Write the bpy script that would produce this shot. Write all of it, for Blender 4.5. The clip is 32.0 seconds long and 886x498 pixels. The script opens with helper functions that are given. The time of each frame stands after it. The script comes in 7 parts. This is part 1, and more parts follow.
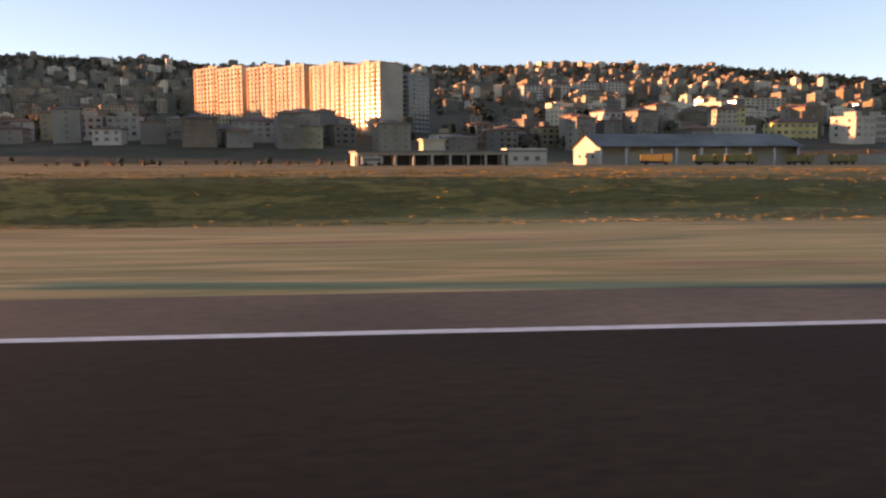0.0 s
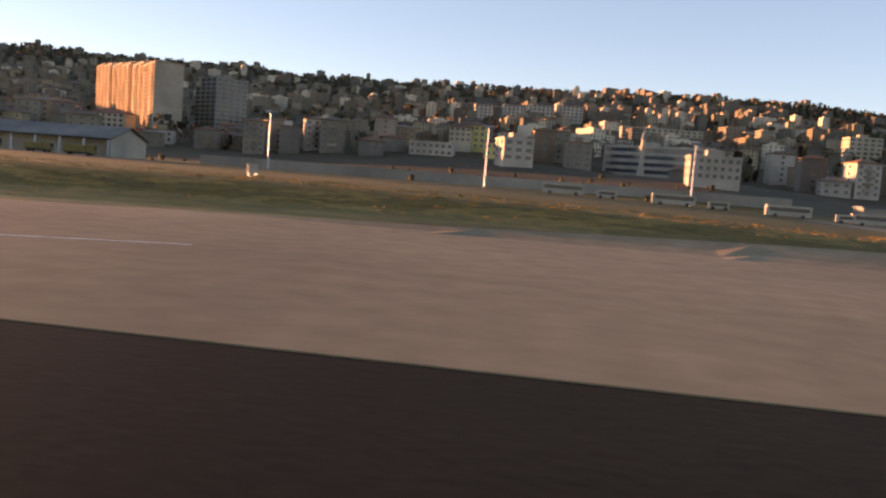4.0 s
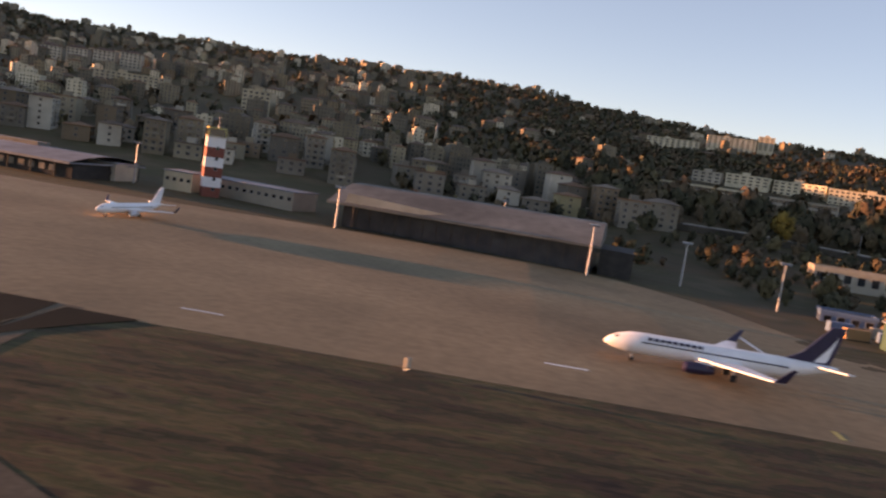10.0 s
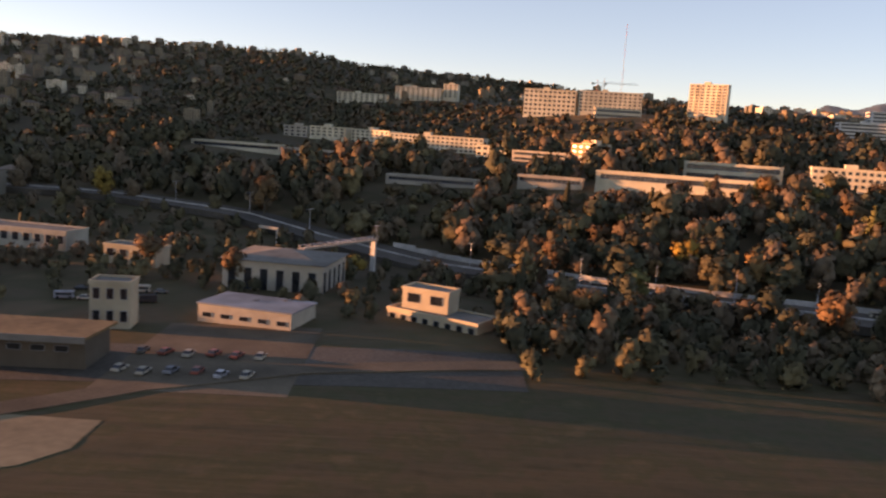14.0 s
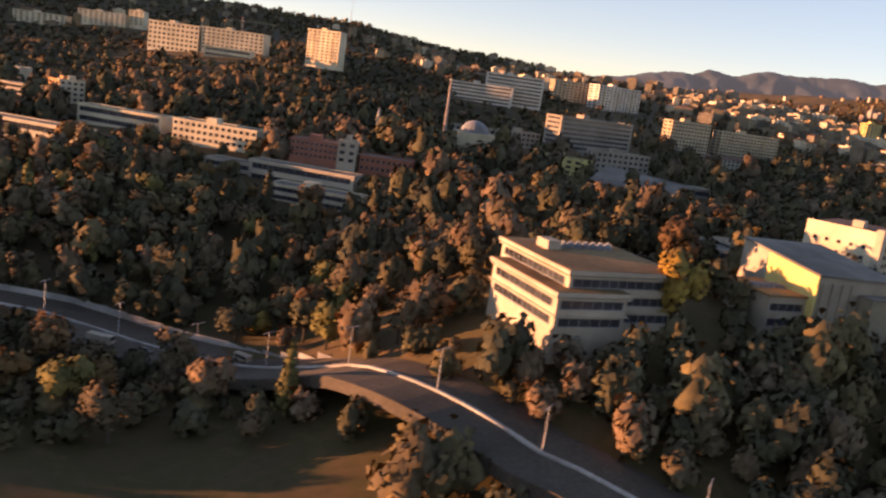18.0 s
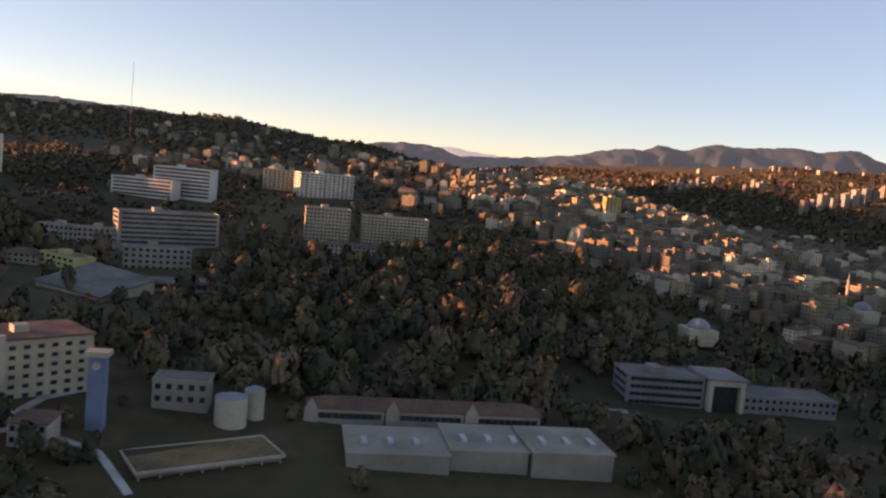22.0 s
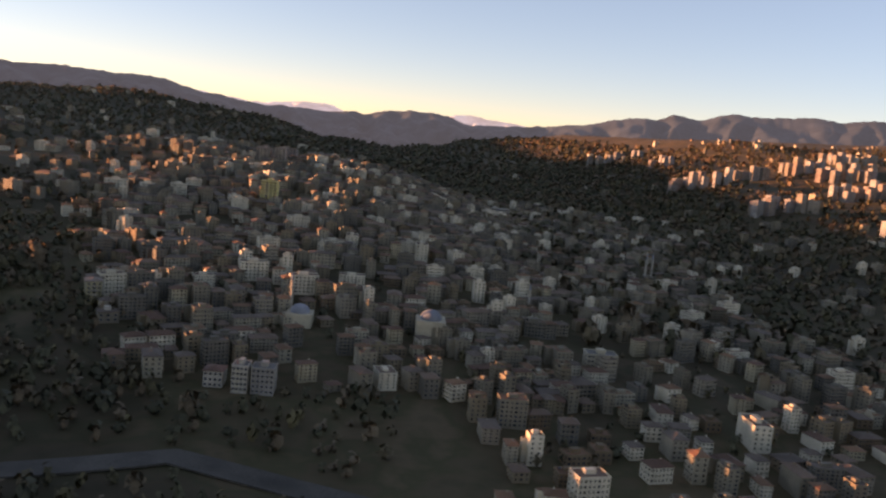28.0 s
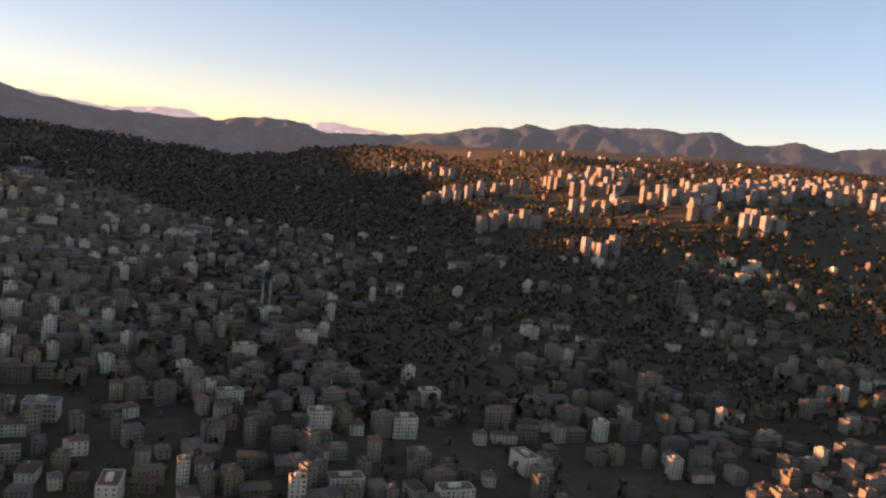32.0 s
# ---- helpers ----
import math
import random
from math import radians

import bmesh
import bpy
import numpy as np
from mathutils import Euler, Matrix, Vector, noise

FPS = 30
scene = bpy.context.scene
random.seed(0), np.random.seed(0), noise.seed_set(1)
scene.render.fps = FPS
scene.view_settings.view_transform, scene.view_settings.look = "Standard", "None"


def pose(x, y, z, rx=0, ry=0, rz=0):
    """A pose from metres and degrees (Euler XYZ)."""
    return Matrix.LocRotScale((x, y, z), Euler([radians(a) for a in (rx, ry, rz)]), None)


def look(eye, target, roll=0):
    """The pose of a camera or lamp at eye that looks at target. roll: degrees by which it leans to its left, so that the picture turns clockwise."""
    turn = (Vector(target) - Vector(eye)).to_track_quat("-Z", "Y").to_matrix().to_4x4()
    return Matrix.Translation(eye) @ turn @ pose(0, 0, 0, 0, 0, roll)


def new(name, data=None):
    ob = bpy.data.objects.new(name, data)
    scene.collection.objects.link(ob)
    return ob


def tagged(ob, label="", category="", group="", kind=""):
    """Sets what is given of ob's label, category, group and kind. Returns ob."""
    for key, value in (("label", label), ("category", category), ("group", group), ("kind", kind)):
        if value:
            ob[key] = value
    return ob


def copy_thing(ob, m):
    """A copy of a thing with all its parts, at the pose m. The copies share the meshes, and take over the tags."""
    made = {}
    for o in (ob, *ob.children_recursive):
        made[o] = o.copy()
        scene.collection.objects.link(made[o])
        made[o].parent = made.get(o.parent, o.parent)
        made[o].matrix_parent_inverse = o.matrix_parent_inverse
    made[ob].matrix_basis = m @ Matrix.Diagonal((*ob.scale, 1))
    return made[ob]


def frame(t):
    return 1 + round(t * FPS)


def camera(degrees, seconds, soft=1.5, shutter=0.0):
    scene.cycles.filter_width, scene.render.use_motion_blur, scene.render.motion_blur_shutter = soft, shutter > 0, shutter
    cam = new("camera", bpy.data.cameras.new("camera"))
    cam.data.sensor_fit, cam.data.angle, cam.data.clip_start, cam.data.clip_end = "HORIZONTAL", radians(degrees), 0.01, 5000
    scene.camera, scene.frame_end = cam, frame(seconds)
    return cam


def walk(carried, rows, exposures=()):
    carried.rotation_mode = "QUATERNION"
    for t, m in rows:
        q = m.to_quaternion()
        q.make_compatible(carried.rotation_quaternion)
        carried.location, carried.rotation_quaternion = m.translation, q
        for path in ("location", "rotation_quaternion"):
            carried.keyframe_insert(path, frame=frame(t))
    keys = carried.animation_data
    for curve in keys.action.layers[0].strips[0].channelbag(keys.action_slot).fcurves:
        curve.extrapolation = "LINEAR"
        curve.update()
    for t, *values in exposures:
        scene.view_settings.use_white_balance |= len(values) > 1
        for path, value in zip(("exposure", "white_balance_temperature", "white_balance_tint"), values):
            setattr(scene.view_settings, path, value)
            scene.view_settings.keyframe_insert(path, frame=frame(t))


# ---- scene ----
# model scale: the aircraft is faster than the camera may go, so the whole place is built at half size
K = 0.5

# camera: seconds, place in metres, yaw, pitch and roll in degrees
cam = camera(56.79, 32.0, 2.3, 0.2)
FLIGHT = (
    (0.0, 17.18, -2.52, 4.99, -4.566, -6.127, -0.332),
    (0.5, 47.64, -1.75, 5.00, -3.012, -5.455, 0.125),
    (1.0, 78.47, -0.99, 5.00, -0.195, -5.231, -2.437),
    (1.5, 109.67, -0.24, 4.99, 3.294, -5.770, -4.268),
    (2.0, 141.21, 0.49, 4.99, 5.819, -6.429, -2.399),
    (2.5, 173.07, 1.21, 5.00, 7.281, -6.593, -1.027),
    (3.0, 205.28, 1.90, 5.00, 7.474, -6.237, 1.314),
    (3.5, 237.85, 2.57, 5.00, 7.285, -5.431, 3.535),
    (5.5, 371.70, 4.49, 4.89, 9.625, -4.773, 5.700),
    (6.0, 406.00, 4.59, 4.98, 8.615, -5.385, 4.902),
    (6.5, 440.71, 4.60, 5.23, 7.282, -6.145, 4.804),
    (7.0, 475.86, 4.55, 6.22, 7.281, -6.044, 5.289),
    (7.5, 511.45, 4.45, 7.85, 7.718, -5.752, 5.919),
    (8.0, 547.43, 4.31, 10.03, 7.735, -5.634, 6.960),
    (8.5, 583.44, 4.13, 12.71, 6.903, -5.969, 8.180),
    (9.0, 619.46, 3.93, 15.79, 5.922, -6.259, 9.256),
    (9.5, 655.52, 3.72, 19.13, 5.110, -5.988, 9.474),
    (10.0, 691.74, 3.48, 22.61, 4.115, -5.894, 8.793),
    (10.5, 728.13, 3.23, 26.15, 3.134, -5.392, 7.757),
    (11.0, 764.66, 2.95, 29.71, 2.351, -5.183, 6.449),
    (11.5, 801.33, 2.66, 33.27, 1.771, -5.624, 5.488),
    (12.0, 838.16, 2.36, 36.82, 1.343, -6.058, 5.138),
    (12.5, 875.08, 2.06, 40.37, 0.886, -6.418, 4.931),
    (13.0, 912.04, 1.75, 43.90, 0.570, -6.894, 4.676),
    (13.5, 948.99, 1.43, 47.42, -0.020, -7.136, 4.403),
    (14.0, 985.92, 1.12, 50.96, -1.187, -7.839, 3.861),
    (14.5, 1022.88, 0.82, 54.59, -2.923, -9.210, 3.814),
    (15.0, 1059.87, 0.53, 58.33, -4.388, -10.418, 3.893),
    (15.5, 1096.89, 0.26, 62.20, -5.164, -10.497, 4.889),
    (17.5, 1245.85, -0.55, 80.17, -6.376, -12.902, 8.219),
    (18.0, 1283.28, -0.71, 84.89, -7.608, -11.325, 8.268),
    (18.5, 1320.73, -0.86, 89.65, -9.389, -9.398, 8.220),
    (19.0, 1358.26, -1.01, 94.45, -10.460, -8.517, 8.034),
    (19.5, 1395.86, -1.16, 99.26, -10.801, -8.184, 7.949),
    (20.0, 1433.55, -1.30, 104.00, -10.655, -7.621, 7.570),
    (20.5, 1471.37, -1.45, 108.63, -9.937, -7.054, 7.272),
    (21.0, 1509.34, -1.59, 113.17, -8.504, -6.753, 6.819),
    (21.5, 1547.51, -1.73, 117.65, -7.595, -6.012, 6.281),
    (22.0, 1585.88, -1.84, 122.09, -7.303, -5.428, 5.479),
    (22.5, 1624.38, -1.92, 126.52, -6.095, -5.582, 5.268),
    (23.0, 1662.94, -1.97, 130.99, -2.569, -5.796, 5.768),
    (23.5, 1701.51, -1.98, 135.52, 1.232, -4.872, 6.100),
    (24.0, 1740.07, -1.96, 140.12, 3.468, -4.411, 5.785),
    (24.5, 1778.61, -1.91, 144.82, 6.193, -4.901, 5.474),
    (26.5, 1932.17, -1.20, 165.67, 5.678, -7.130, 4.718),
    (27.0, 1970.34, -0.87, 171.33, 4.433, -6.914, 5.021),
    (27.5, 2008.49, -0.52, 177.07, 0.768, -6.953, 5.192),
    (28.0, 2046.62, -0.14, 182.89, -3.390, -8.064, 5.770),
    (28.5, 2084.76, 0.25, 188.78, -5.904, -8.406, 6.830),
    (29.0, 2122.93, 0.66, 194.71, -7.467, -8.139, 7.462),
    (29.5, 2161.11, 1.08, 200.66, -8.355, -7.951, 7.156),
    (30.0, 2199.28, 1.50, 206.62, -8.695, -7.548, 6.828),
    (30.5, 2237.46, 1.92, 212.59, -9.269, -7.128, 6.628),
    (31.0, 2275.65, 2.35, 218.56, -10.096, -7.068, 6.552),
    (31.5, 2313.85, 2.77, 224.53, -10.496, -7.060, 6.441),
    (32.0, 2352.06, 3.19, 230.51, -10.834, -6.894, 6.117),
)


def flight_pose(x, y, z, yaw, pitch, roll):
    return pose(x * K, y * K, z * K, 90 + pitch, 0, yaw) @ pose(0, 0, 0, 0, 0, roll)


walk(cam, [(row[0], flight_pose(*row[1:])) for row in FLIGHT], [(0, 2.7, 14800, 50), (4, 2.64, 15400, 51), (8, 2.5, 16800, 53), (17, 2.54, 16800, 54), (21, 2.38, 14800, 53), (32, 2.36, 14600, 53)])

# ---- world and sun ----
SUN_TURN, SUN_HEIGHT = radians(-83.5), radians(2.45)
world = bpy.data.worlds.new("sky")
scene.world = world
world.use_nodes = True
wn = world.node_tree.nodes
sky = wn.new("ShaderNodeTexSky")
sky.sky_type, sky.sun_disc = "NISHITA", False
sky.sun_elevation, sky.sun_rotation = SUN_HEIGHT, SUN_TURN
sky.air_density, sky.dust_density, sky.ozone_density = 1.0, 0.0, 3.2
sky.altitude = 4200
thin = wn.new("ShaderNodeGamma")
thin.inputs["Gamma"].default_value = 0.7
clear = wn.new("ShaderNodeHueSaturation")
clear.inputs["Saturation"].default_value = 1.08
world.node_tree.links.new(sky.outputs[0], thin.inputs["Color"])
world.node_tree.links.new(thin.outputs[0], clear.inputs["Color"])
world.node_tree.links.new(clear.outputs[0], wn["Background"].inputs[0])
wn["Background"].inputs[1].default_value = 0.15
to_sun = Vector((math.sin(SUN_TURN) * math.cos(SUN_HEIGHT), math.cos(SUN_TURN) * math.cos(SUN_HEIGHT), math.sin(SUN_HEIGHT)))
sun = new("sun", bpy.data.lights.new("sun", "SUN"))
sun.data.energy, sun.data.angle, sun.data.color = 2.15, radians(0.6), (1.0, 0.74, 0.54)
sun.matrix_world = look(to_sun * 100, (0, 0, 0))


# ---- materials ----
def surface(name, stops, rough=0.9, scale=0.3, bump=0.3, metal=0.0, vary=None, amount=0.25, fine=6.0, wide=0.012, spec=0.3, patch=0.35, dent=0.05, stretch=None):
    """Colour ramp over noise, with a second, wide noise for stains; vary: 'object' or 'island' shifts the brightness piece by piece."""
    m = bpy.data.materials.new(name)
    m.use_nodes = True
    nt, bs = m.node_tree, m.node_tree.nodes["Principled BSDF"]
    add, tie = nt.nodes.new, nt.links.new
    geo = add("ShaderNodeNewGeometry")
    n1, n2 = add("ShaderNodeTexNoise"), add("ShaderNodeTexNoise")
    where = geo.outputs["Position"]
    if stretch:
        lay = add("ShaderNodeVectorMath")
        lay.operation = "MULTIPLY"
        lay.inputs[1].default_value = stretch
        tie(where, lay.inputs[0])
        where = lay.outputs[0]
    tie(where, n1.inputs["Vector"])
    tie(geo.outputs["Position"], n2.inputs["Vector"])
    n1.inputs["Scale"].default_value, n1.inputs["Detail"].default_value = scale / K, fine
    n2.inputs["Scale"].default_value, n2.inputs["Detail"].default_value = wide / K, 3
    ramp = add("ShaderNodeValToRGB")
    while len(ramp.color_ramp.elements) < len(stops):
        ramp.color_ramp.elements.new(0.5)
    for e, (p, c) in zip(ramp.color_ramp.elements, stops):
        e.position, e.color = p, (*c, 1)
    tie(n1.outputs["Fac"], ramp.inputs["Fac"])
    shade = add("ShaderNodeMapRange")
    shade.inputs["From Min"].default_value, shade.inputs["From Max"].default_value = 0.3, 0.7
    shade.inputs["To Min"].default_value, shade.inputs["To Max"].default_value = 1 - patch, 1 + patch
    tie(n2.outputs["Fac"], shade.inputs["Value"])
    value = shade.outputs["Result"]
    if vary:
        src = geo.outputs["Random Per Island"] if vary == "island" else add("ShaderNodeObjectInfo").outputs["Random"]
        rng = add("ShaderNodeMapRange")
        rng.inputs["To Min"].default_value, rng.inputs["To Max"].default_value = 1 - amount, 1 + amount
        tie(src, rng.inputs["Value"])
        mul = add("ShaderNodeMath")
        mul.operation = "MULTIPLY"
        tie(value, mul.inputs[0])
        tie(rng.outputs["Result"], mul.inputs[1])
        value = mul.outputs[0]
    mix = add("ShaderNodeVectorMath")
    mix.operation = "SCALE"
    tie(ramp.outputs["Color"], mix.inputs[0])
    tie(value, mix.inputs["Scale"])
    tie(mix.outputs[0], bs.inputs["Base Color"])
    bs.inputs["Roughness"].default_value, bs.inputs["Metallic"].default_value = rough, metal
    bs.inputs["Specular IOR Level"].default_value = spec
    if bump:
        b = add("ShaderNodeBump")
        b.inputs["Strength"].default_value, b.inputs["Distance"].default_value = bump, dent * K
        tie(n1.outputs["Fac"], b.inputs["Height"])
        tie(b.outputs[0], bs.inputs["Normal"])
    return m


def palette(name, colours, rough=0.85, source="island", stain=0.25, spec=0.3):
    """A painted wall whose tint is one of several colours, drawn piece by piece, with weather stains."""
    m = surface(name, [(0.3, (0.86, 0.86, 0.86)), (0.7, (1, 1, 1))], rough, 0.35, 0.1, patch=stain, wide=0.05, spec=spec)
    nt, bs = m.node_tree, m.node_tree.nodes["Principled BSDF"]
    add, tie = nt.nodes.new, nt.links.new
    ramp = add("ShaderNodeValToRGB")
    ramp.color_ramp.interpolation = "CONSTANT"
    while len(ramp.color_ramp.elements) < len(colours):
        ramp.color_ramp.elements.new(0.5)
    for i, (e, c) in enumerate(zip(ramp.color_ramp.elements, colours)):
        e.position, e.color = i / len(colours), (*c, 1)
    if source == "island":
        tie(add("ShaderNodeNewGeometry").outputs["Random Per Island"], ramp.inputs["Fac"])
    else:
        tie(add("ShaderNodeObjectInfo").outputs["Random"], ramp.inputs["Fac"])
    mul = add("ShaderNodeVectorMath")
    mul.operation = "MULTIPLY"
    old = bs.inputs["Base Color"].links[0].from_socket
    tie(old, mul.inputs[0])
    tie(ramp.outputs["Color"], mul.inputs[1])
    tie(mul.outputs[0], bs.inputs["Base Color"])
    return m


HOUSE_TINTS = [(0.2773, 0.23, 0.178), (0.2196, 0.178, 0.1366), (0.416, 0.35, 0.2815), (0.2311, 0.168, 0.1159), (0.1733, 0.15, 0.1258), (0.3005, 0.235, 0.1656), (0.2311, 0.145, 0.0952), (0.2542, 0.205, 0.1615), (0.1733, 0.14, 0.1118), (0.3467, 0.265, 0.1532), (0.5085, 0.43, 0.3478), (0.2311, 0.19, 0.1532)]
M_HOUSES = [surface("house_paint", [(0.3, tuple(k * 0.86 for k in c)), (0.7, c)], 0.85, 0.4, 0.1, patch=0.22, wide=0.06) for c in [(k[0] * q * 1.06, k[1] * q, k[2] * q * 0.9) for k, q in zip(HOUSE_TINTS[:8], (1.2, 1.0, 1.5, 1.0, 0.85, 1.3, 0.9, 1.1))]]
M_HOUSE_ONE = palette("house_paint_single", HOUSE_TINTS, source="object")
ROOF_TINTS = [(0.244, 0.101, 0.057), (0.193, 0.083, 0.054), (0.218, 0.120, 0.083), (0.308, 0.129, 0.072), (0.180, 0.115, 0.086), (0.257, 0.170, 0.129)]
M_ROOFS = [surface("roof_tiles", [(0.3, tuple(k * 0.8 for k in c)), (0.7, c)], 0.85, 0.8, 0.2, patch=0.25, wide=0.06) for c in ROOF_TINTS[:5]]
M_ROOF_ONE = palette("roof_tiles_single", ROOF_TINTS, source="object")
M_GLASS = surface("window_glass", [(0.3, (0.02, 0.024, 0.03)), (0.7, (0.05, 0.055, 0.06))], 0.12, 0.2, 0, spec=0.6, vary="island", amount=0.6)
M_TOWER = palette("tower_block_paint", [(0.3, 0.25, 0.21), (0.34, 0.3, 0.27), (0.29, 0.21, 0.17), (0.35, 0.32, 0.29), (0.3, 0.235, 0.18)])
M_ASPHALT = surface("runway_asphalt", [(0.3, (0.0235, 0.0168, 0.0107)), (0.7, (0.0428, 0.0306, 0.0198))], 0.92, 3.0, 0.2, wide=0.05, patch=0.25, spec=0.08)
M_SHOULDER = surface("shoulder_asphalt", [(0.3, (0.0983, 0.066, 0.043)), (0.7, (0.1502, 0.1, 0.0662))], 0.92, 2.0, 0.2, wide=0.07)
M_CONCRETE = surface("apron_concrete", [(0.3, (0.2601, 0.168, 0.0977)), (0.7, (0.3467, 0.228, 0.1325))], 0.9, 0.5, 0.1, wide=0.03, patch=0.22)
M_APRON = surface("worn_apron_concrete", [(0.3, (0.2311, 0.145, 0.0828)), (0.7, (0.312, 0.198, 0.1143))], 0.9, 0.5, 0.1, wide=0.03, patch=0.25)
M_PAINT = surface("white_marking", [(0.3, (0.55, 0.54, 0.52)), (0.6, (0.75, 0.74, 0.72))], 0.8, 2.0, 0.05)
M_YELLOW = surface("yellow_marking", [(0.3, (0.42, 0.29, 0.09)), (0.6, (0.56, 0.4, 0.14))], 0.8, 2.0, 0.05)
M_WORN = surface("worn_yellow_marking", [(0.3, (0.12, 0.09, 0.06)), (0.6, (0.26, 0.2, 0.12))], 0.85, 1.2, 0.05)
LEAF_TINTS = [(c[0] * 0.95, c[1] * 0.78, c[2] * 0.72) for c in ((0.098, 0.1, 0.058), (0.145, 0.12, 0.074), (0.08, 0.087, 0.052), (0.18, 0.13, 0.082), (0.12, 0.11, 0.062), (0.2, 0.15, 0.1), (0.09, 0.096, 0.06), (0.165, 0.142, 0.074))]
M_LEAVES = [surface("foliage", [(0.35, tuple(k * 0.75 for k in c)), (0.65, tuple(k * 1.15 for k in c))], 0.95, 0.6, 0.0, vary="island", amount=0.22, patch=0.25, wide=0.02) for c in LEAF_TINTS]
M_TRUNK = surface("bark", [(0.3, (0.05, 0.038, 0.028)), (0.7, (0.11, 0.085, 0.065))], 0.95, 2.0, 0.5)

def plain_wall(name, c, stain=0.22):
    return surface(name, [(0.3, tuple(k * 0.86 for k in c)), (0.7, c)], 0.85, 0.4, 0.1, patch=stain, wide=0.06)


M_WHITE = plain_wall("white_plaster", (0.4622, 0.38, 0.2981))
M_BROWNWALL = plain_wall("brown_panel", (0.1271, 0.092, 0.0679))
M_BROWNCREAM = plain_wall("brown_cream_plaster", (0.26, 0.22, 0.16))
M_BRIGHT = plain_wall("bright_white_plaster", (0.6264, 0.57, 0.504))
M_DULL = plain_wall("dull_white_sheet", (0.3467, 0.285, 0.2236))
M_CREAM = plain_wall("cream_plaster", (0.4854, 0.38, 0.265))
# lighter, warmer copy of the cream, with low sunlight put into the colour
M_SUNCREAM = plain_wall("sunlit_cream_plaster", (0.64, 0.53, 0.38))
M_OCHRE = plain_wall("ochre_plaster", (0.66, 0.5, 0.2))
M_APT = palette("apartment_plaster", [(0.46, 0.29, 0.19), (0.45, 0.36, 0.27), (0.43, 0.24, 0.16)], source="island")
M_GREYWALL = plain_wall("grey_plaster", (0.312, 0.26, 0.2111))
M_ORANGE = plain_wall("orange_brick", (0.5, 0.24, 0.12))
M_REDWALL = plain_wall("red_brick", (0.42, 0.13, 0.09))
M_MAUVE = plain_wall("mauve_concrete", (0.25, 0.205, 0.195))
M_BLUEWALL = plain_wall("blue_panel", (0.12, 0.2, 0.3))
M_GREENWALL = plain_wall("green_panel", (0.045, 0.1, 0.075))
M_ROOFGREY = surface("grey_roof_sheet", [(0.3, (0.135, 0.118, 0.1008)), (0.7, (0.189, 0.166, 0.1422))], 0.85, 0.3, 0.1, wide=0.05, spec=0.4)
M_ROOFWHITE = surface("white_roof_sheet", [(0.3, (0.16, 0.175, 0.19)), (0.7, (0.21, 0.225, 0.24))], 0.8, 0.2, 0.05, wide=0.05, spec=0.5)
M_ROOFBROWN = surface("brown_roof_felt", [(0.3, (0.1914, 0.098, 0.0475)), (0.7, (0.2799, 0.147, 0.0698))], 0.9, 0.6, 0.1, wide=0.06)
M_ROOFRED = surface("brown_roof_tile", [(0.3, (0.15, 0.068, 0.05)), (0.7, (0.22, 0.1, 0.07))], 0.85, 1.0, 0.3, wide=0.08)
M_METAL = surface("galvanised_steel", [(0.3, (0.4, 0.4, 0.41)), (0.7, (0.52, 0.52, 0.53))], 0.5, 1.0, 0.05, metal=0.6)
# near-black for dark fittings, and for shade painted into openings
M_DARK = surface("shade_and_dark_finish", [(0.3, (0.03, 0.028, 0.027)), (0.7, (0.05, 0.046, 0.044))], 0.9, 0.5, 0.0)
M_RED = surface("red_paint", [(0.3, (0.36, 0.07, 0.05)), (0.7, (0.46, 0.1, 0.07))], 0.5, 0.8, 0.05)
M_NAVY = surface("navy_paint", [(0.3, (0.016, 0.012, 0.034)), (0.7, (0.024, 0.018, 0.048))], 0.35, 0.8, 0.0, spec=0.5)
M_JET = surface("white_aircraft_paint", [(0.3, (0.72, 0.72, 0.73)), (0.7, (0.8, 0.8, 0.8))], 0.3, 0.5, 0.0, spec=0.5, patch=0.08)
M_RUBBER = surface("tyre_rubber", [(0.3, (0.02, 0.02, 0.02)), (0.7, (0.035, 0.035, 0.035))], 0.9, 3.0, 0.1)
M_AMBER = surface("amber_machine_paint", [(0.3, (0.17, 0.11, 0.035)), (0.7, (0.24, 0.155, 0.045))], 0.5, 0.8, 0.05)
M_SIGN = surface("yellow_sign_panel", [(0.3, (0.62, 0.33, 0.03)), (0.7, (0.7, 0.4, 0.05))], 0.5, 1.0, 0.0)
M_KERB = surface("kerb_concrete", [(0.3, (0.34, 0.31, 0.28)), (0.7, (0.45, 0.42, 0.38))], 0.9, 1.0, 0.2, wide=0.1)
M_ROAD = surface("road_asphalt", [(0.3, (0.0636, 0.05, 0.0398)), (0.7, (0.104, 0.082, 0.0646))], 0.9, 1.0, 0.1, wide=0.04)
M_TREE_ONE = palette("tree_foliage", LEAF_TINTS + [(0.22, 0.11, 0.045), (0.17, 0.14, 0.05)], 0.9, source="object", stain=0.4)
M_SNOW = surface("mountain_snow", [(0.3, (0.55, 0.57, 0.62)), (0.7, (0.75, 0.77, 0.8))], 0.9, 0.01, 0.0)
M_GOLD_TREE = surface("golden_foliage", [(0.3, (0.2, 0.105, 0.024)), (0.7, (0.3, 0.17, 0.04))], 0.9, 0.5, 0.2, vary="island", amount=0.4)
M_COPPER_TREE = surface("copper_foliage", [(0.3, (0.12, 0.06, 0.03)), (0.7, (0.18, 0.092, 0.044))], 0.9, 0.5, 0.2, vary="island", amount=0.4)


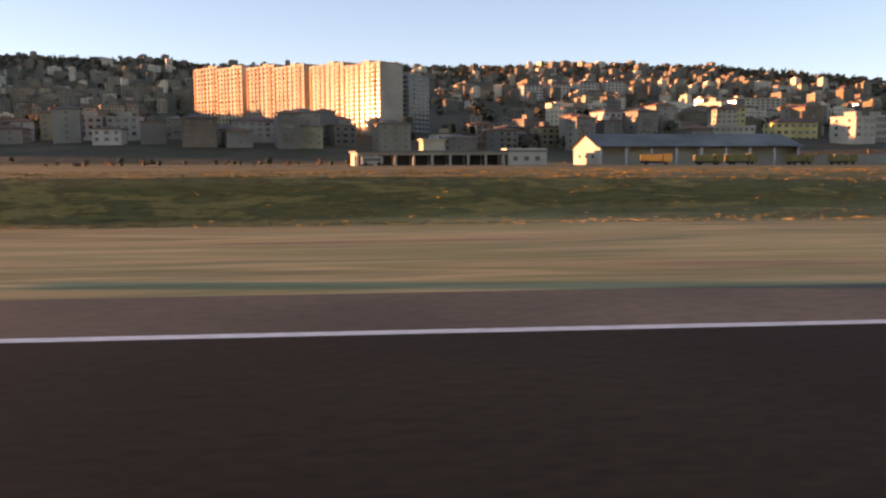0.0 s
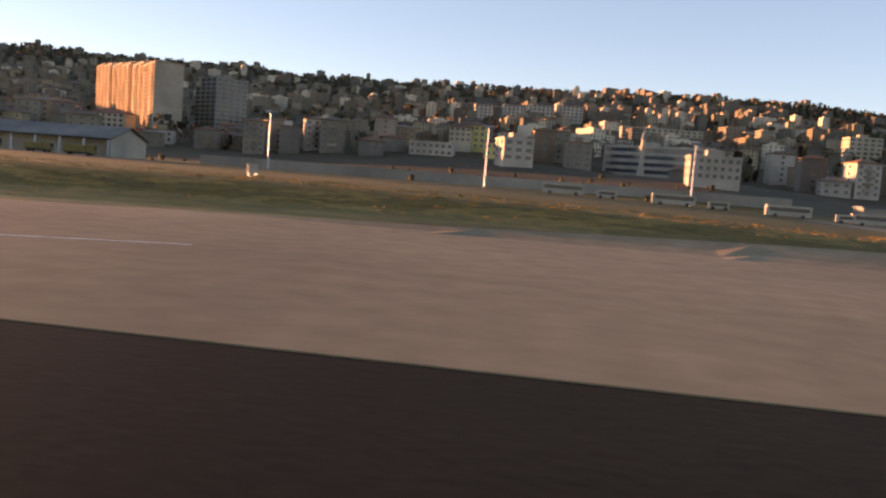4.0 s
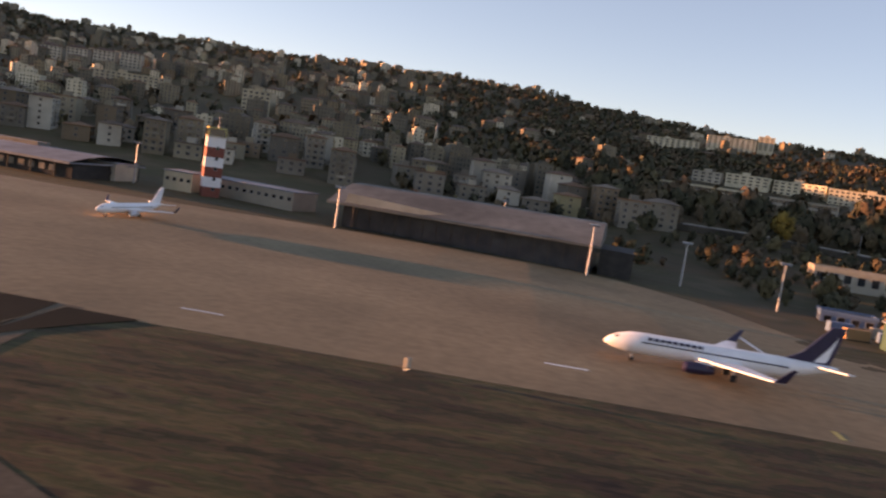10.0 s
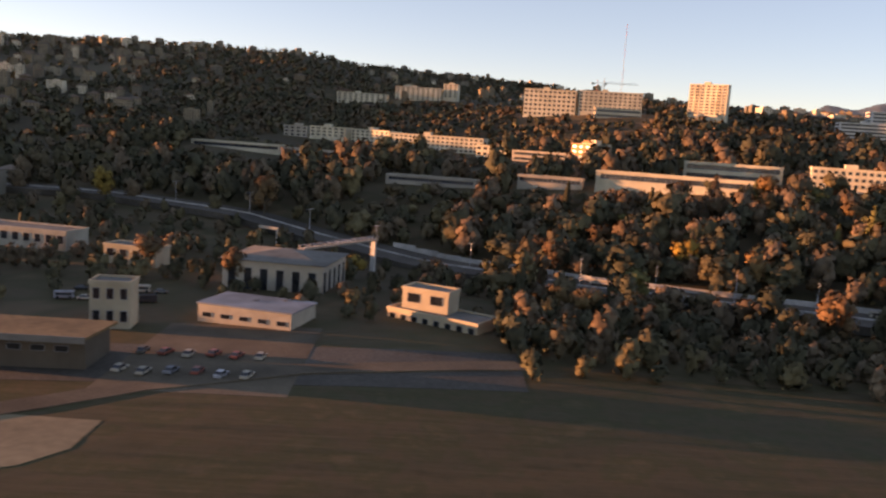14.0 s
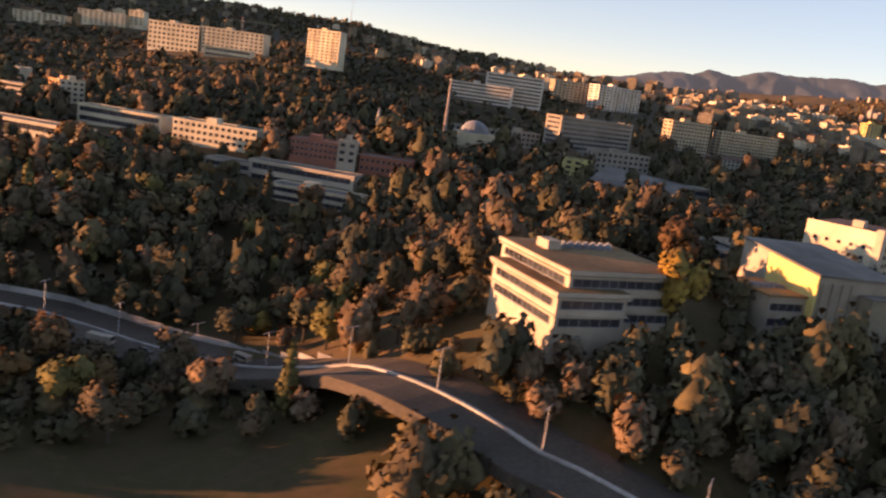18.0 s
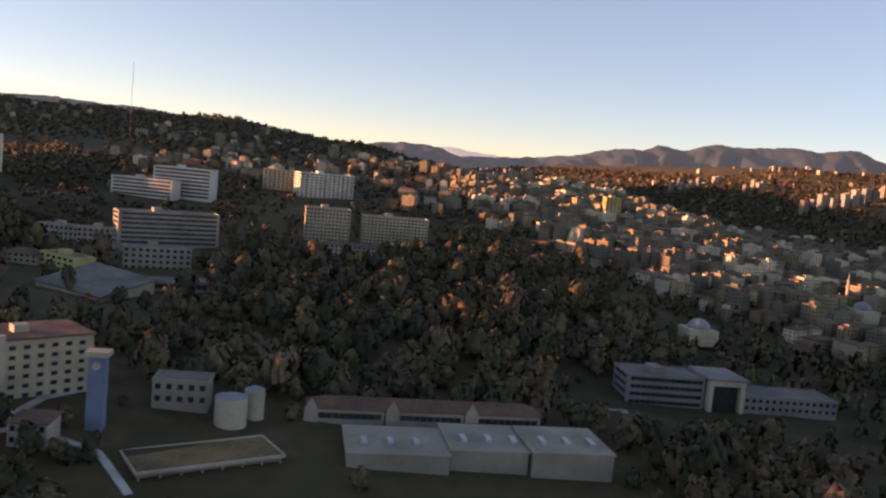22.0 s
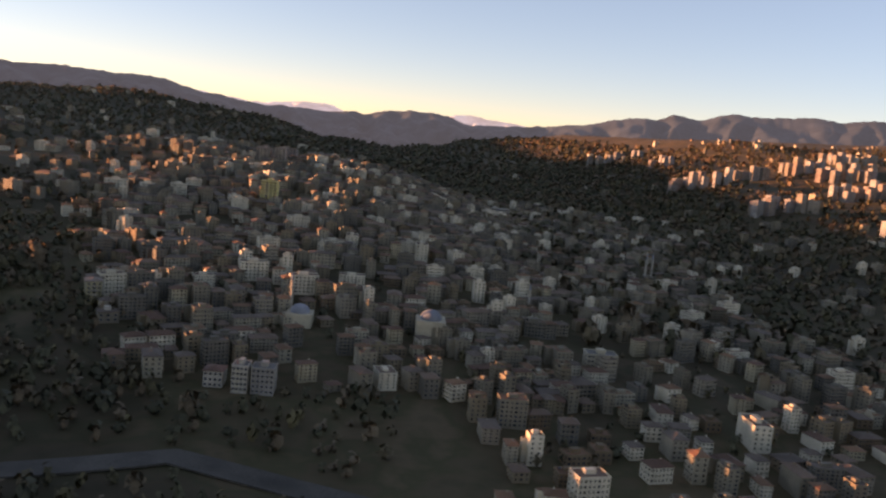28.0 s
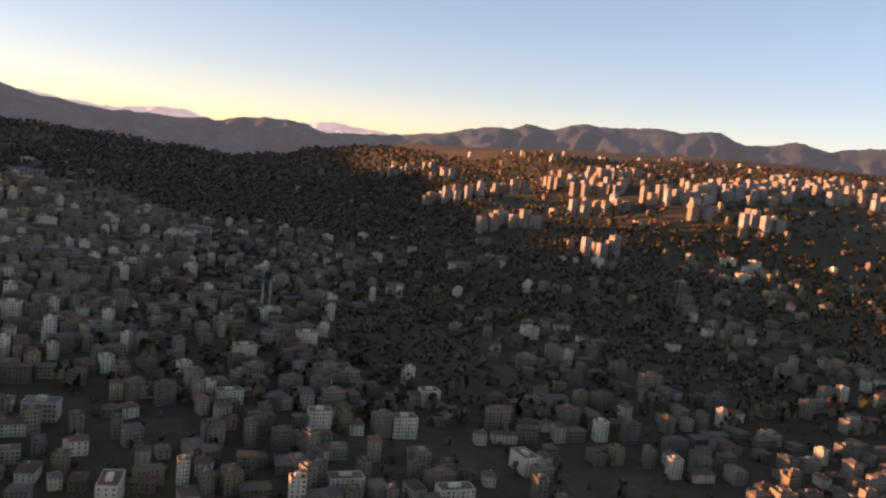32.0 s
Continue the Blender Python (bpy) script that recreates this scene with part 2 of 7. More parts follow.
def ground_material():
    m = surface("ground_cover", [(0.3, (0.0647, 0.044, 0.0199)), (0.42, (0.0947, 0.056, 0.0282)), (0.52, (0.0671, 0.05, 0.0207)), (0.62, (0.1214, 0.07, 0.0365)), (0.75, (0.0716, 0.048, 0.0223))], 0.95, 0.03, 0.4, wide=0.004, fine=9, dent=2.0)
    return m


M_GROUND = ground_material()
M_GRASS = surface("airfield_grass", [(0.3, (0.4, 0.25, 0.115)), (0.39, (0.2, 0.155, 0.06)), (0.46, (0.46, 0.29, 0.13)), (0.53, (0.24, 0.19, 0.07)), (0.6, (0.42, 0.25, 0.11)), (0.68, (0.25, 0.13, 0.06)), (0.75, (0.38, 0.24, 0.1))], 0.95, 0.16, 0.6, wide=0.02, fine=10, patch=0.3, dent=1.0, stretch=(0.12, 1.0, 1.0))


def lay_over(m, edge, ramp_stops, scale, stretch=(1.0, 1.0, 1.0)):
    """Lays a second ground cover over the first; edge = (axis weights, offset, from, to, unevenness) in true metres."""
    nt, bs = m.node_tree, m.node_tree.nodes["Principled BSDF"]
    add, tie = nt.nodes.new, nt.links.new
    weights, start, end, uneven = edge
    geo = add("ShaderNodeNewGeometry")
    dot = add("ShaderNodeVectorMath")
    dot.operation = "DOT_PRODUCT"
    dot.inputs[1].default_value = weights
    tie(geo.outputs["Position"], dot.inputs[0])
    wide = add("ShaderNodeVectorMath")
    wide.operation = "MULTIPLY"
    wide.inputs[1].default_value = (0.02 / K, 0.06 / K, 0)
    tie(geo.outputs["Position"], wide.inputs[0])
    n = add("ShaderNodeTexNoise")
    n.inputs["Scale"].default_value, n.inputs["Detail"].default_value = 1.0, 6
    tie(wide.outputs[0], n.inputs["Vector"])
    off = add("ShaderNodeMath")
    off.operation = "MULTIPLY_ADD"
    off.inputs[1].default_value = uneven * K
    tie(n.outputs["Fac"], off.inputs[0])
    tie(dot.outputs["Value"], off.inputs[2])
    rng = add("ShaderNodeMapRange")
    rng.inputs["From Min"].default_value, rng.inputs["From Max"].default_value = (start + uneven / 2) * K, (end + uneven / 2) * K
    tie(off.outputs[0], rng.inputs["Value"])
    cover = add("ShaderNodeValToRGB")
    while len(cover.color_ramp.elements) < len(ramp_stops):
        cover.color_ramp.elements.new(0.5)
    for e, (p, c) in zip(cover.color_ramp.elements, ramp_stops):
        e.position, e.color = p, (*c, 1)
    lay = add("ShaderNodeVectorMath")
    lay.operation = "MULTIPLY"
    lay.inputs[1].default_value = stretch
    tie(geo.outputs["Position"], lay.inputs[0])
    fine = add("ShaderNodeTexNoise")
    fine.inputs["Scale"].default_value, fine.inputs["Detail"].default_value = scale / K, 8
    fine.inputs["Roughness"].default_value = 0.66
    tie(lay.outputs[0], fine.inputs["Vector"])
    tie(fine.outputs["Fac"], cover.inputs["Fac"])
    mix = add("ShaderNodeMix")
    mix.data_type = "RGBA"
    old = bs.inputs["Base Color"].links[0].from_socket
    tie(rng.outputs["Result"], mix.inputs["Factor"])
    tie(old, mix.inputs["A"])
    tie(cover.outputs["Color"], mix.inputs["B"])
    tie(mix.outputs["Result"], bs.inputs["Base Color"])


BROWN = [(0.32, (0.022, 0.014, 0.009)), (0.39, (0.07, 0.034, 0.018)), (0.44, (0.03, 0.03, 0.011)), (0.49, (0.105, 0.052, 0.026)), (0.535, (0.045, 0.046, 0.015)), (0.59, (0.125, 0.078, 0.034)), (0.66, (0.06, 0.03, 0.016))]
GREEN = [(0.34, (0.0728, 0.0463, 0.0099)), (0.43, (0.1893, 0.1109, 0.0239)), (0.5, (0.1019, 0.0625, 0.0133)), (0.57, (0.3203, 0.1663, 0.0399)), (0.64, (0.1383, 0.0806, 0.0179)), (0.7, (0.2475, 0.131, 0.0332))]
SCRUB = [(0.3, (0.0647, 0.044, 0.0182)), (0.45, (0.0924, 0.056, 0.0265)), (0.55, (0.0647, 0.05, 0.0182)), (0.68, (0.1156, 0.07, 0.0331))]
lay_over(M_GRASS, ((1, 0, 0), 230, 330, 60), BROWN, 0.2, (0.4, 1, 1))
lay_over(M_GRASS, ((-0.07, 1, 0), 57, 66, 9), GREEN, 0.3, (0.35, 1, 1))
lay_over(M_GRASS, ((0.3, 1, 0), 352, 366, 40), SCRUB, 0.1)
M_WATER = surface("sea_water", [(0.3, (0.02, 0.04, 0.05)), (0.7, (0.03, 0.05, 0.06))], 0.15, 0.2, 0.5)


# ---- mesh helpers ----
def place(x, y, z=0.0, turn=0.0):
    """A pose at a place given in true metres, turned by degrees about the upright."""
    return pose(x * K, y * K, z * K, 0, 0, turn)


class Solid:
    """Collects faces with a material slot each; becomes one mesh."""

    def __init__(self):
        self.v, self.f, self.m = [], [], []

    def face(self, pts, m=0):
        n = len(self.v)
        self.v += [tuple(p) for p in pts]
        self.f.append(tuple(range(n, n + len(pts))))
        self.m.append(m)

    def box(self, x0, x1, y0, y1, z0, z1, m=0, top=None, bottom=True):
        n = len(self.v)
        self.v += [(x0, y0, z0), (x1, y0, z0), (x1, y1, z0), (x0, y1, z0), (x0, y0, z1), (x1, y0, z1), (x1, y1, z1), (x0, y1, z1)]
        sides = [(0, 1, 5, 4), (1, 2, 6, 5), (2, 3, 7, 6), (3, 0, 4, 7), (4, 5, 6, 7)] + ([(3, 2, 1, 0)] if bottom else [])
        for i, q in enumerate(sides):
            self.f.append(tuple(n + k for k in q))
            self.m.append(top if (i == 4 and top is not None) else m)
        return self

    def hip(self, w, d, z, rise, over=0.6, m=0, thick=0.25):
        """A hipped roof with eaves over a w x d plan."""
        x, y = w / 2 + over, d / 2 + over
        n = len(self.v)
        r = max(0.3, abs(x - y)) if x != y else 0.3
        a, b = ((-r, 0, z + rise), (r, 0, z + rise)) if x >= y else ((0, -r, z + rise), (0, r, z + rise))
        self.v += [(-x, -y, z), (x, -y, z), (x, y, z), (-x, y, z), (-x, -y, z + thick), (x, -y, z + thick), (x, y, z + thick), (-x, y, z + thick), a, b]
        fs = [(3, 2, 1, 0), (0, 1, 5, 4), (1, 2, 6, 5), (2, 3, 7, 6), (3, 0, 4, 7)]
        fs += [(4, 5, 9, 8), (5, 6, 9), (6, 7, 8, 9), (7, 4, 8)] if x >= y else [(4, 5, 8), (5, 6, 9, 8), (6, 7, 9), (7, 4, 8, 9)]
        for q in fs:
            self.f.append(tuple(n + k for k in q))
            self.m.append(m)
        return self

    def prism(self, poly, z0, z1, m=0):
        """An upright prism over a plan polygon, anticlockwise."""
        k = len(poly)
        n = len(self.v)
        self.v += [(x, y, z0) for x, y in poly] + [(x, y, z1) for x, y in poly]
        for i in range(k):
            j = (i + 1) % k
            self.f.append((n + i, n + j, n + k + j, n + k + i))
            self.m.append(m)
        self.f += [tuple(n + k + i for i in range(k)), tuple(n + k - 1 - i for i in range(k))]
        self.m += [m, m]
        return self

    def tube(self, x, y, z0, z1, r0, r1=None, n=10, m=0):
        r1 = r0 if r1 is None else r1
        k = len(self.v)
        for z, r in ((z0, r0), (z1, r1)):
            self.v += [(x + r * math.cos(2 * math.pi * i / n), y + r * math.sin(2 * math.pi * i / n), z) for i in range(n)]
        for i in range(n):
            j = (i + 1) % n
            self.f.append((k + i, k + j, k + n + j, k + n + i))
            self.m.append(m)
        self.f += [tuple(k + n + i for i in range(n)), tuple(k + n - 1 - i for i in range(n))]
        self.m += [m, m]
        return self

    def mesh(self, name, mats):
        me = bpy.data.meshes.new(name)
        me.from_pydata([(x * K, y * K, z * K) for x, y, z in self.v], [], self.f)
        for mt in mats if isinstance(mats, (list, tuple)) else [mats]:
            me.materials.append(mt)
        me.polygons.foreach_set("material_index", self.m)
        me.update()
        return me


def part(name, shape, material, parent, label="", at=None):
    """One mesh object under a thing or a part; shape is a Solid or a ready mesh."""
    me = shape.mesh(name, material) if isinstance(shape, Solid) else shape
    ob = new(name, me)
    ob.parent = parent
    if at is not None:
        ob.matrix_basis = at
    return tagged(ob, label)


def root(name, m, label, category, group=""):
    ob = new(name)
    ob.empty_display_size = 0.5
    ob.matrix_basis = m
    return tagged(ob, label, category, group)


def join_many(name, mats, templates, places, smooth=False):
    """One mesh of many placed templates. places: template index, x, y, z, turn, scale x, y, z."""
    V, L, S, MI, N = [], [], [], [], []
    base = 0
    groups = {}
    for p in places:
        groups.setdefault(int(p[0]), []).append(p[1:])
    for k, rows in groups.items():
        t = templates[k]
        v = np.array(t.v, float)
        lens = np.array([len(q) for q in t.f])
        loops = np.concatenate([np.array(q) for q in t.f])
        a = np.array(rows, float)
        c, s = np.cos(a[:, 3])[:, None], np.sin(a[:, 3])[:, None]
        X, Y, Z = v[None, :, 0] * a[:, 4:5], v[None, :, 1] * a[:, 5:6], v[None, :, 2] * a[:, 6:7]
        W = np.stack([X * c - Y * s + a[:, 0:1], X * s + Y * c + a[:, 1:2], Z + a[:, 2:3]], -1)
        n = len(a)
        if smooth:
            u = np.array(t.n)
            N.append(np.stack([u[None, :, 0] * c - u[None, :, 1] * s, u[None, :, 0] * s + u[None, :, 1] * c, np.broadcast_to(u[None, :, 2], X.shape)], -1).reshape(-1, 3))
        V.append(W.reshape(-1, 3))
        L.append((loops[None] + base + np.arange(n)[:, None] * len(v)).ravel())
        S.append(np.tile(lens, n))
        MI.append(np.tile(np.array(t.m), n))
        base += n * len(v)
    V, L, S, MI = np.concatenate(V) * K, np.concatenate(L), np.concatenate(S), np.concatenate(MI)
    me = bpy.data.meshes.new(name)
    me.vertices.add(len(V))
    me.vertices.foreach_set("co", V.ravel())
    me.loops.add(len(L))
    me.loops.foreach_set("vertex_index", L.astype(np.int32))
    me.polygons.add(len(S))
    me.polygons.foreach_set("loop_start", np.concatenate([[0], np.cumsum(S)[:-1]]).astype(np.int32))
    me.polygons.foreach_set("material_index", MI.astype(np.int32))
    for mt in mats:
        me.materials.append(mt)
    me.update(calc_edges=True)
    me.polygons.foreach_set("use_smooth", [smooth] * len(S))
    if smooth:
        me.normals_split_custom_set_from_vertices(np.concatenate(N).astype(np.float32))
    return me


# ---- the lie of the land ----
def station(x, *pairs):
    return x, [p[0] for p in pairs], [p[1] for p in pairs]


LAND = [
    station(-2600, (0, 0), (60, 2), (300, 8), (600, 60), (1000, 150), (1700, 260), (2400, 350), (3200, 350), (5000, 360)),
    station(-1000, (63, 0), (66, 0.4), (75, 3.6), (110, 3.8), (320, 4), (420, 9), (600, 25), (1000, 88), (1400, 165), (1700, 222), (2400, 225), (3500, 160), (5000, 120)),
    station(0, (63, 0), (66, 0.4), (75, 3.6), (110, 3.8), (320, 4), (420, 10), (520, 20), (700, 42), (1100, 98), (1400, 142), (1700, 191), (2100, 200), (2600, 190), (3500, 140), (5000, 110)),
    station(230, (75, 0), (78, 0.4), (88, 3.1), (110, 3.2), (320, 3), (420, 12), (520, 22), (700, 42), (1100, 100), (1400, 147), (1700, 194), (2100, 200), (2600, 185), (3500, 140), (5000, 110)),
    station(400, (100, 0), (330, -0.5), (420, 12), (520, 24), (700, 44), (1100, 106), (1700, 198), (2100, 200), (2600, 180), (3500, 140), (5000, 110)),
    station(700, (60, -2.4), (330, -2), (420, 7), (590, 26), (1000, 84), (1700, 195), (2400, 192), (3500, 150), (5000, 120)),
    station(850, (60, -4), (300, -2), (360, 2), (420, 9), (590, 28), (720, 38), (1000, 80), (1700, 180), (2100, 188), (2400, 186), (3500, 130), (5000, 110)),
    station(1000, (60, -4), (300, -3), (350, 1), (420, 12), (580, 36), (680, 40), (820, 68), (1050, 84), (1700, 164), (2100, 196), (2400, 196), (3500, 130), (5000, 100)),
    station(1250, (60, -4), (250, -3), (290, 6), (330, 20), (405, 34), (600, 52), (800, 86), (1000, 100), (1700, 150), (2400, 210), (2700, 208), (3500, 130), (5000, 90)),
    station(1380, (100, 0), (150, 3), (200, 22), (230, 28), (300, 33), (405, 40), (600, 56), (780, 80), (900, 92), (1250, 112), (2400, 194), (2700, 192), (3500, 110), (5000, 80)),
    station(1600, (60, 0), (150, 8), (250, 22), (365, 26), (600, 50), (700, 56), (870, 82), (1250, 110), (1700, 140), (2400, 172), (2600, 166), (3300, 80), (5000, 60)),
    station(1950, (100, 4), (365, 16), (580, 40), (930, 86), (1250, 112), (1500, 106), (2000, 108), (2400, 86), (3200, 50), (5000, 50)),
    station(2250, (100, 3), (400, 14), (570, 28), (750, 36), (1300, 50), (1500, 52), (2000, 50), (2600, 44), (3300, 44), (5000, 70)),
    station(2500, (100, 3), (700, 22), (1300, 45), (1700, 62), (2200, 90), (2700, 100), (3300, 100), (5500, 140)),
    station(2800, (100, 3), (800, 30), (1300, 78), (1450, 102), (1900, 140), (2400, 160), (2700, 160), (3300, 160), (5500, 180)),
    station(3250, (100, 3), (900, 48), (1300, 82), (1530, 150), (1880, 200), (2300, 212), (3000, 250)),
    station(4600, (100, 3), (900, 80), (1500, 190), (2200, 260), (3500, 330)),
]


PLAN = []


def plan(*spec):
    """Notes a building: name, label, category, front left and front right corner, base, top, depth, storeys, bays, style, wall."""
    PLAN.append(spec)


# flank turned from the sun: its shade is painted as a grey wall
plan("apartment_block", "grey flank of a tall cream apartment block", "apartment block", (38, 521), (52, 540), 21.1, 58.8, 20, 13, 5, "tower", M_GREYWALL)
plan("apartment_block", "tall grey apartment block with brown balconies", "apartment block", (17, 535), (34, 530), 24.0, 53.0, 16, 10, 4, "tower", M_GREYWALL)
plan("house", "low white house below the apartment blocks", "house", (-55, 420), (-32, 425), 17.0, 25.5, 14, 3, 6, "hip", M_WHITE)
plan("house", "pale grey house with a brown roof", "house", (-20, 470), (3, 470), 16.6, 28.6, 14, 4, 6, "hip", M_CREAM)
plan("house", "white flat-roofed house near the airfield", "house", (-133, 420), (-118, 420), 17.8, 27.5, 12, 3, 4, "flat", M_WHITE)
plan("house", "white flat-roofed house beside its twin", "house", (-116, 420), (-101, 420), 17.7, 27.4, 12, 3, 4, "flat", M_WHITE)
plan("house", "tall sunlit white house near the airfield fence", "house", (242, 370), (255, 375), 14.6, 24.4, 14, 3, 3, "flat", M_WHITE)
plan("house", "yellow sunlit house on the slope", "house", (212, 450), (225, 450), 21.6, 34.2, 12, 4, 4, "hip", M_OCHRE)
plan("service_building", "green and white low service building", "building", (191, 412), (213, 412), 15.4, 21.8, 12, 2, 7, "flat", M_WHITE)
plan("house", "yellow house with a white gable", "house", (228, 420), (251, 420), 13.6, 24.2, 14, 3, 6, "hip", M_OCHRE)
plan("house", "cream house with a tiled roof", "house", (206, 445), (218, 445), 24.5, 32.6, 12, 3, 4, "hip", M_CREAM)
plan("house", "grey block of flats behind the apron", "house", (317, 330), (336, 330), 11.6, 20.3, 14, 3, 7, "flat", M_WHITE)
plan("apartment_block", "white four-storey apartment block in a hillside row", "apartment block", (171, 855), (192, 860), 66.7, 83.0, 14, 5, 5, "hip", M_WHITE)
plan("apartment_block", "white four-storey apartment block in a hillside row", "apartment block", (200, 855), (221, 860), 68.2, 84.5, 14, 5, 5, "hip", M_WHITE)
plan("apartment_block", "white four-storey apartment block in a hillside row", "apartment block", (230, 855), (252, 860), 69.7, 86.0, 14, 5, 5, "hip", M_WHITE)
plan("apartment_block", "white four-storey apartment block in a hillside row", "apartment block", (260, 855), (281, 860), 71.3, 87.4, 14, 5, 5, "hip", M_WHITE)
plan("apartment_block", "wide pale apartment block on the hillside", "apartment block", (312, 700), (378, 705), 44.1, 57.8, 14, 5, 14, "flat", M_CREAM)
plan("office_building", "white office building with a roof parapet", "building", (290, 477), (343, 446), 10.2, 29.7, 18, 5, 9, "ribbon", M_WHITE)
plan("apartment_block", "tall pale block among the hillside houses", "apartment block", (471, 640), (494, 640), 37.2, 56.2, 16, 6, 5, "flat", M_CREAM)
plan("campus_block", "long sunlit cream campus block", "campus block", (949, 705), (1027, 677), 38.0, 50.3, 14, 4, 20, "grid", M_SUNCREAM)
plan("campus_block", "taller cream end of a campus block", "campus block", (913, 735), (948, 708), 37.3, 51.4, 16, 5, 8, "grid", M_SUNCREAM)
plan("campus_block", "small cream campus block", "campus block", (875, 745), (908, 730), 43.4, 51.8, 12, 3, 6, "flat", M_SUNCREAM)
plan("campus_block", "small grey campus block", "campus block", (849, 760), (872, 750), 41.8, 51.0, 12, 3, 4, "flat", M_WHITE)
plan("campus_block", "low white campus pavilion", "campus block", (874, 610), (918, 595), 25.6, 34.3, 12, 2, 9, "ribbon", M_WHITE)
plan("campus_block", "white windowless campus cube", "campus block", (944, 645), (961, 635), 32.0, 40.3, 10, 2, 2, "flat", M_WHITE)
plan("campus_block", "orange-brown end of a campus block", "campus block", (1083, 579), (1094, 565), 37.4, 51.5, 16, 4, 3, "flat", M_ORANGE)
plan("campus_block", "cream campus block with orange end", "campus block", (1095, 564), (1109, 570), 38.3, 52.0, 14, 4, 4, "flat", M_SUNCREAM)
plan("campus_block", "low glazed green campus wing", "campus block", (1044, 600), (1082, 580), 36.5, 43.8, 12, 2, 9, "ribbon", M_WHITE)
plan("campus_block", "low cream campus wing", "campus block", (1019, 630), (1041, 620), 37.5, 45.6, 12, 2, 5, "grid", M_SUNCREAM)
plan("campus_block", "long low campus wing with ribbon windows", "campus block", (1075, 445), (1154, 415), 32.4, 37.6, 14, 1, 20, "ribbon", M_SUNCREAM)
plan("campus_block", "long low campus wing under a pale flat roof", "campus block", (800, 640), (872, 622), 31.0, 35.4, 14, 1, 18, "ribbon", M_SUNCREAM)
plan("campus_block", "low flat-roofed pavilion among the trees", "campus block", (960, 478), (1012, 468), 23.2, 26.6, 14, 1, 12, "ribbon", M_WHITE)
plan("campus_block", "low white campus wing in the trees", "campus block", (1035, 465), (1070, 455), 27.7, 31.9, 10, 1, 8, "ribbon", M_WHITE)
plan("campus_block", "long two-storey campus wing", "campus block", (1133, 480), (1183, 460), 35.5, 45.4, 12, 2, 14, "ribbon", M_SUNCREAM)
plan("campus_block", "sunlit campus wing with tall windows", "campus block", (1192, 445), (1237, 428), 36.8, 47.2, 14, 3, 14, "grid", M_SUNCREAM)
plan("campus_block", "white campus wing with a stair tower", "campus block", (1217, 400), (1241, 390), 27.2, 34.7, 12, 2, 8, "ribbon", M_WHITE)
plan("campus_block", "sunlit ribbon-windowed campus block above the trees", "campus block", (1251, 365), (1290, 350), 20.5, 31.1, 14, 3, 14, "ribbon", M_SUNCREAM)
plan("campus_block", "upper wing of a ribbon-windowed campus block", "campus block", (1239, 390), (1288, 372), 27.4, 37.5, 12, 2, 16, "ribbon", M_WHITE)
plan("campus_block", "red campus block with white stair tower", "campus block", (1256, 405), (1279, 402), 40.1, 48.6, 14, 3, 10, "grid", M_REDWALL)
plan("campus_block", "lower red campus block", "campus block", (1290, 402), (1316, 398), 37.4, 44.8, 14, 2, 10, "grid", M_REDWALL)
plan("stair_tower", "white stair tower between red blocks", "building", (1279, 401), (1288, 400), 39.9, 50.6, 10, 3, 2, "flat", M_WHITE)
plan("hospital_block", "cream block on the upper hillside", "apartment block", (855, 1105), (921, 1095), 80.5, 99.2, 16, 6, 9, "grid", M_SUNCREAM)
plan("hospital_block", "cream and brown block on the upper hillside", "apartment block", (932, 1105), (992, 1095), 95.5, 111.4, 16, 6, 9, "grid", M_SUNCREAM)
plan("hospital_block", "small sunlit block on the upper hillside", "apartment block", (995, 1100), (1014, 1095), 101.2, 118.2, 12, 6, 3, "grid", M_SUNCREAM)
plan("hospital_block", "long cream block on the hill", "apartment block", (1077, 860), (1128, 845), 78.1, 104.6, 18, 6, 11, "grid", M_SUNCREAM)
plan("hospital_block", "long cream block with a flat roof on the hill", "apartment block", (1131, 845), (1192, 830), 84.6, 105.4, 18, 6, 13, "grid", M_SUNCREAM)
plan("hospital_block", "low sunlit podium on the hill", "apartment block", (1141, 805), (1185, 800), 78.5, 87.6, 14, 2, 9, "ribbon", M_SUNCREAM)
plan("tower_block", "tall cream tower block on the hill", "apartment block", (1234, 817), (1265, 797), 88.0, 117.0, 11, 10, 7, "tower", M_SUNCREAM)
plan("office_building", "long grey office building with ribbon windows", "building", (1234, 820), (1348, 805), 48.8, 65.9, 16, 4, 22, "ribbon", M_GREYWALL)
plan("office_building", "white stepped office building", "building", (1373, 790), (1431, 775), 68.9, 88.8, 18, 6, 12, "ribbon", M_BRIGHT)
plan("office_building", "white banded office building with a rounded front", "building", (1408, 800), (1463, 790), 73.7, 101.2, 18, 8, 10, "ribbon", M_BRIGHT)
plan("office_building", "grey six-storey office building", "building", (1434, 586), (1498, 616), 50.2, 73.5, 18, 7, 18, "ribbon", M_GREYWALL)
plan("apartment_block", "ribbed grey slab block", "apartment block", (1557, 688), (1594, 692), 54.2, 81.5, 16, 9, 12, "tower", M_CREAM)
plan("apartment_block", "long ribbed grey slab block", "apartment block", (1605, 691), (1661, 697), 53.8, 78.2, 16, 9, 18, "tower", M_CREAM)
plan("apartment_block", "pale hillside slab block", "apartment block", (1541, 867), (1597, 894), 80.5, 106.4, 16, 9, 12, "tower", M_BRIGHT)
plan("apartment_block", "cream hillside slab block", "apartment block", (1500, 900), (1542, 905), 82.7, 105.9, 16, 8, 9, "tower", M_CREAM)
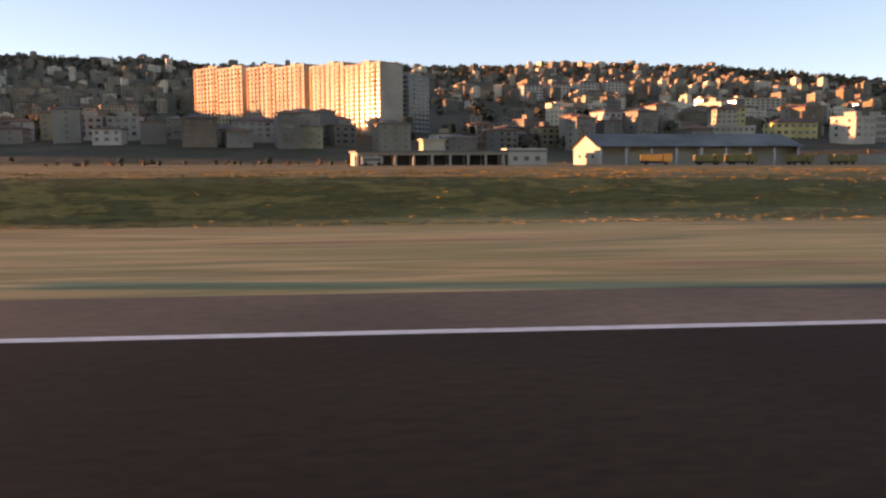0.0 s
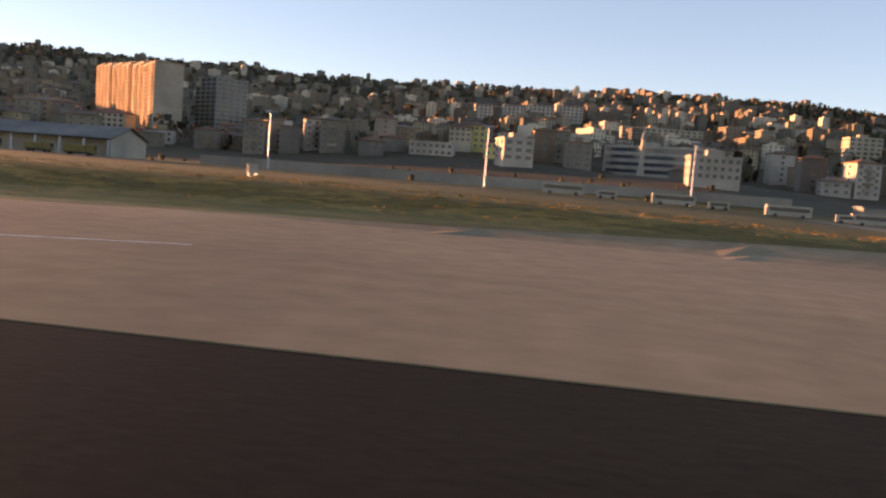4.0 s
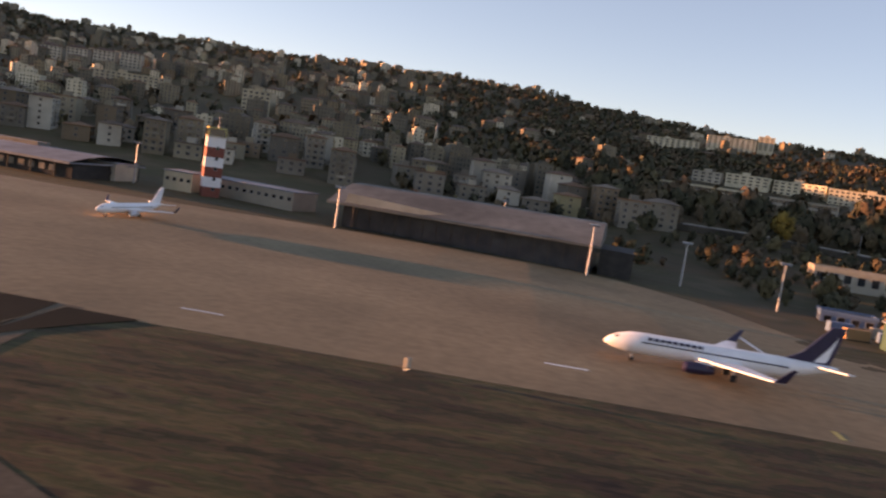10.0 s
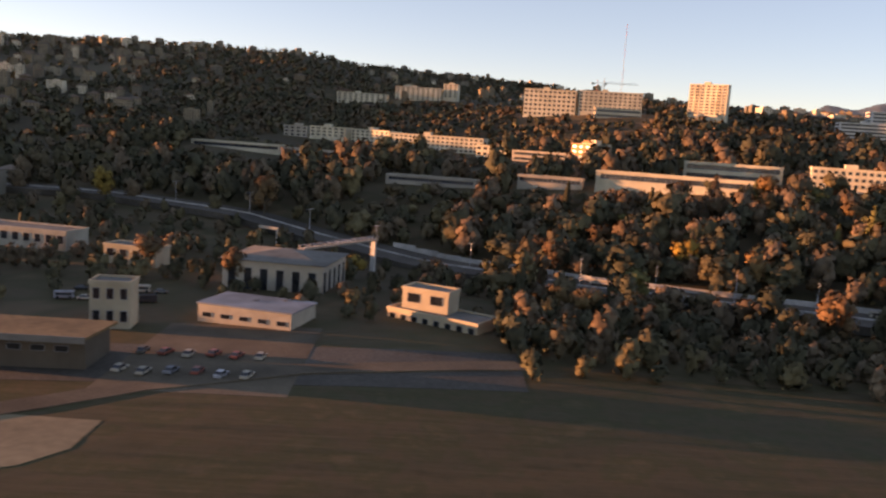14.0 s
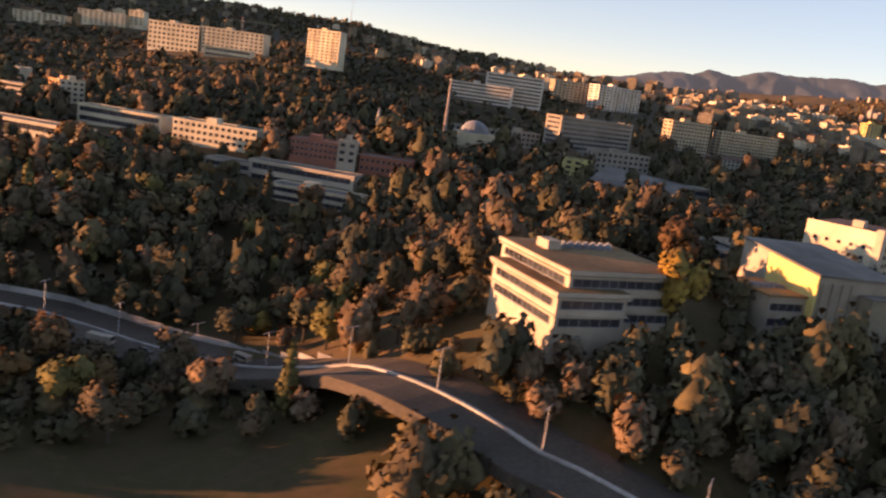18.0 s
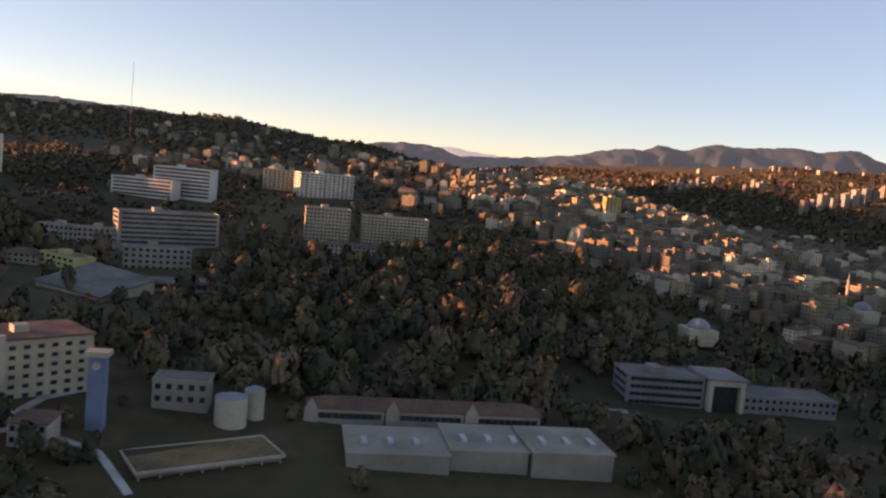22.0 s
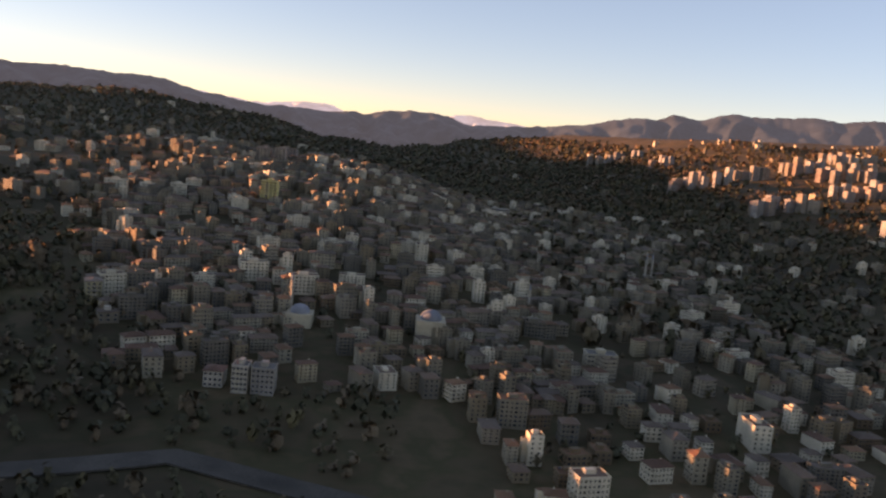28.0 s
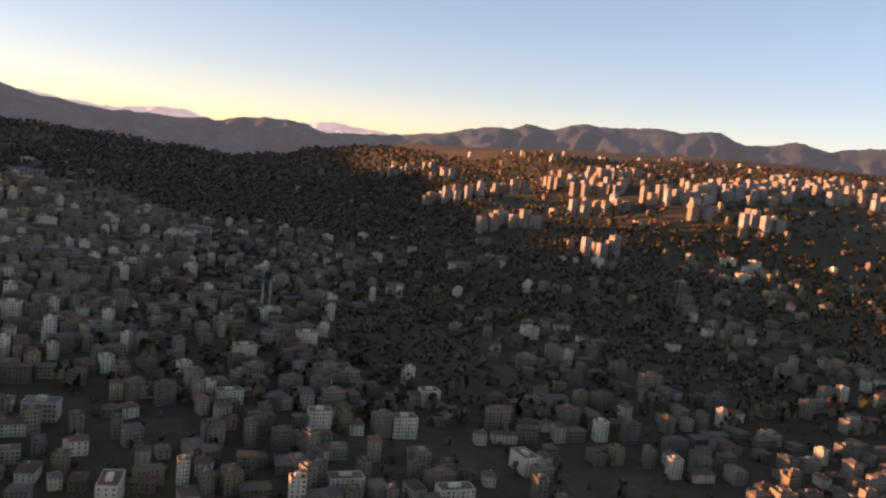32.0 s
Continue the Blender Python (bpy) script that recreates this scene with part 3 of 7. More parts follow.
plan("apartment_block", "white three-storey row below the slab blocks", "apartment block", (1572, 640), (1615, 640), 48.3, 57.0, 12, 3, 12, "hip", M_WHITE)
plan("campus_block", "white campus block on the slope", "campus block", (1361, 640), (1398, 630), 38.9, 55.0, 12, 4, 10, "grid", M_WHITE)
plan("campus_block", "white campus wing beside it", "campus block", (1398, 615), (1428, 620), 42.6, 56.8, 12, 4, 8, "grid", M_WHITE)
plan("campus_block", "ochre sunlit campus block", "campus block", (1403, 530), (1431, 505), 39.2, 49.0, 14, 3, 6, "flat", M_OCHRE)
plan("campus_block", "cream campus block in the trees", "campus block", (1380, 530), (1403, 525), 38.0, 47.2, 14, 3, 6, "hip", M_CREAM)
plan("campus_block", "pale grey campus block", "campus block", (1450, 540), (1491, 550), 39.8, 54.8, 14, 4, 10, "flat", M_GREYWALL)
plan("campus_block", "low flat-roofed hall beside the sports hall", "campus block", (1476, 480), (1512, 490), 37.2, 42.9, 16, 1, 8, "ribbon", M_GREYWALL)
plan("campus_block", "white flat-roofed teaching block with rooflights", "campus block", (1396, 290), (1433, 275), 35.8, 39.7, 26, 1, 12, "ribbon", M_WHITE)
plan("campus_block", "white teaching block beside the auditorium", "campus block", (1432, 275), (1458, 280), 38.1, 41.3, 24, 1, 10, "ribbon", M_WHITE)
plan("house", "white villa below the campus", "house", (1495, 243), (1506, 243), 30.5, 37.5, 12, 2, 4, "hip", M_WHITE)
plan("house", "white boiler house in the trees", "house", (1526, 286), (1545, 286), 32.0, 40.5, 12, 2, 5, "flat", M_GREYWALL)
plan("town_hall", "grey ribbed building by the shore", "building", (1727, 365), (1765, 364), 20.1, 34.7, 22, 4, 12, "ribbon", M_MAUVE)
plan("town_hall_wing", "low grey wing of the shore building", "building", (1785, 363), (1833, 362), 20.9, 28.0, 22, 2, 14, "grid", M_MAUVE)
# white tower: ochre wall carries the sunlight in its colour
plan("apartment_block", "lone sunlit white tower in the town", "apartment block", (1891, 927), (1909, 927), 89.0, 109.3, 14, 7, 4, "tower", M_OCHRE)
plan("apartment_block", "sunlit tower on the ridge", "apartment block", (1829, 1236), (1850, 1236), 106.4, 132.5, 14, 9, 4, "tower", M_TOWER)
plan("apartment_block", "cream sunlit tower on the ridge", "apartment block", (1857, 1236), (1872, 1236), 108.9, 135.0, 14, 9, 3, "tower", M_TOWER)
plan("apartment_block", "sunlit stepped block on the ridge", "apartment block", (1810, 1350), (1841, 1350), 106.0, 130.6, 16, 7, 6, "tower", M_TOWER)
plan("apartment_block", "cream tower on the ridge", "apartment block", (1840, 1360), (1872, 1360), 110.4, 131.5, 16, 7, 5, "tower", M_TOWER)
plan("apartment_block", "long grey block at the end of the ridge", "apartment block", (1874, 1511), (1930, 1511), 94.5, 122.2, 16, 8, 8, "tower", M_GREYWALL)
plan("school", "long white building at the edge of the town", "school", (2188, 1350), (2231, 1350), 51.6, 66.6, 16, 4, 8, "ribbon", M_WHITE)
plan("apartment_block", "white block with vertical bays near the shore", "apartment block", (1961, 455), (1970, 455), 25.5, 40.5, 12, 5, 4, "tower", M_WHITE)
plan("apartment_block", "grey block beside the shore road", "apartment block", (1972, 455), (1985, 455), 25.0, 40.0, 12, 5, 5, "flat", M_GREYWALL)
plan("apartment_block", "white block on the shore road", "apartment block", (1944, 460), (1955, 460), 25.0, 34.8, 12, 3, 4, "hip", M_WHITE)
plan("apartment_block", "wide pale block on the shore road", "apartment block", (2190, 560), (2212, 560), 24.4, 37.6, 14, 4, 8, "grid", M_CREAM)
plan("ground_handling_shed", "low white shed with small square windows", "shed", (824, 186), (845, 181), -4, 0.6, 10, 1, 7, "grid", M_DULL)
plan("ground_handling_shed", "white shed with four square windows", "shed", (849, 184), (863, 179), -4, 0.4, 10, 1, 4, "grid", M_DULL)
plan("ground_handling_shed", "low grey shed with a wide door", "shed", (797, 182), (808, 187), -4, 0.6, 10, 1, 4, "ribbon", M_DULL)
plan("ground_handling_shed", "white shed with an open roller door", "shed", (813, 186), (824, 184), -4, 0.4, 10, 1, 2, "flat", M_DULL)
plan("warehouse", "long cream warehouse behind the sheds", "warehouse", (806, 314), (852, 305), -0.2, 6.0, 14, 1, 10, "grid", M_WHITE)
plan("site_office", "blue and white cabin", "cabin", (781, 235), (795, 232), -5.1, -1.6, 8, 1, 4, "flat", M_BLUEWALL)
plan("site_office", "white cabin among the sheds", "cabin", (797, 230), (807, 228), -5.2, -1.8, 7, 1, 3, "flat", M_DULL)
plan("site_office", "grey cabin among the sheds", "cabin", (812, 230), (824, 226), -4.3, -0.4, 7, 1, 4, "flat", M_GREYWALL)
plan("site_office", "white cabin with a dark door", "cabin", (826, 225), (838, 222), -3.4, 0.6, 7, 1, 4, "flat", M_DULL)
plan("site_office", "cream cabin with a flat roof", "cabin", (872, 290), (892, 285), -0.3, 5.1, 9, 1, 4, "flat", M_CREAM)
plan("fire_training_house", "small cream house with a red tower", "house", (902, 205), (912, 206), -3.0, 8.6, 8, 2, 3, "flat", M_CREAM)
plan("cream_office", "long cream office with a rooftop box", "building", (976, 232), (1001, 216), -3.5, 1.1, 12, 1, 8, "grid", M_CREAM)
plan("cream_office", "rooftop box of a cream office", "building", (980, 232), (993, 226), 1.9, 7.2, 8, 1, 2, "flat", M_CREAM)
for i in range(6):
    f, g = i / 6, (i + 1) / 6 - 0.012
    o = 2.2 if i % 2 else 0
    plan("apartment_block", "tall orange and cream apartment block in a stepped row", "apartment block", (-119 + 143 * f - o, 639 - 170 * f + o), (-119 + 143 * g - o, 639 - 170 * g + o), 28.0 - 4 * f, 73.5 - 15 * f, 17, 14, 7, "tower", M_APT)

# stretches of the shore road, cut level into the slope
ROAD = [(700, 440), (820, 425), (900, 395), (964, 355), (1044, 302), (1095, 282), (1144, 263), (1198, 251), (1247, 232), (1290, 197), (1330, 152), (1385, 115), (1470, 92), (1600, 85)]
SITES = [((s[3][0] + s[4][0]) / 2, (s[3][1] + s[4][1]) / 2 + 6, s[5]) for s in PLAN]
SITES += [(x, y, -3.0) for x, y in ROAD[3:]]
SITES += [(1344, 190, 30), (1362, 197, 31), (1340, 212, 31), (1360, 220, 32), (1414, 208, 34), (1436, 206, 35), (1425, 222, 36), (1350, 184, 30), (1372, 192, 31), (1335, 200, 30.5), (1352, 206, 31)]
LEVELS = []


def land(x, y):
    """Height of the ground at plan points (arrays), levelled where buildings stand."""
    z = raw_land(x, y)
    if not LEVELS:
        sx, sy = np.array([s[0] for s in SITES]), np.array([s[1] for s in SITES])
        LEVELS.append((sx, sy, np.array([s[2] for s in SITES]) - raw_land(sx, sy)))
    sx, sy, dz = LEVELS[0]
    x, y = np.asarray(x, float), np.asarray(y, float)
    up, total = np.zeros_like(z), np.full_like(z, 0.35)
    for a, b, d in zip(sx, sy, dz):
        w = np.exp(-((x - a) ** 2 + (y - b) ** 2) / (2 * 34.0 ** 2))
        up, total = up + w * d, total + w
    return z + up / total


def raw_land(x, y):
    """Height of the open slope."""
    x, y = np.asarray(x, float), np.asarray(y, float)
    xs = np.array([s[0] for s in LAND])
    prof = np.stack([np.interp(y, s[1], s[2]) for s in LAND])
    i = np.clip(np.searchsorted(xs, x) - 1, 0, len(xs) - 2)
    f = np.clip((x - xs[i]) / (xs[i + 1] - xs[i]), 0, 1)
    f = f * f * (3 - 2 * f)
    a = np.take_along_axis(prof, i[None], 0)[0]
    b = np.take_along_axis(prof, i[None] + 1, 0)[0]
    z = a + (b - a) * f
    rough = np.clip((y - 420) / 900, 0, 1) * 7
    z += rough * (np.sin(x / 83 + 1.3 * np.sin(y / 131)) + np.sin(y / 97 + 1.7 * np.sin(x / 149 + 2)) + 0.6 * np.sin(x / 37 + y / 53)) / 2.6
    return z


def land1(x, y):
    return float(land(np.array([x]), np.array([y]))[0])


xs = np.arange(-2600, 6601, 25.0)
ys = np.concatenate([np.arange(-110, 58, 11.25), np.arange(60, 98, 3), np.arange(100, 430, 11.25), np.arange(430, 1500, 25), np.arange(1500, 6001, 60)])
GX, GY = np.meshgrid(xs, ys)
GZ = land(GX.ravel(), GY.ravel())
nx, ny = len(xs), len(ys)
quads = [(j * nx + i, j * nx + i + 1, (j + 1) * nx + i + 1, (j + 1) * nx + i) for j in range(ny - 1) for i in range(nx - 1)]
me = bpy.data.meshes.new("ground")
me.from_pydata((np.stack([GX.ravel(), GY.ravel(), GZ], -1) * K).tolist(), [], quads)
me.materials.append(M_GROUND)
me.materials.append(M_GRASS)
cent = [(xs[i] + 12, ys[j] + 6) for j in range(ny - 1) for i in range(nx - 1)]
me.polygons.foreach_set("material_index", [1 if (c[1] < 330 and c[0] < 760) or (c[1] < 185 and c[0] < 1420) else 0 for c in cent])
me.polygons.foreach_set("use_smooth", [True] * len(quads))
tagged(new("ground", me), "rough grass and scrub rising from the airfield to wooded hills", "ground", kind="structure")
sea = Solid().box(-2600, 5600, -4000, -112, -6, -1.5)
tagged(new("water", sea.mesh("water", M_WATER)), "dark sea water along the shore", "sea", kind="structure")


# ---- far mountains ----
def backdrop(name, radius, stops, colour, haze_glow, seed, label, depth=0.35, rough=0.10, snow=None):
    """A far range: folded spurs climb to the crest named by bearings and elevations; snow lies above a height."""
    az = np.arange(-60, 70, 0.2)
    rows = 26
    s = Solid()
    for k in range(rows):
        f = k / (rows - 1)
        r = radius * (1 - depth * (1 - f))
        for a in az:
            e = np.interp(a, [p[0] for p in stops], [p[1] for p in stops])
            e += rough * 5.0 * noise.fractal(Vector((a * 0.28, seed * 7.3, 0.5)), 0.55, 2.1, 6) * f
            spur = abs(noise.fractal(Vector((a * 0.16 + f * 0.7, f * 1.3, seed)), 0.7, 2.0, 5))
            fold = abs(noise.noise(Vector((a * 0.55 - f * 1.1, f * 2.6, seed + 9))))
            n = (0.5 - spur * 0.9 - fold * 0.5) * math.sin(math.pi * f) ** 0.8
            z = -60 + (285 + radius * math.tan(radians(e))) * f ** 1.35 + n * radius * 0.022
            shift = (fold - 0.3) * 500 * math.sin(math.pi * f)
            s.v.append((2300 + (r + shift) * math.sin(radians(a)), (r + shift) * math.cos(radians(a)), z))
    w = len(az)
    s.f = [(k * w + i, k * w + i + 1, (k + 1) * w + i + 1, (k + 1) * w + i) for k in range(rows - 1) for i in range(w - 1)]
    s.m = [0] * len(s.f)
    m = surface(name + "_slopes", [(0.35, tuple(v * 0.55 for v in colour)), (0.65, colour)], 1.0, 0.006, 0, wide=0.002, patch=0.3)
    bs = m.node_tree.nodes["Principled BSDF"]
    # even bluish emission stands in for the haze of distance
    bs.inputs["Emission Color"].default_value, bs.inputs["Emission Strength"].default_value = (*haze_glow, 1), 1.0
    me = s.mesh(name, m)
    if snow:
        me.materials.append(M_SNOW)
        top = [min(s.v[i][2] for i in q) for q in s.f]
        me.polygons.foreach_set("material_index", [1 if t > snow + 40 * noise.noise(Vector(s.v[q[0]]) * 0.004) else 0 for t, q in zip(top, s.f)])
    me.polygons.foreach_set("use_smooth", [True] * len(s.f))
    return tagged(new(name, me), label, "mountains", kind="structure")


# haze is painted in: blue-grey base on the near range, emission on both
backdrop("backdrop_near", 7400, [(-60, 1.3), (-26, 1.3), (-23, 1.45), (-18, 1.4), (-15.5, 0.8), (-13, 0.5), (-11, 0.32), (-9, 0.36), (-7, 0.4), (-5, 0.42), (-3.5, 0.85), (-1.2, 1.1), (0.5, 0.85), (2, 0.5), (5, 0.45), (8, 0.75), (11, 1.25), (13.2, 1.95), (14.2, 2.05), (15, 1.95), (16, 2.35), (17.6, 2.15), (19.8, 2.75), (23.7, 2.85), (27.5, 2.9), (28.7, 2.95), (30.4, 2.35), (32, 2.5), (33.4, 2.8), (35.5, 2.4), (37.6, 3.0), (70, 3.0)], (0.032, 0.04, 0.047), (0.0095, 0.0155, 0.0235), 3, "blue-grey mountain range with haze painted in as a faint blue glow", rough=0.04)
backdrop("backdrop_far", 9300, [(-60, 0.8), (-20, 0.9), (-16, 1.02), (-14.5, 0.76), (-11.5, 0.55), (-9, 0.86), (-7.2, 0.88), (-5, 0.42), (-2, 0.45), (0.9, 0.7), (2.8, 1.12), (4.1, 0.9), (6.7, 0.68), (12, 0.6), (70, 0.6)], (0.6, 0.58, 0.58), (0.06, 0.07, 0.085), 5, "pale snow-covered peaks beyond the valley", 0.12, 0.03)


# ---- town ----
def house_template(w, d, storeys, roof, seed):
    """A town house: slots 0 to 7 walls, 8 to 12 roofs, 13 glass."""
    rnd = random.Random(seed)
    s = Solid()
    paint, tiles = rnd.randrange(8), 8 + rnd.randrange(5)
    h = storeys * 3.0 + 0.6
    s.box(-w / 2, w / 2, -d / 2, d / 2, -7, h, paint, bottom=False)
    if roof == "hip":
        s.hip(w, d, h, rnd.uniform(1.8, 2.8), 0.7, tiles)
    else:
        for b in ((-w / 2, w / 2, -d / 2, -d / 2 + 0.3), (-w / 2, w / 2, d / 2 - 0.3, d / 2), (-w / 2, -w / 2 + 0.3, -d / 2, d / 2), (w / 2 - 0.3, w / 2, -d / 2, d / 2)):
            s.box(*b, h, h + 0.8, paint, bottom=False)
        s.box(-w * 0.2, w * 0.15, -1.5, 2.5, h, h + 2.6, paint, bottom=False)
        s.face([(-w / 2 + .3, -d / 2 + .3, h + .1), (w / 2 - .3, -d / 2 + .3, h + .1), (w / 2 - .3, d / 2 - .3, h + .1), (-w / 2 + .3, d / 2 - .3, h + .1)], tiles)
    if seed % 4 == 2:
        s.box(w * 0.1, w * 0.5 - 0.2, d / 2 - 1, d / 2 + rnd.uniform(3, 6), -7, h - rnd.choice((0, 3)), paint, tiles, bottom=False)
    if roof == "hip":
        s.box(w * 0.12, w * 0.12 + 0.9, 0.4, 1.2, h + 0.5, h + 3.1, paint, bottom=False)
    elif seed % 2:
        s.box(-w * 0.4, -w * 0.4 + 1.6, 1, 2.2, h, h + 1.7, 13, bottom=False)
    nxw, nyw = max(2, int(w / 3.2)), max(2, int(d / 3.4))
    for k in range(storeys):
        z = k * 3.0 + 1.3
        for i in range(nxw):
            x = -w / 2 + (i + 0.5) * w / nxw
            ww = 0.55 if (i + seed) % 3 else 0.95
            y = -d / 2 - 0.06
            s.face([(x - ww, y, z), (x + ww, y, z), (x + ww, y, z + 1.5), (x - ww, y, z + 1.5)], 13)
        for i in range(nyw):
            y = -d / 2 + (i + 0.5) * d / nyw
            for sx in (-1, 1):
                x = sx * (w / 2 + 0.06)
                q = [(x, y - 0.6, z), (x, y + 0.6, z), (x, y + 0.6, z + 1.4), (x, y - 0.6, z + 1.4)]
                s.face(q if sx > 0 else q[::-1], 13)
        if k and seed % 2:
            s.box(-w * 0.32, w * 0.05, -d / 2 - 1.1, -d / 2, z - 1.4, z - 0.4, paint)
    return s


HOUSES = [house_template(random.Random(i).choice((9, 11, 13, 16, 20, 24)), random.Random(i + 50).uniform(9, 14), (2, 3, 3, 4, 5, 4, 6, 5)[i % 8], "flat" if i % 8 in (4, 6) or i % 5 == 0 else "hip", i) for i in range(34)]
TOWERS = [house_template(w, d, n, "flat", 20 + i) for i, (w, d, n) in enumerate(((22, 18, 12), (18, 18, 14), (30, 16, 10), (20, 20, 11)))]


def fbm(x, y, s):
    return noise.noise(Vector((x / s, y / s, 3.1)))


def scatter(x0, x1, y0, y1, step, keep, turn, seed, jitter=0.3):
    """Plan places on a street grid; keep(x, y) gives the share that stays."""
    rnd = random.Random(seed)
    out = []
    c, s = math.cos(turn), math.sin(turn)
    cx, cy, r = (x0 + x1) / 2, (y0 + y1) / 2, math.hypot(x1 - x0, y1 - y0) / 2
    n = int(r / step) + 1
    for i in range(-n, n + 1):
        for j in range(-n, n + 1):
            u = i * step + (j % 2) * step * 0.37 + (j % 5) * 2.3 + rnd.uniform(-1, 1) * step * jitter * 0.5
            v = j * step * 1.12 + rnd.uniform(-1, 1) * step * jitter * 0.5
            u, v = u + 26 * fbm(v, 40, 190), v + 34 * fbm(u, 90, 150)
            x, y = cx + u * c - v * s, cy + u * s + v * c
            q = rnd.random()
            if x0 <= x <= x1 and y0 <= y <= y1 and q < keep(x, y):
                out.append((x, y, turn + rnd.choice((0, 0, math.pi / 2)) + 0.5 * fbm(x, y, 240) + rnd.uniform(-0.15, 0.15)))
    return out


def clear_of(x, y):
    """True where no named building, road or wood stands."""
    return not any(a <= x <= b and c <= y <= d for a, b, c, d in KEEP_CLEAR) and free_of_plan(x, y, 9)


def free_of_plan(x, y, gap, front=None):
    """True where no noted building stands within the gap, or within the wider gap before its front."""
    front = gap if front is None else front
    for s in PLAN:
        (x0, y0), (x1, y1), depth = s[3], s[4], s[7]
        w = math.hypot(x1 - x0, y1 - y0)
        u, v = ((x - x0) * (x1 - x0) + (y - y0) * (y1 - y0)) / w, ((y - y0) * (x1 - x0) - (x - x0) * (y1 - y0)) / w
        if -gap < u < w + gap and -front < v < depth + gap:
            return False
    return True


KEEP_CLEAR = [(-170, 70, 440, 690), (780, 1420, 330, 900), (1250, 1720, 150, 760), (1400, 1620, 760, 920), (1690, 1860, 300, 440), (-1000, 930, 300, 385)]


def slope_keep(x, y):
    d = 0.62 if y < 1000 else 0.3 if y < 1400 else 0.12
    d *= 1 if fbm(x, y, 200) > -0.1 else 0.2
    if x > 560 + 60 * fbm(x, y, 90) and y > 560:
        d *= 0.2
    return d if clear_of(x, y) else 0


places = []
for x, y, a in scatter(-1000, 930, 385, 1900, 18, slope_keep, 0.25, 1, 0.5):
    places.append((x, y, a))
for x, y, a in scatter(1360, 1900, 840, 1500, 26, lambda x, y: (0.6 if fbm(x, y, 200) > -0.1 else 0.12) if clear_of(x, y) else 0, -0.3, 2):
    places.append((x, y, a))
for x, y, a in scatter(1730, 2420, 470, 1500, 15.2, lambda x, y: (0.93 if x < 2180 + (y - 500) * 0.05 else 0.4) * (1 if fbm(x, y, 70) > -0.2 else 0.3) if clear_of(x, y) and (x > 1900 - (y - 450) * 0.5) else 0, 0.35, 3, 0.45):
    places.append((x, y, a))
for x, y, a in scatter(2100, 3400, 350, 1350, 20, lambda x, y: (0.8 if fbm(x, y, 160) > -0.1 else 0.25) if y < 640 + 120 * fbm(x, 5, 300) else (0.55 if fbm(x, y, 150) > 0.12 else 0.05), 0.1, 4, 0.5):
    places.append((x, y, a))
for x, y, a in scatter(2300, 4200, 1350, 3300, 55, lambda x, y: 0.35 if fbm(x, y, 300) > 0 else 0.08, 0.2, 5):
    places.append((x, y, a))
for x, y, a in scatter(900, 2000, 1000, 2350, 48, lambda x, y: 0.4 if fbm(x, y, 300) > -0.05 else 0.08, 0.2, 6):
    places.append((x, y, a))
zs = land([p[0] for p in places], [p[1] for p in places])
rnd = random.Random(8)
NEAR, FAR = [], []
for (x, y, a), z in zip(places, zs):
    near = (1700 < x < 2400 and y < 640) or (x < 930 and y < 470)
    (NEAR if near and len(NEAR) < 165 else FAR).append((x, y, a, z))
rows = [(rnd.randrange(len(HOUSES)), x, y, z, a, rnd.uniform(0.62, 0.95), 0.85, rnd.uniform(0.62, 0.98)) for x, y, a, z in FAR]
tagged(new("houses", join_many("houses", M_HOUSES + M_ROOFS + [M_GLASS], HOUSES, rows)), "pale plastered town houses with brown tiled roofs on the hillside", "houses", kind="stuff")


def house_kind(seed):
    """A town house built once with its parts."""
    r = random.Random(seed)
    w, d, n = r.uniform(10, 16), r.uniform(10, 13), 2 + seed % 4
    h = n * 3.0 + 0.6
    flat = seed % 3 == 0
    ob = root("town_house", place(0, 0), ("flat-roofed" if flat else "tile-roofed") + (" plastered town house of %s storeys" % ("two", "three", "four", "five")[n - 2]), "house", "town houses")
    part("wall", Solid().box(-w / 2, w / 2, -d / 2, d / 2, -7, h), M_HOUSE_ONE, ob)
    if flat:
        part("roof", Solid().box(-w / 2 - 0.2, w / 2 + 0.2, -d / 2 - 0.2, d / 2 + 0.2, h, h + 0.7), M_ROOF_ONE, ob)
        part("roof_house", Solid().box(-2, 2, -1, 3, h + 0.7, h + 3.2), M_HOUSE_ONE, ob)
    else:
        part("roof", Solid().hip(w, d, h, r.uniform(1.8, 2.6), 0.7), M_ROOF_ONE, ob)
    for k in range(n):
        for i in range(3):
            part("window", window_mesh(1.5 if i != 1 else 2.0, 1.5), None, ob, at=pose(((i + 0.5) / 3 - 0.5) * w * K, (-d / 2 - 0.03) * K, (k * 3 + 1.2) * K))
        if k and seed % 2:
            part("balcony", Solid().box(-2.4, 2.4, -d / 2 - 1.2, -d / 2, k * 3 - 0.1, k * 3 + 0.9), M_HOUSE_ONE, ob)
        part("window", window_mesh(1.4, 1.4), None, ob, at=pose((-w / 2 - 0.03) * K, 0, (k * 3 + 1.2) * K, 0, 0, -90))
    return ob


def near_houses():
    kinds = {}
    r = random.Random(31)
    for x, y, a, z in NEAR:
        k = r.randrange(9)
        m = place(x, y, z, math.degrees(a))
        if k in kinds:
            copy_thing(kinds[k], m)
        else:
            kinds[k] = house_kind(40 + k)
            kinds[k].matrix_basis = m


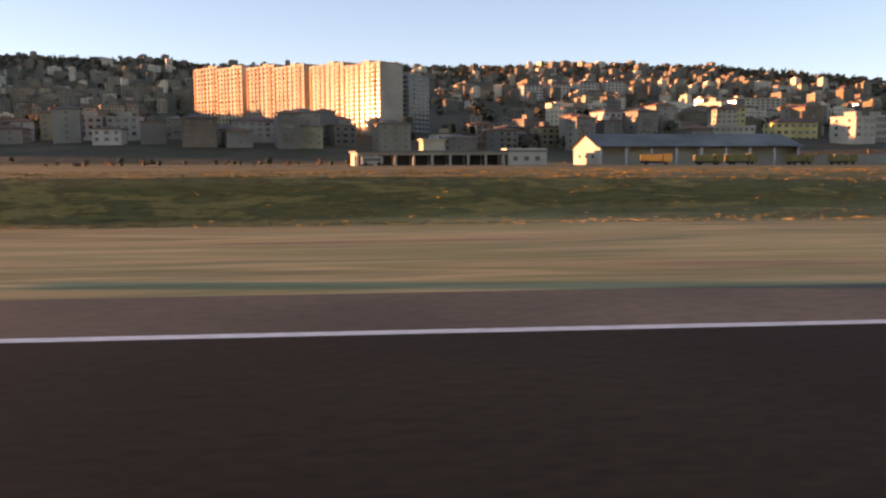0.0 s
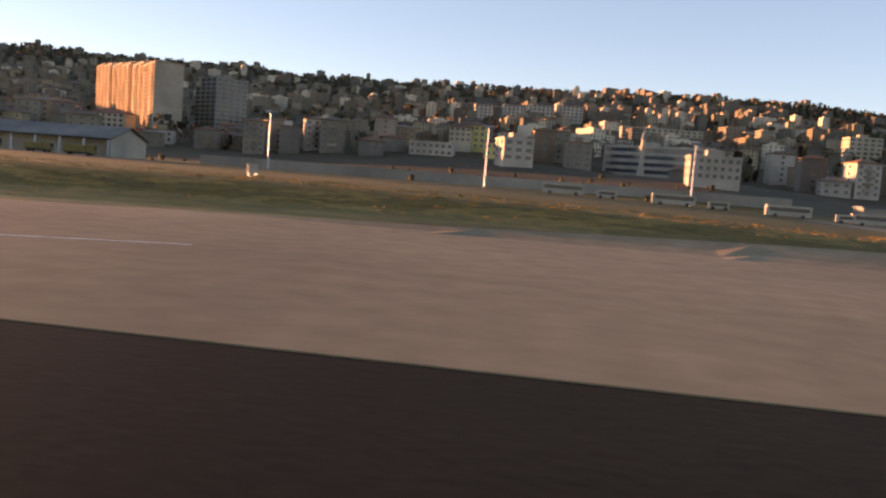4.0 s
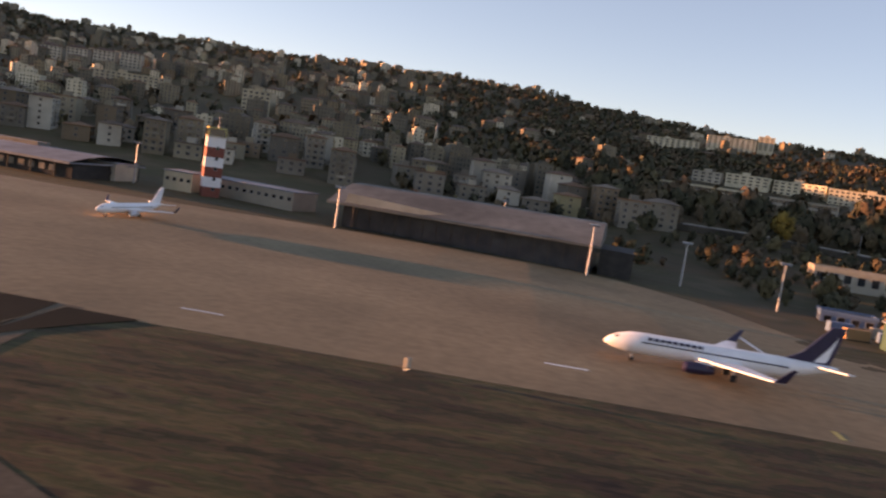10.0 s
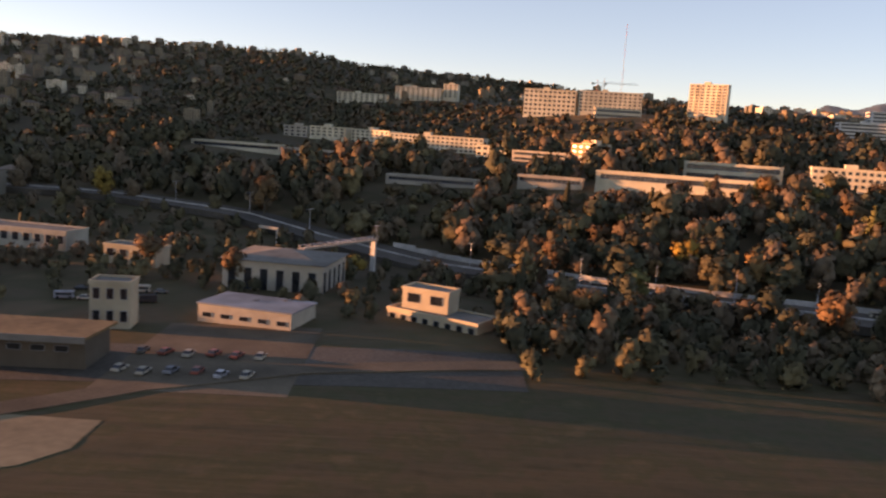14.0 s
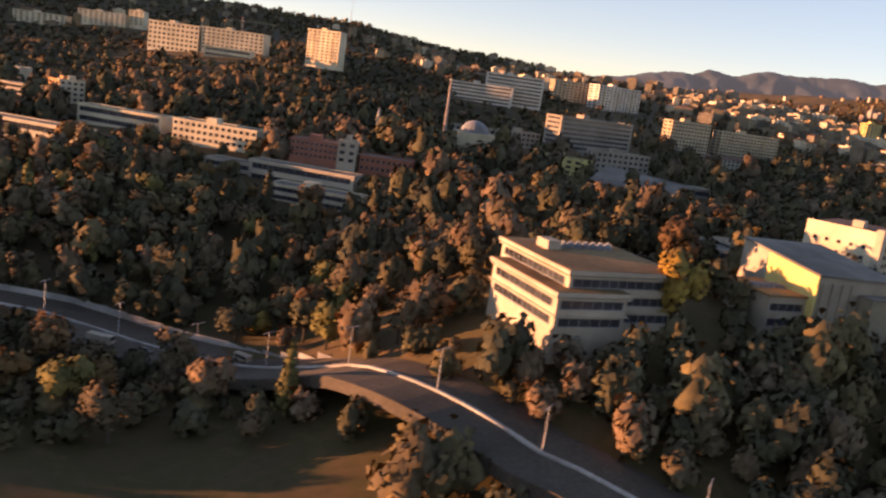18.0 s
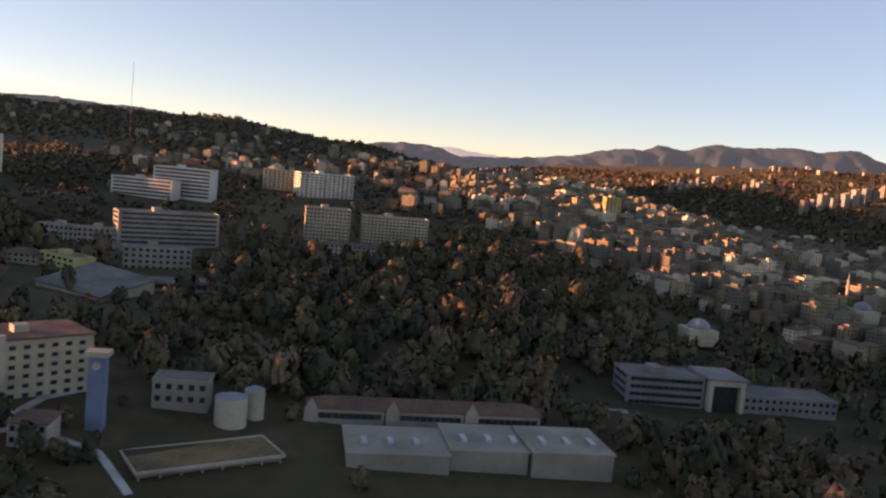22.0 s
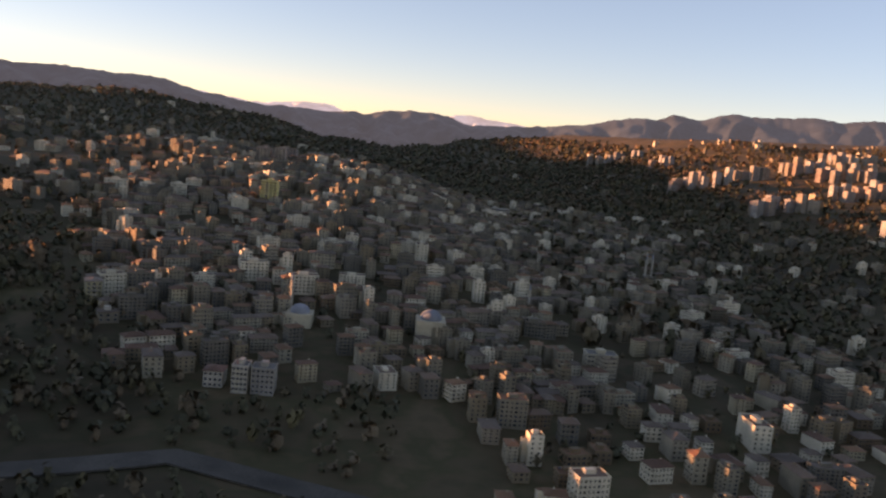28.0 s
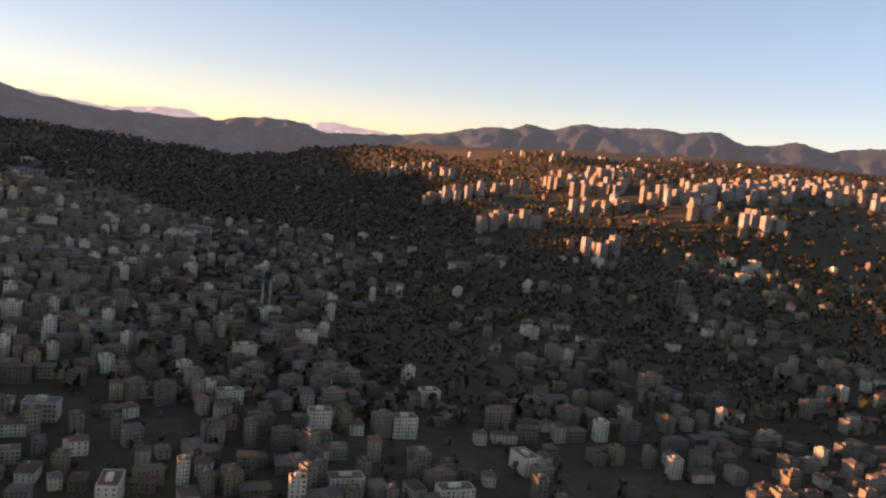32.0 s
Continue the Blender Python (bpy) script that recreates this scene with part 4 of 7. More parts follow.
# clusters of apartment towers on the sunlit hill: middle, half widths, number
CLUSTERS = ((2710, 1790, 70, 28, 9), (2737, 1480, 52, 26, 7), (2788, 1456, 14, 8, 2), (2866, 1292, 34, 20, 5), (2690, 2490, 85, 30, 9), (2765, 2235, 40, 20, 4), (2864, 1900, 40, 20, 4), (3020, 1970, 55, 40, 7), (3060, 1830, 70, 50, 14), (2990, 1650, 60, 36, 12), (3170, 2070, 90, 40, 9), (3190, 1700, 90, 60, 16), (3400, 1825, 150, 70, 30), (3266, 1490, 48, 24, 8), (3166, 1540, 36, 20, 5), (3650, 1960, 190, 90, 36), (3740, 1770, 120, 50, 15), (3960, 2260, 220, 80, 26))
towers = []
pick = random.Random(17)
for cx, cy, wx, wy, n in CLUSTERS:
    mine = []
    for _ in range(n * 40):
        u, v = pick.uniform(-1, 1), pick.uniform(-1, 1)
        q = (cx + u * wx, cy + v * wy)
        if len(mine) < n and u * u + v * v < 1 and all(math.dist(q, o) > 21 for o in mine):
            mine.append(q)
    towers += [(x, y, 0.25 + pick.uniform(-0.12, 0.12)) for x, y in mine]
zs = land([p[0] for p in towers], [p[1] for p in towers])
rows = [(rnd.randrange(len(TOWERS)), x, y, z, a, rnd.uniform(0.62, 0.85), 0.75, rnd.uniform(0.55, 0.9)) for (x, y, a), z in zip(towers, zs)]
tagged(new("tower_blocks", join_many("tower_blocks", [M_TOWER] * 8 + [M_ROOFBROWN] * 5 + [M_GLASS], TOWERS, rows)), "tall cream and pink apartment blocks on the far hill", "apartment blocks", kind="stuff")


# ---- woods ----
def leafy_core(s, normals, c, r, middle, rnd, m=0):
    """An uneven eight-sided lump of dense foliage inside a crown."""
    n = len(s.v)
    ring = [(0, 0, -1), (1, 0, -0.1), (0, 1, 0.1), (-1, 0, -0.1), (0, -1, 0.1), (0, 0, 1)]
    for u in ring:
        p = c + Vector(u) * r * rnd.uniform(0.85, 1.1)
        s.v.append(tuple(p))
        normals.append(tuple((Vector(u) * 0.6 + (p - middle) * 0.4 + Vector((0, 0, 0.75))).normalized()))
    for i in range(4):
        a, b = 1 + i, 1 + (i + 1) % 4
        s.f += [(n, n + b, n + a), (n + a, n + b, n + 5)]
        s.m += [m, m]


def crown_template(seed, clumps, size):
    """A crown of bent leaf sprays; each vertex keeps the normal of the crown's rounded outline."""
    rnd = random.Random(seed)
    s = Solid()
    s.n = []
    lobes = [(Vector((rnd.uniform(-0.45, 0.45), rnd.uniform(-0.45, 0.45), rnd.uniform(0.7, 1.5))), rnd.uniform(0.42, 0.68)) for _ in range(6)]
    lobes.append((Vector((0, 0, 0.9)), 0.8))
    for c, r in lobes[-1:] if clumps < 40 else lobes:
        leafy_core(s, s.n, c, r * 0.86, Vector((0, 0, 0.75)), rnd, seed % 8)
    for _ in range(clumps):
        c, r = rnd.choice(lobes)
        d = Vector((rnd.gauss(0, 1), rnd.gauss(0, 1), rnd.gauss(0.15, 0.9))).normalized()
        p = c + d * r * rnd.uniform(0.78, 1.08)
        tilt = (d + Vector((rnd.uniform(-1, 1), rnd.uniform(-1, 1), rnd.uniform(-0.6, 0.8))) * 0.75).normalized()
        e = Matrix.Rotation(rnd.uniform(0, 6.28), 3, tilt) @ tilt.orthogonal().normalized() * size * rnd.uniform(0.6, 1.3)
        f = tilt.cross(e).normalized() * size * rnd.uniform(0.5, 1.1)
        n = len(s.v)
        s.v += [tuple(p - e), tuple(p - f + d * size * 0.2), tuple(p + e - d * size * 0.25), tuple(p + f)]
        out = (d * 0.6 + (p - Vector((0, 0, 0.75))) * 0.4 + Vector((0, 0, 0.75))).normalized()
        s.n += [tuple(out)] * 4
        s.f.append((n, n + 1, n + 2, n + 3))
        s.m.append(seed % 8)
    return s


FAR_CROWNS = [crown_template(i, 11, 0.5) for i in range(8)]
NEAR_CROWNS = [crown_template(i, 100, 0.22) for i in range(16)] + [crown_template(i + 40, 200, 0.16) for i in range(8)]
SOLID_SPOTS = [(1324, 1380, 182, 240), (1396, 1456, 192, 240), (1452, 1515, 262, 330), (1505, 1524, 255, 272), (1545, 1568, 268, 296), (1515, 1700, 215, 310), (1402, 1502, 392, 520), (1345, 1380, 500, 540), (915, 965, 200, 300), (1690, 1850, 325, 400)]


def road_line(x):
    return float(np.interp(x, [p[0] for p in ROAD], [p[1] for p in ROAD]))


def among_towers(x, y):
    return any((x - cx) ** 2 / (wx + 8) ** 2 + (y - cy + 12) ** 2 / (wy + 20) ** 2 < 1 for cx, cy, wx, wy, n in CLUSTERS)


def wood_keep(share, size=4):
    def keep(x, y):
        if any(a <= x <= b and c <= y <= d for a, b, c, d in SOLID_SPOTS) or not free_of_plan(x, y, size, 22 if y < 470 else 45):
            return 0
        return share if not 690 < x < 1620 or y > road_line(x) + 15 or (x > 1285 and y < road_line(x) - 18) else 0
    return keep


woods = []
for x, y, a in scatter(740, 1330, 255, 640, 11.5, wood_keep(0.95), 0.1, 21, 0.9):
    if y > 330 or x > 960:
        woods.append((x, y, a, rnd.uniform(0.95, 1.75)))
for x, y, a in scatter(1290, 1780, 110, 640, 12, wood_keep(0.9), 0.1, 22, 0.9):
    woods.append((x, y, a, rnd.uniform(0.9, 1.7)))
for x, y, a in scatter(960, 1330, 185, 330, 9, lambda x, y: 0.75 if 195 + 25 * fbm(x, y, 60) < y < road_line(x) - 19 and free_of_plan(x, y, 6) and not 900 < x < 1010 else 0, 0.2, 26, 0.9):
    woods.append((x, y, a, rnd.uniform(0.5, 0.95)))
for x, y, a in scatter(770, 1010, 195, 400, 9, lambda x, y: 0.62 if y < road_line(x) - 16 and free_of_plan(x, y, 4) and not (860 < x < 1010 and y < 205) and not (775 < x < 870 and y < 205) and not (880 < x < 915 and y < 255) else 0, 0.1, 29, 0.9):
    woods.append((x, y, a, rnd.uniform(0.45, 0.8)))
for x, y, a in scatter(690, 1500, 620, 1050, 11, wood_keep(0.66), 0.1, 23, 0.8):
    woods.append((x, y, a, 1))
for x, y, a in scatter(-1300, 1900, 400, 2450, 27, lambda x, y: (0.75 if fbm(x, y, 260) < 0.05 else 0.3) if free_of_plan(x, y, 4, 45) and not (x < 960 and y < 400) else 0, 0.3, 24, 0.8):
    woods.append((x, y, a, 1.15))
for x, y, a in scatter(1700, 3000, 400, 1500, 21, lambda x, y: 0.5 if free_of_plan(x, y, 4) else 0, 0.3, 28, 0.8):
    woods.append((x, y, a, rnd.uniform(0.5, 0.95)))
for x, y, a in scatter(-1300, 1900, 1250, 2450, 22, lambda x, y: 0.8 if free_of_plan(x, y, 4) else 0, 0.2, 34, 0.9):
    woods.append((x, y, a, 1.2))
for x, y, a in scatter(560, 960, 560, 1300, 14, wood_keep(0.7), 0.2, 35, 0.9):
    woods.append((x, y, a, 1.1))
for x, y, a in scatter(1005, 1310, 150, 225, 8.5, lambda x, y: 0.95 if y > 176 + 24 * fbm(x, y, 70) and y < road_line(x) - 18 and free_of_plan(x, y, 5) else 0, 0.2, 36, 0.9):
    woods.append((x, y, a, rnd.uniform(0.5, 1.05)))
for x, y, a in scatter(1690, 2060, 215, 470, 12, lambda x, y: 0.72 if free_of_plan(x, y, 6, 14) and not (1690 < x < 1740 and 325 < y < 365) else 0, 0.2, 37, 0.9):
    woods.append((x, y, a, rnd.uniform(0.6, 1.1)))
for x, y, a in scatter(1290, 1520, 120, 262, 10, lambda x, y: 0.6 if y > road_line(x) + 14 and not any(a0 <= x <= b0 and c0 <= y <= d0 for a0, b0, c0, d0 in SOLID_SPOTS) and free_of_plan(x, y, 4) and not (1462 < x < 1500 and 215 < y) else 0, 0.2, 38, 0.9):
    woods.append((x, y, a, rnd.uniform(0.5, 1.3)))
for x, y, a in scatter(700, 2700, 2350, 2900, 26, lambda x, y: 0.85, 0.2, 39, 0.9):
    woods.append((x, y, a, 1.6))
for x, y, a in scatter(300, 3000, 2900, 5950, 52, lambda x, y: 0.85, 0.2, 48, 0.9):
    woods.append((x, y, a, 3.0))
for x, y, a in scatter(1308, 1400, 150, 183, 8, lambda x, y: 0.8 if y > road_line(x) + 14.5 else 0, 0.2, 40, 0.9):
    woods.append((x, y, a, rnd.uniform(1.0, 1.6)))
for x, y, a in scatter(1386, 1470, 140, 194, 9, lambda x, y: 0.75 if y > road_line(x) + 14.5 else 0, 0.2, 41, 0.9):
    woods.append((x, y, a, rnd.uniform(0.7, 1.15)))
for x, y, a in scatter(1640, 1920, 420, 780, 11, lambda x, y: 0.6 if free_of_plan(x, y, 5) and x < 1905 - (y - 450) * 0.5 else 0, 0.2, 44, 0.9):
    woods.append((x, y, a, rnd.uniform(0.6, 1.0)))
for x, y, a in scatter(2180, 3300, 600, 1480, 16, lambda x, y: 0.8 if fbm(x, y, 150) < 0.1 and y > 700 + 120 * fbm(x, 5, 300) else 0.2, 0.2, 45, 0.9):
    woods.append((x, y, a, rnd.uniform(0.9, 1.4)))
for x, y, a in scatter(-260, 335, 246, 335, 11, lambda x, y: 0.4 if free_of_plan(x, y, 6) and not (145 < x and 255 < y < 270) else 0, 0.2, 46, 0.9):
    woods.append((x, y, a, rnd.uniform(0.14, 0.3)))
for x, y, a in scatter(2050, 3000, 190, 325, 15, lambda x, y: 0.5 if fbm(x, y, 90) > -0.1 else 0.1, 0.2, 47, 0.9):
    woods.append((x, y, a, rnd.uniform(0.5, 0.9)))
for x, y, a in scatter(1480, 1780, 640, 1000, 13, lambda x, y: 0.6 if free_of_plan(x, y, 5, 40) else 0, 0.2, 42, 0.9):
    woods.append((x, y, a, rnd.uniform(0.7, 1.1)))
for x, y, a in scatter(640, 900, 300, 428, 11, lambda x, y: 0.45 if y < road_line(x) - 15 and free_of_plan(x, y, 5) else 0, 0.2, 43, 0.9):
    woods.append((x, y, a, rnd.uniform(0.4, 0.85)))
for x, y, a in scatter(1750, 2760, 1480, 2700, 19, lambda x, y: 0.85, 0.3, 27, 0.8):
    woods.append((x, y, a, 1.7))
for x, y, a in scatter(2200, 4600, 600, 3000, 31, lambda x, y: 0 if among_towers(x, y) else 0.85, 0.3, 25, 0.8):
    woods.append((x, y, a, 1.7))
for x, y, a in scatter(1462, 1600, 196, 310, 8.5, lambda x, y: 0.5 if free_of_plan(x, y, 4) and not any(a0 <= x <= b0 and c0 <= y <= d0 for a0, b0, c0, d0 in ((1470, 1512, 262, 320), (1505, 1526, 252, 274), (1541, 1570, 266, 298), (1522, 1592, 222, 280), (1576, 1700, 250, 312), (1462, 1500, 226, 262))) else 0, 0.2, 49, 0.9):
    woods.append((x, y, a, rnd.uniform(0.4, 0.95)))
zs = land([p[0] for p in woods], [p[1] for p in woods])
near_rows, far_rows = [], []
for (x, y, a, k), z in zip(woods, zs):
    if x > 1600 and abs(y - float(np.interp(x, [1600, 1700, 1800, 1880, 1950, 2050, 2200, 3100], [85, 160, 260, 350, 378, 345, 335, 335]))) < 15:
        continue
    if x < 1005 and y < 222 and 770 < x:
        continue
    if 1290 < x < 1530 and 186 < y < 212:
        k = min(k, 1.0)
    r = rnd.uniform(3.2, 5.2) * k
    tall = r * (rnd.uniform(1.0, 1.6) if y < 680 else rnd.uniform(0.75, 1.15))
    pick = rnd.random()
    if 720 < x < 1330 and 400 < y < 720 and not free_of_plan(x, y, 4, 110):
        r, tall = r * 0.75, tall * 0.42
    if y < 340 and x < 720:
        near_rows.append((16 + int(pick * 8), x, y, z - 0.2 * r, a, r, r, tall * 0.8))
    elif y < 680 and 720 < x < 1800:
        near_rows.append((16 + int(pick * 8) if 1270 < x < 1520 and y < 300 else int(pick * 16), x, y, z - 0.25 * r, a, r, r, tall))
    else:
        far_rows.append((int(pick * 8), x, y, z - 0.3 * r, a, r, r, tall))
tagged(new("woods", join_many("woods", M_LEAVES, NEAR_CROWNS, near_rows, True)), "dark green and russet autumn woods round the campus", "woods", kind="stuff")
tagged(new("woods", join_many("woods", M_LEAVES, FAR_CROWNS, far_rows, True)), "dark green woods on the far slopes", "woods", kind="stuff")


# ---- tall grass beside the runway ----
def tuft_template(seed):
    r = random.Random(seed)
    s = Solid()
    for _ in range(7):
        x, y, a = r.uniform(-1.0, 1.0), r.uniform(-1.0, 1.0), r.uniform(0, 3.14)
        w, h = r.uniform(0.08, 0.2), r.uniform(0.1, 0.3)
        dx, dy = math.cos(a) * w, math.sin(a) * w
        s.face([(x - dx, y - dy, 0), (x + dx, y + dy, 0), (x + dx * 0.4 + r.uniform(-0.1, 0.1), y + dy * 0.4, h)])
    return s


def tall_grass():
    r = random.Random(91)
    spots = []
    for _ in range(11000):
        x, y = r.uniform(-150, 540), 63 + 50 * r.random() ** 2
        if x > 300 and r.random() < (x - 300) / 240:
            continue
        if fbm(x * 0.4, y * 3, 40) < -0.5:
            continue
        if (150 < x < 350 and y < float(np.interp(x, [150, 180, 234, 300, 350], [64, 68, 78, 86, 88]))) or (540 < x < 712 and y < 102) or (x > 330 and y > float(np.interp(x, [330, 560, 640, 780, 930], [79, 89, 98, 100, 111]))) or (x < 66 and y < 29):
            continue
        spots.append((x, y))
    zs = land([p[0] for p in spots], [p[1] for p in spots])
    rows = [(r.randrange(4), x, y, z - 0.03, r.uniform(0, 6.28), 1.2, 1.2, r.uniform(0.22, 0.6)) for (x, y), z in zip(spots, zs)]
    return join_many("grass", [M_GRASS], [tuft_template(i) for i in range(4)], rows)


tagged(new("grass", tall_grass()), "green and dry grass tufts on the bank beside the runway", "grass", kind="stuff")


# ---- paved ground ----
def sheet(name, x0, x1, low, high, off, mat, label, category, parent=None, steps=14):
    """A paved strip that follows the ground; low and high give its edges along x."""
    gx = sorted({x0, x1, *[float(v) for v in xs if x0 < v < x1], *np.linspace(x0, x1, steps)})
    s = Solid()
    top = []
    for x in gx:
        a, b = low(x), high(x)
        rows_y = [a] + [float(v) for v in ys if a + 0.5 < v < b - 0.5] + [b]
        cols = np.interp(np.linspace(0, 1, 12), np.linspace(0, 1, len(rows_y)), rows_y)
        top.append([(x, y, z + off) for y, z in zip(cols, land(np.full(12, x), cols))])
    for p, q in zip(top[:-1], top[1:]):
        for i in range(11):
            s.face((p[i], q[i], q[i + 1], p[i + 1]))
    for i in range(len(top) - 1):
        for k in (0, 11):
            a, b = top[i][k], top[i + 1][k]
            q = ((a[0], a[1], a[2] - 0.4), (b[0], b[1], b[2] - 0.4), b, a)
            s.face(q if k == 0 else q[::-1])
    ob = new(name, s.mesh(name, mat))
    if parent:
        ob.parent = parent
        return ob
    return tagged(ob, label, category, kind="structure")


def const(v):
    return lambda x: v


def ramp(*pairs):
    return lambda x: float(np.interp(x, [p[0] for p in pairs], [p[1] for p in pairs]))


runway = sheet("runway", -1000, 1420, const(-24), ramp((-1000, 21.3), (64, 21.4), (76, 23.5), (330, 24.2), (345, 21.3), (1420, 21.3)), 0.03, M_ASPHALT, "dark asphalt runway with a white edge line", "runway")
for a, b, c in ((-1000, 74.5, 20.75), (345, 560, 19.7), (700, 1420, 19.7)):
    sheet("edge_line", a, b, const(c), const(c + 0.75), 0.037, M_PAINT, "", "", runway)
sheet("pavement_1", -1000, 64, const(21.3), const(28.2), 0.04, M_SHOULDER, "grey asphalt runway shoulder", "shoulder")
sheet("pavement_2", 343, 580, const(21.3), const(25.3), 0.04, M_SHOULDER, "grey asphalt shoulder beside the runway", "shoulder")
sheet("pavement_3", 655, 1420, const(21.3), const(25.3), 0.04, M_SHOULDER, "grey asphalt shoulder beyond the taxiway", "shoulder")
FAR_EDGE = ramp((66, 24), (67.5, 29.4), (72, 30.7), (96, 31.6), (118, 36.5), (135, 40.5), (159, 44), (182, 53), (198, 60), (215, 65.5), (234, 75), (300, 83), (344, 30))
pad = sheet("pavement_4", 66, 344, ramp((66, 21.4), (76, 23.5), (330, 24.2), (344, 21.3)), FAR_EDGE, 0.08, M_CONCRETE, "pale concrete turning pad with tyre marks", "concrete pad", steps=80)
for i in range(7):
    x = 72.5 + 15.2 * i
    sheet("edge_bar", x - 0.5, x + 0.5, const(FAR_EDGE(x) - 7.2), const(FAR_EDGE(x) - 1.4), 0.087, M_YELLOW, "", "", pad)
sheet("lead_line", 185, 250, ramp((185, 22.9), (195, 25.3), (202, 27.8), (218, 33.8), (250, 47)), ramp((185, 23.15), (195, 25.55), (202, 28.05), (218, 34.05), (250, 47.25)), 0.087, M_PAINT, "", "", pad)
apron = sheet("pavement_5", 330, 930, ramp((330, 80), (430, 82), (560, 90), (640, 99), (780, 101), (905, 110), (922, 118), (930, 130)), ramp((330, 236), (560, 240), (640, 250), (735, 246), (760, 200), (775, 150), (930, 143)), 0.06, M_APRON, "wide weathered concrete apron", "apron")
taxi = sheet("pavement_6", 478, 715, const(21.3), ramp((478, 25.3), (500, 30), (535, 39.3), (546, 42.3), (557, 46.5), (566, 50), (585, 54), (603, 57.5), (608, 61), (613, 70), (615, 80), (616, 101), (642, 101), (643, 80), (646, 68), (656, 58), (672, 48), (690, 39), (715, 27)), 0.07, M_SHOULDER, "grey asphalt taxiway shoulder with curved fillets of pale concrete", "taxiway", steps=91)
sheet("taxi_asphalt", 480, 709, const(21.3), ramp((480, 24.6), (500, 28.8), (520, 33.8), (535, 37.8), (549, 41), (564, 45.5), (585, 50.5), (604, 54.5), (611, 60), (616.5, 70), (618.5, 80), (619.5, 101), (639, 101), (639.5, 80), (642, 68), (650, 56), (666, 45), (690, 32), (709, 23.5)), 0.11, M_ASPHALT, "", "", taxi, steps=91)
sheet("concrete_fillet", 592, 616, ramp((592, 51.8), (604, 54.6), (611, 60.1), (616, 69)), ramp((592, 55), (603, 57.4), (608, 60.9), (613, 69.9), (615, 80), (616, 90)), 0.112, M_CONCRETE, "", "", taxi, steps=30)
sheet("fillet", 610, 619.5, ramp((610, 97), (614, 92), (617, 87), (619.5, 80)), const(97.4), 0.11, M_ASPHALT, "", "", taxi, steps=12)
sheet("fillet", 639.5, 649, ramp((639.5, 80), (642, 87), (645, 93), (649, 99.3)), const(99.8), 0.11, M_ASPHALT, "", "", taxi, steps=12)


def stripe(name, pts, width, mat, parent, off):
    """A painted line through plan points, laid on the pavement."""
    s = Solid()
    for (x0, y0), (x1, y1) in zip(pts[:-1], pts[1:]):
        k = width / 2 / math.hypot(x1 - x0, y1 - y0)
        dx, dy = (y1 - y0) * k, (x0 - x1) * k
        q = [(x0 + dx, y0 + dy), (x1 + dx, y1 + dy), (x1 - dx, y1 - dy), (x0 - dx, y0 - dy)]
        s.face([(x, y, float(z) + off) for (x, y), z in zip(q, land([c[0] for c in q], [c[1] for c in q]))])
    return part(name, s, mat, parent)


stripe("taxi_line", [(605, 56), (611, 59.5), (615.5, 63), (618, 68), (619.3, 77), (620.2, 93), (621, 105)], 0.22, M_WORN, taxi, 0.117)
stripe("taxi_line", [(627, 64), (627.6, 72), (628.6, 82), (630, 95), (631, 105)], 0.22, M_WORN, taxi, 0.117)
stripe("taxi_line", [(620, 57), (624, 59), (626.2, 61.4), (627, 64)], 0.22, M_WORN, taxi, 0.117)
stripe("taxi_line", [(636, 56), (630, 59), (627.8, 61.4), (627, 64)], 0.22, M_WORN, taxi, 0.117)
stripe("taxi_line", [(645, 55), (640, 59), (637.5, 63), (636.8, 68), (637.6, 80), (639, 95), (640, 105)], 0.22, M_WORN, taxi, 0.117)
for i in range(9):
    stripe("hold_mark", [(619.5 + i * 1.9, 77 - i * 0.25), (620.7 + i * 1.9, 76.85 - i * 0.25)], 0.5, M_WORN, taxi, 0.117)
for k in (0.0, 0.7):
    stripe("edge_line", [(500, 22.4 + k), (538.7, 33.2 + k), (562.3, 40.3 + k), (585, 47 + k), (605, 53.5 + k)], 0.2, M_WORN, taxi, 0.117)
stripe("hold_line", [(618.5, 70.4), (629, 69), (637.5, 67.6)], 0.25, M_WORN, taxi, 0.117)
for x, y in ((470, 118), (520, 124), (560, 132), (605, 112), (650, 110), (700, 115), (760, 112), (800, 116), (850, 120)):
    sheet("apron_mark", x, x + 6, const(y), const(y + 0.6), 0.068, M_PAINT, "", "", apron)
for x in (735, 760, 785, 806, 830, 855):
    sheet("edge_mark", x, x + 0.8, ramp((700, 100.5), (930, 111)), ramp((700, 104), (930, 114.5)), 0.068, M_YELLOW, "", "", apron)
sheet("lead_line", 742, 743, const(150), const(192), 0.068, M_PAINT, "", "", apron)
sheet("road", 150, 338, const(176), const(186), 0.05, M_ROAD, "narrow airport service road", "road")
sheet("pavement_7", -60, 170, const(192), const(212), 0.05, M_SHOULDER, "asphalt yard before the fire station", "yard")
sheet("pavement_8", 775, 1010, ramp((775, 158), (870, 160), (1010, 172)), ramp((775, 182), (1010, 200)), 0.05, M_ROAD, "service road in front of the sheds", "road")
sheet("pavement_9", 920, 960, const(160), const(214), 0.07, M_SHOULDER, "parking yard with cars", "yard")
s = Solid().box(150, 338, 262, 262.6, 2, 6.4)
tagged(new("wall_south", s.mesh("wall_south", M_GREYWALL)), "long grey concrete perimeter wall", "wall", kind="structure")


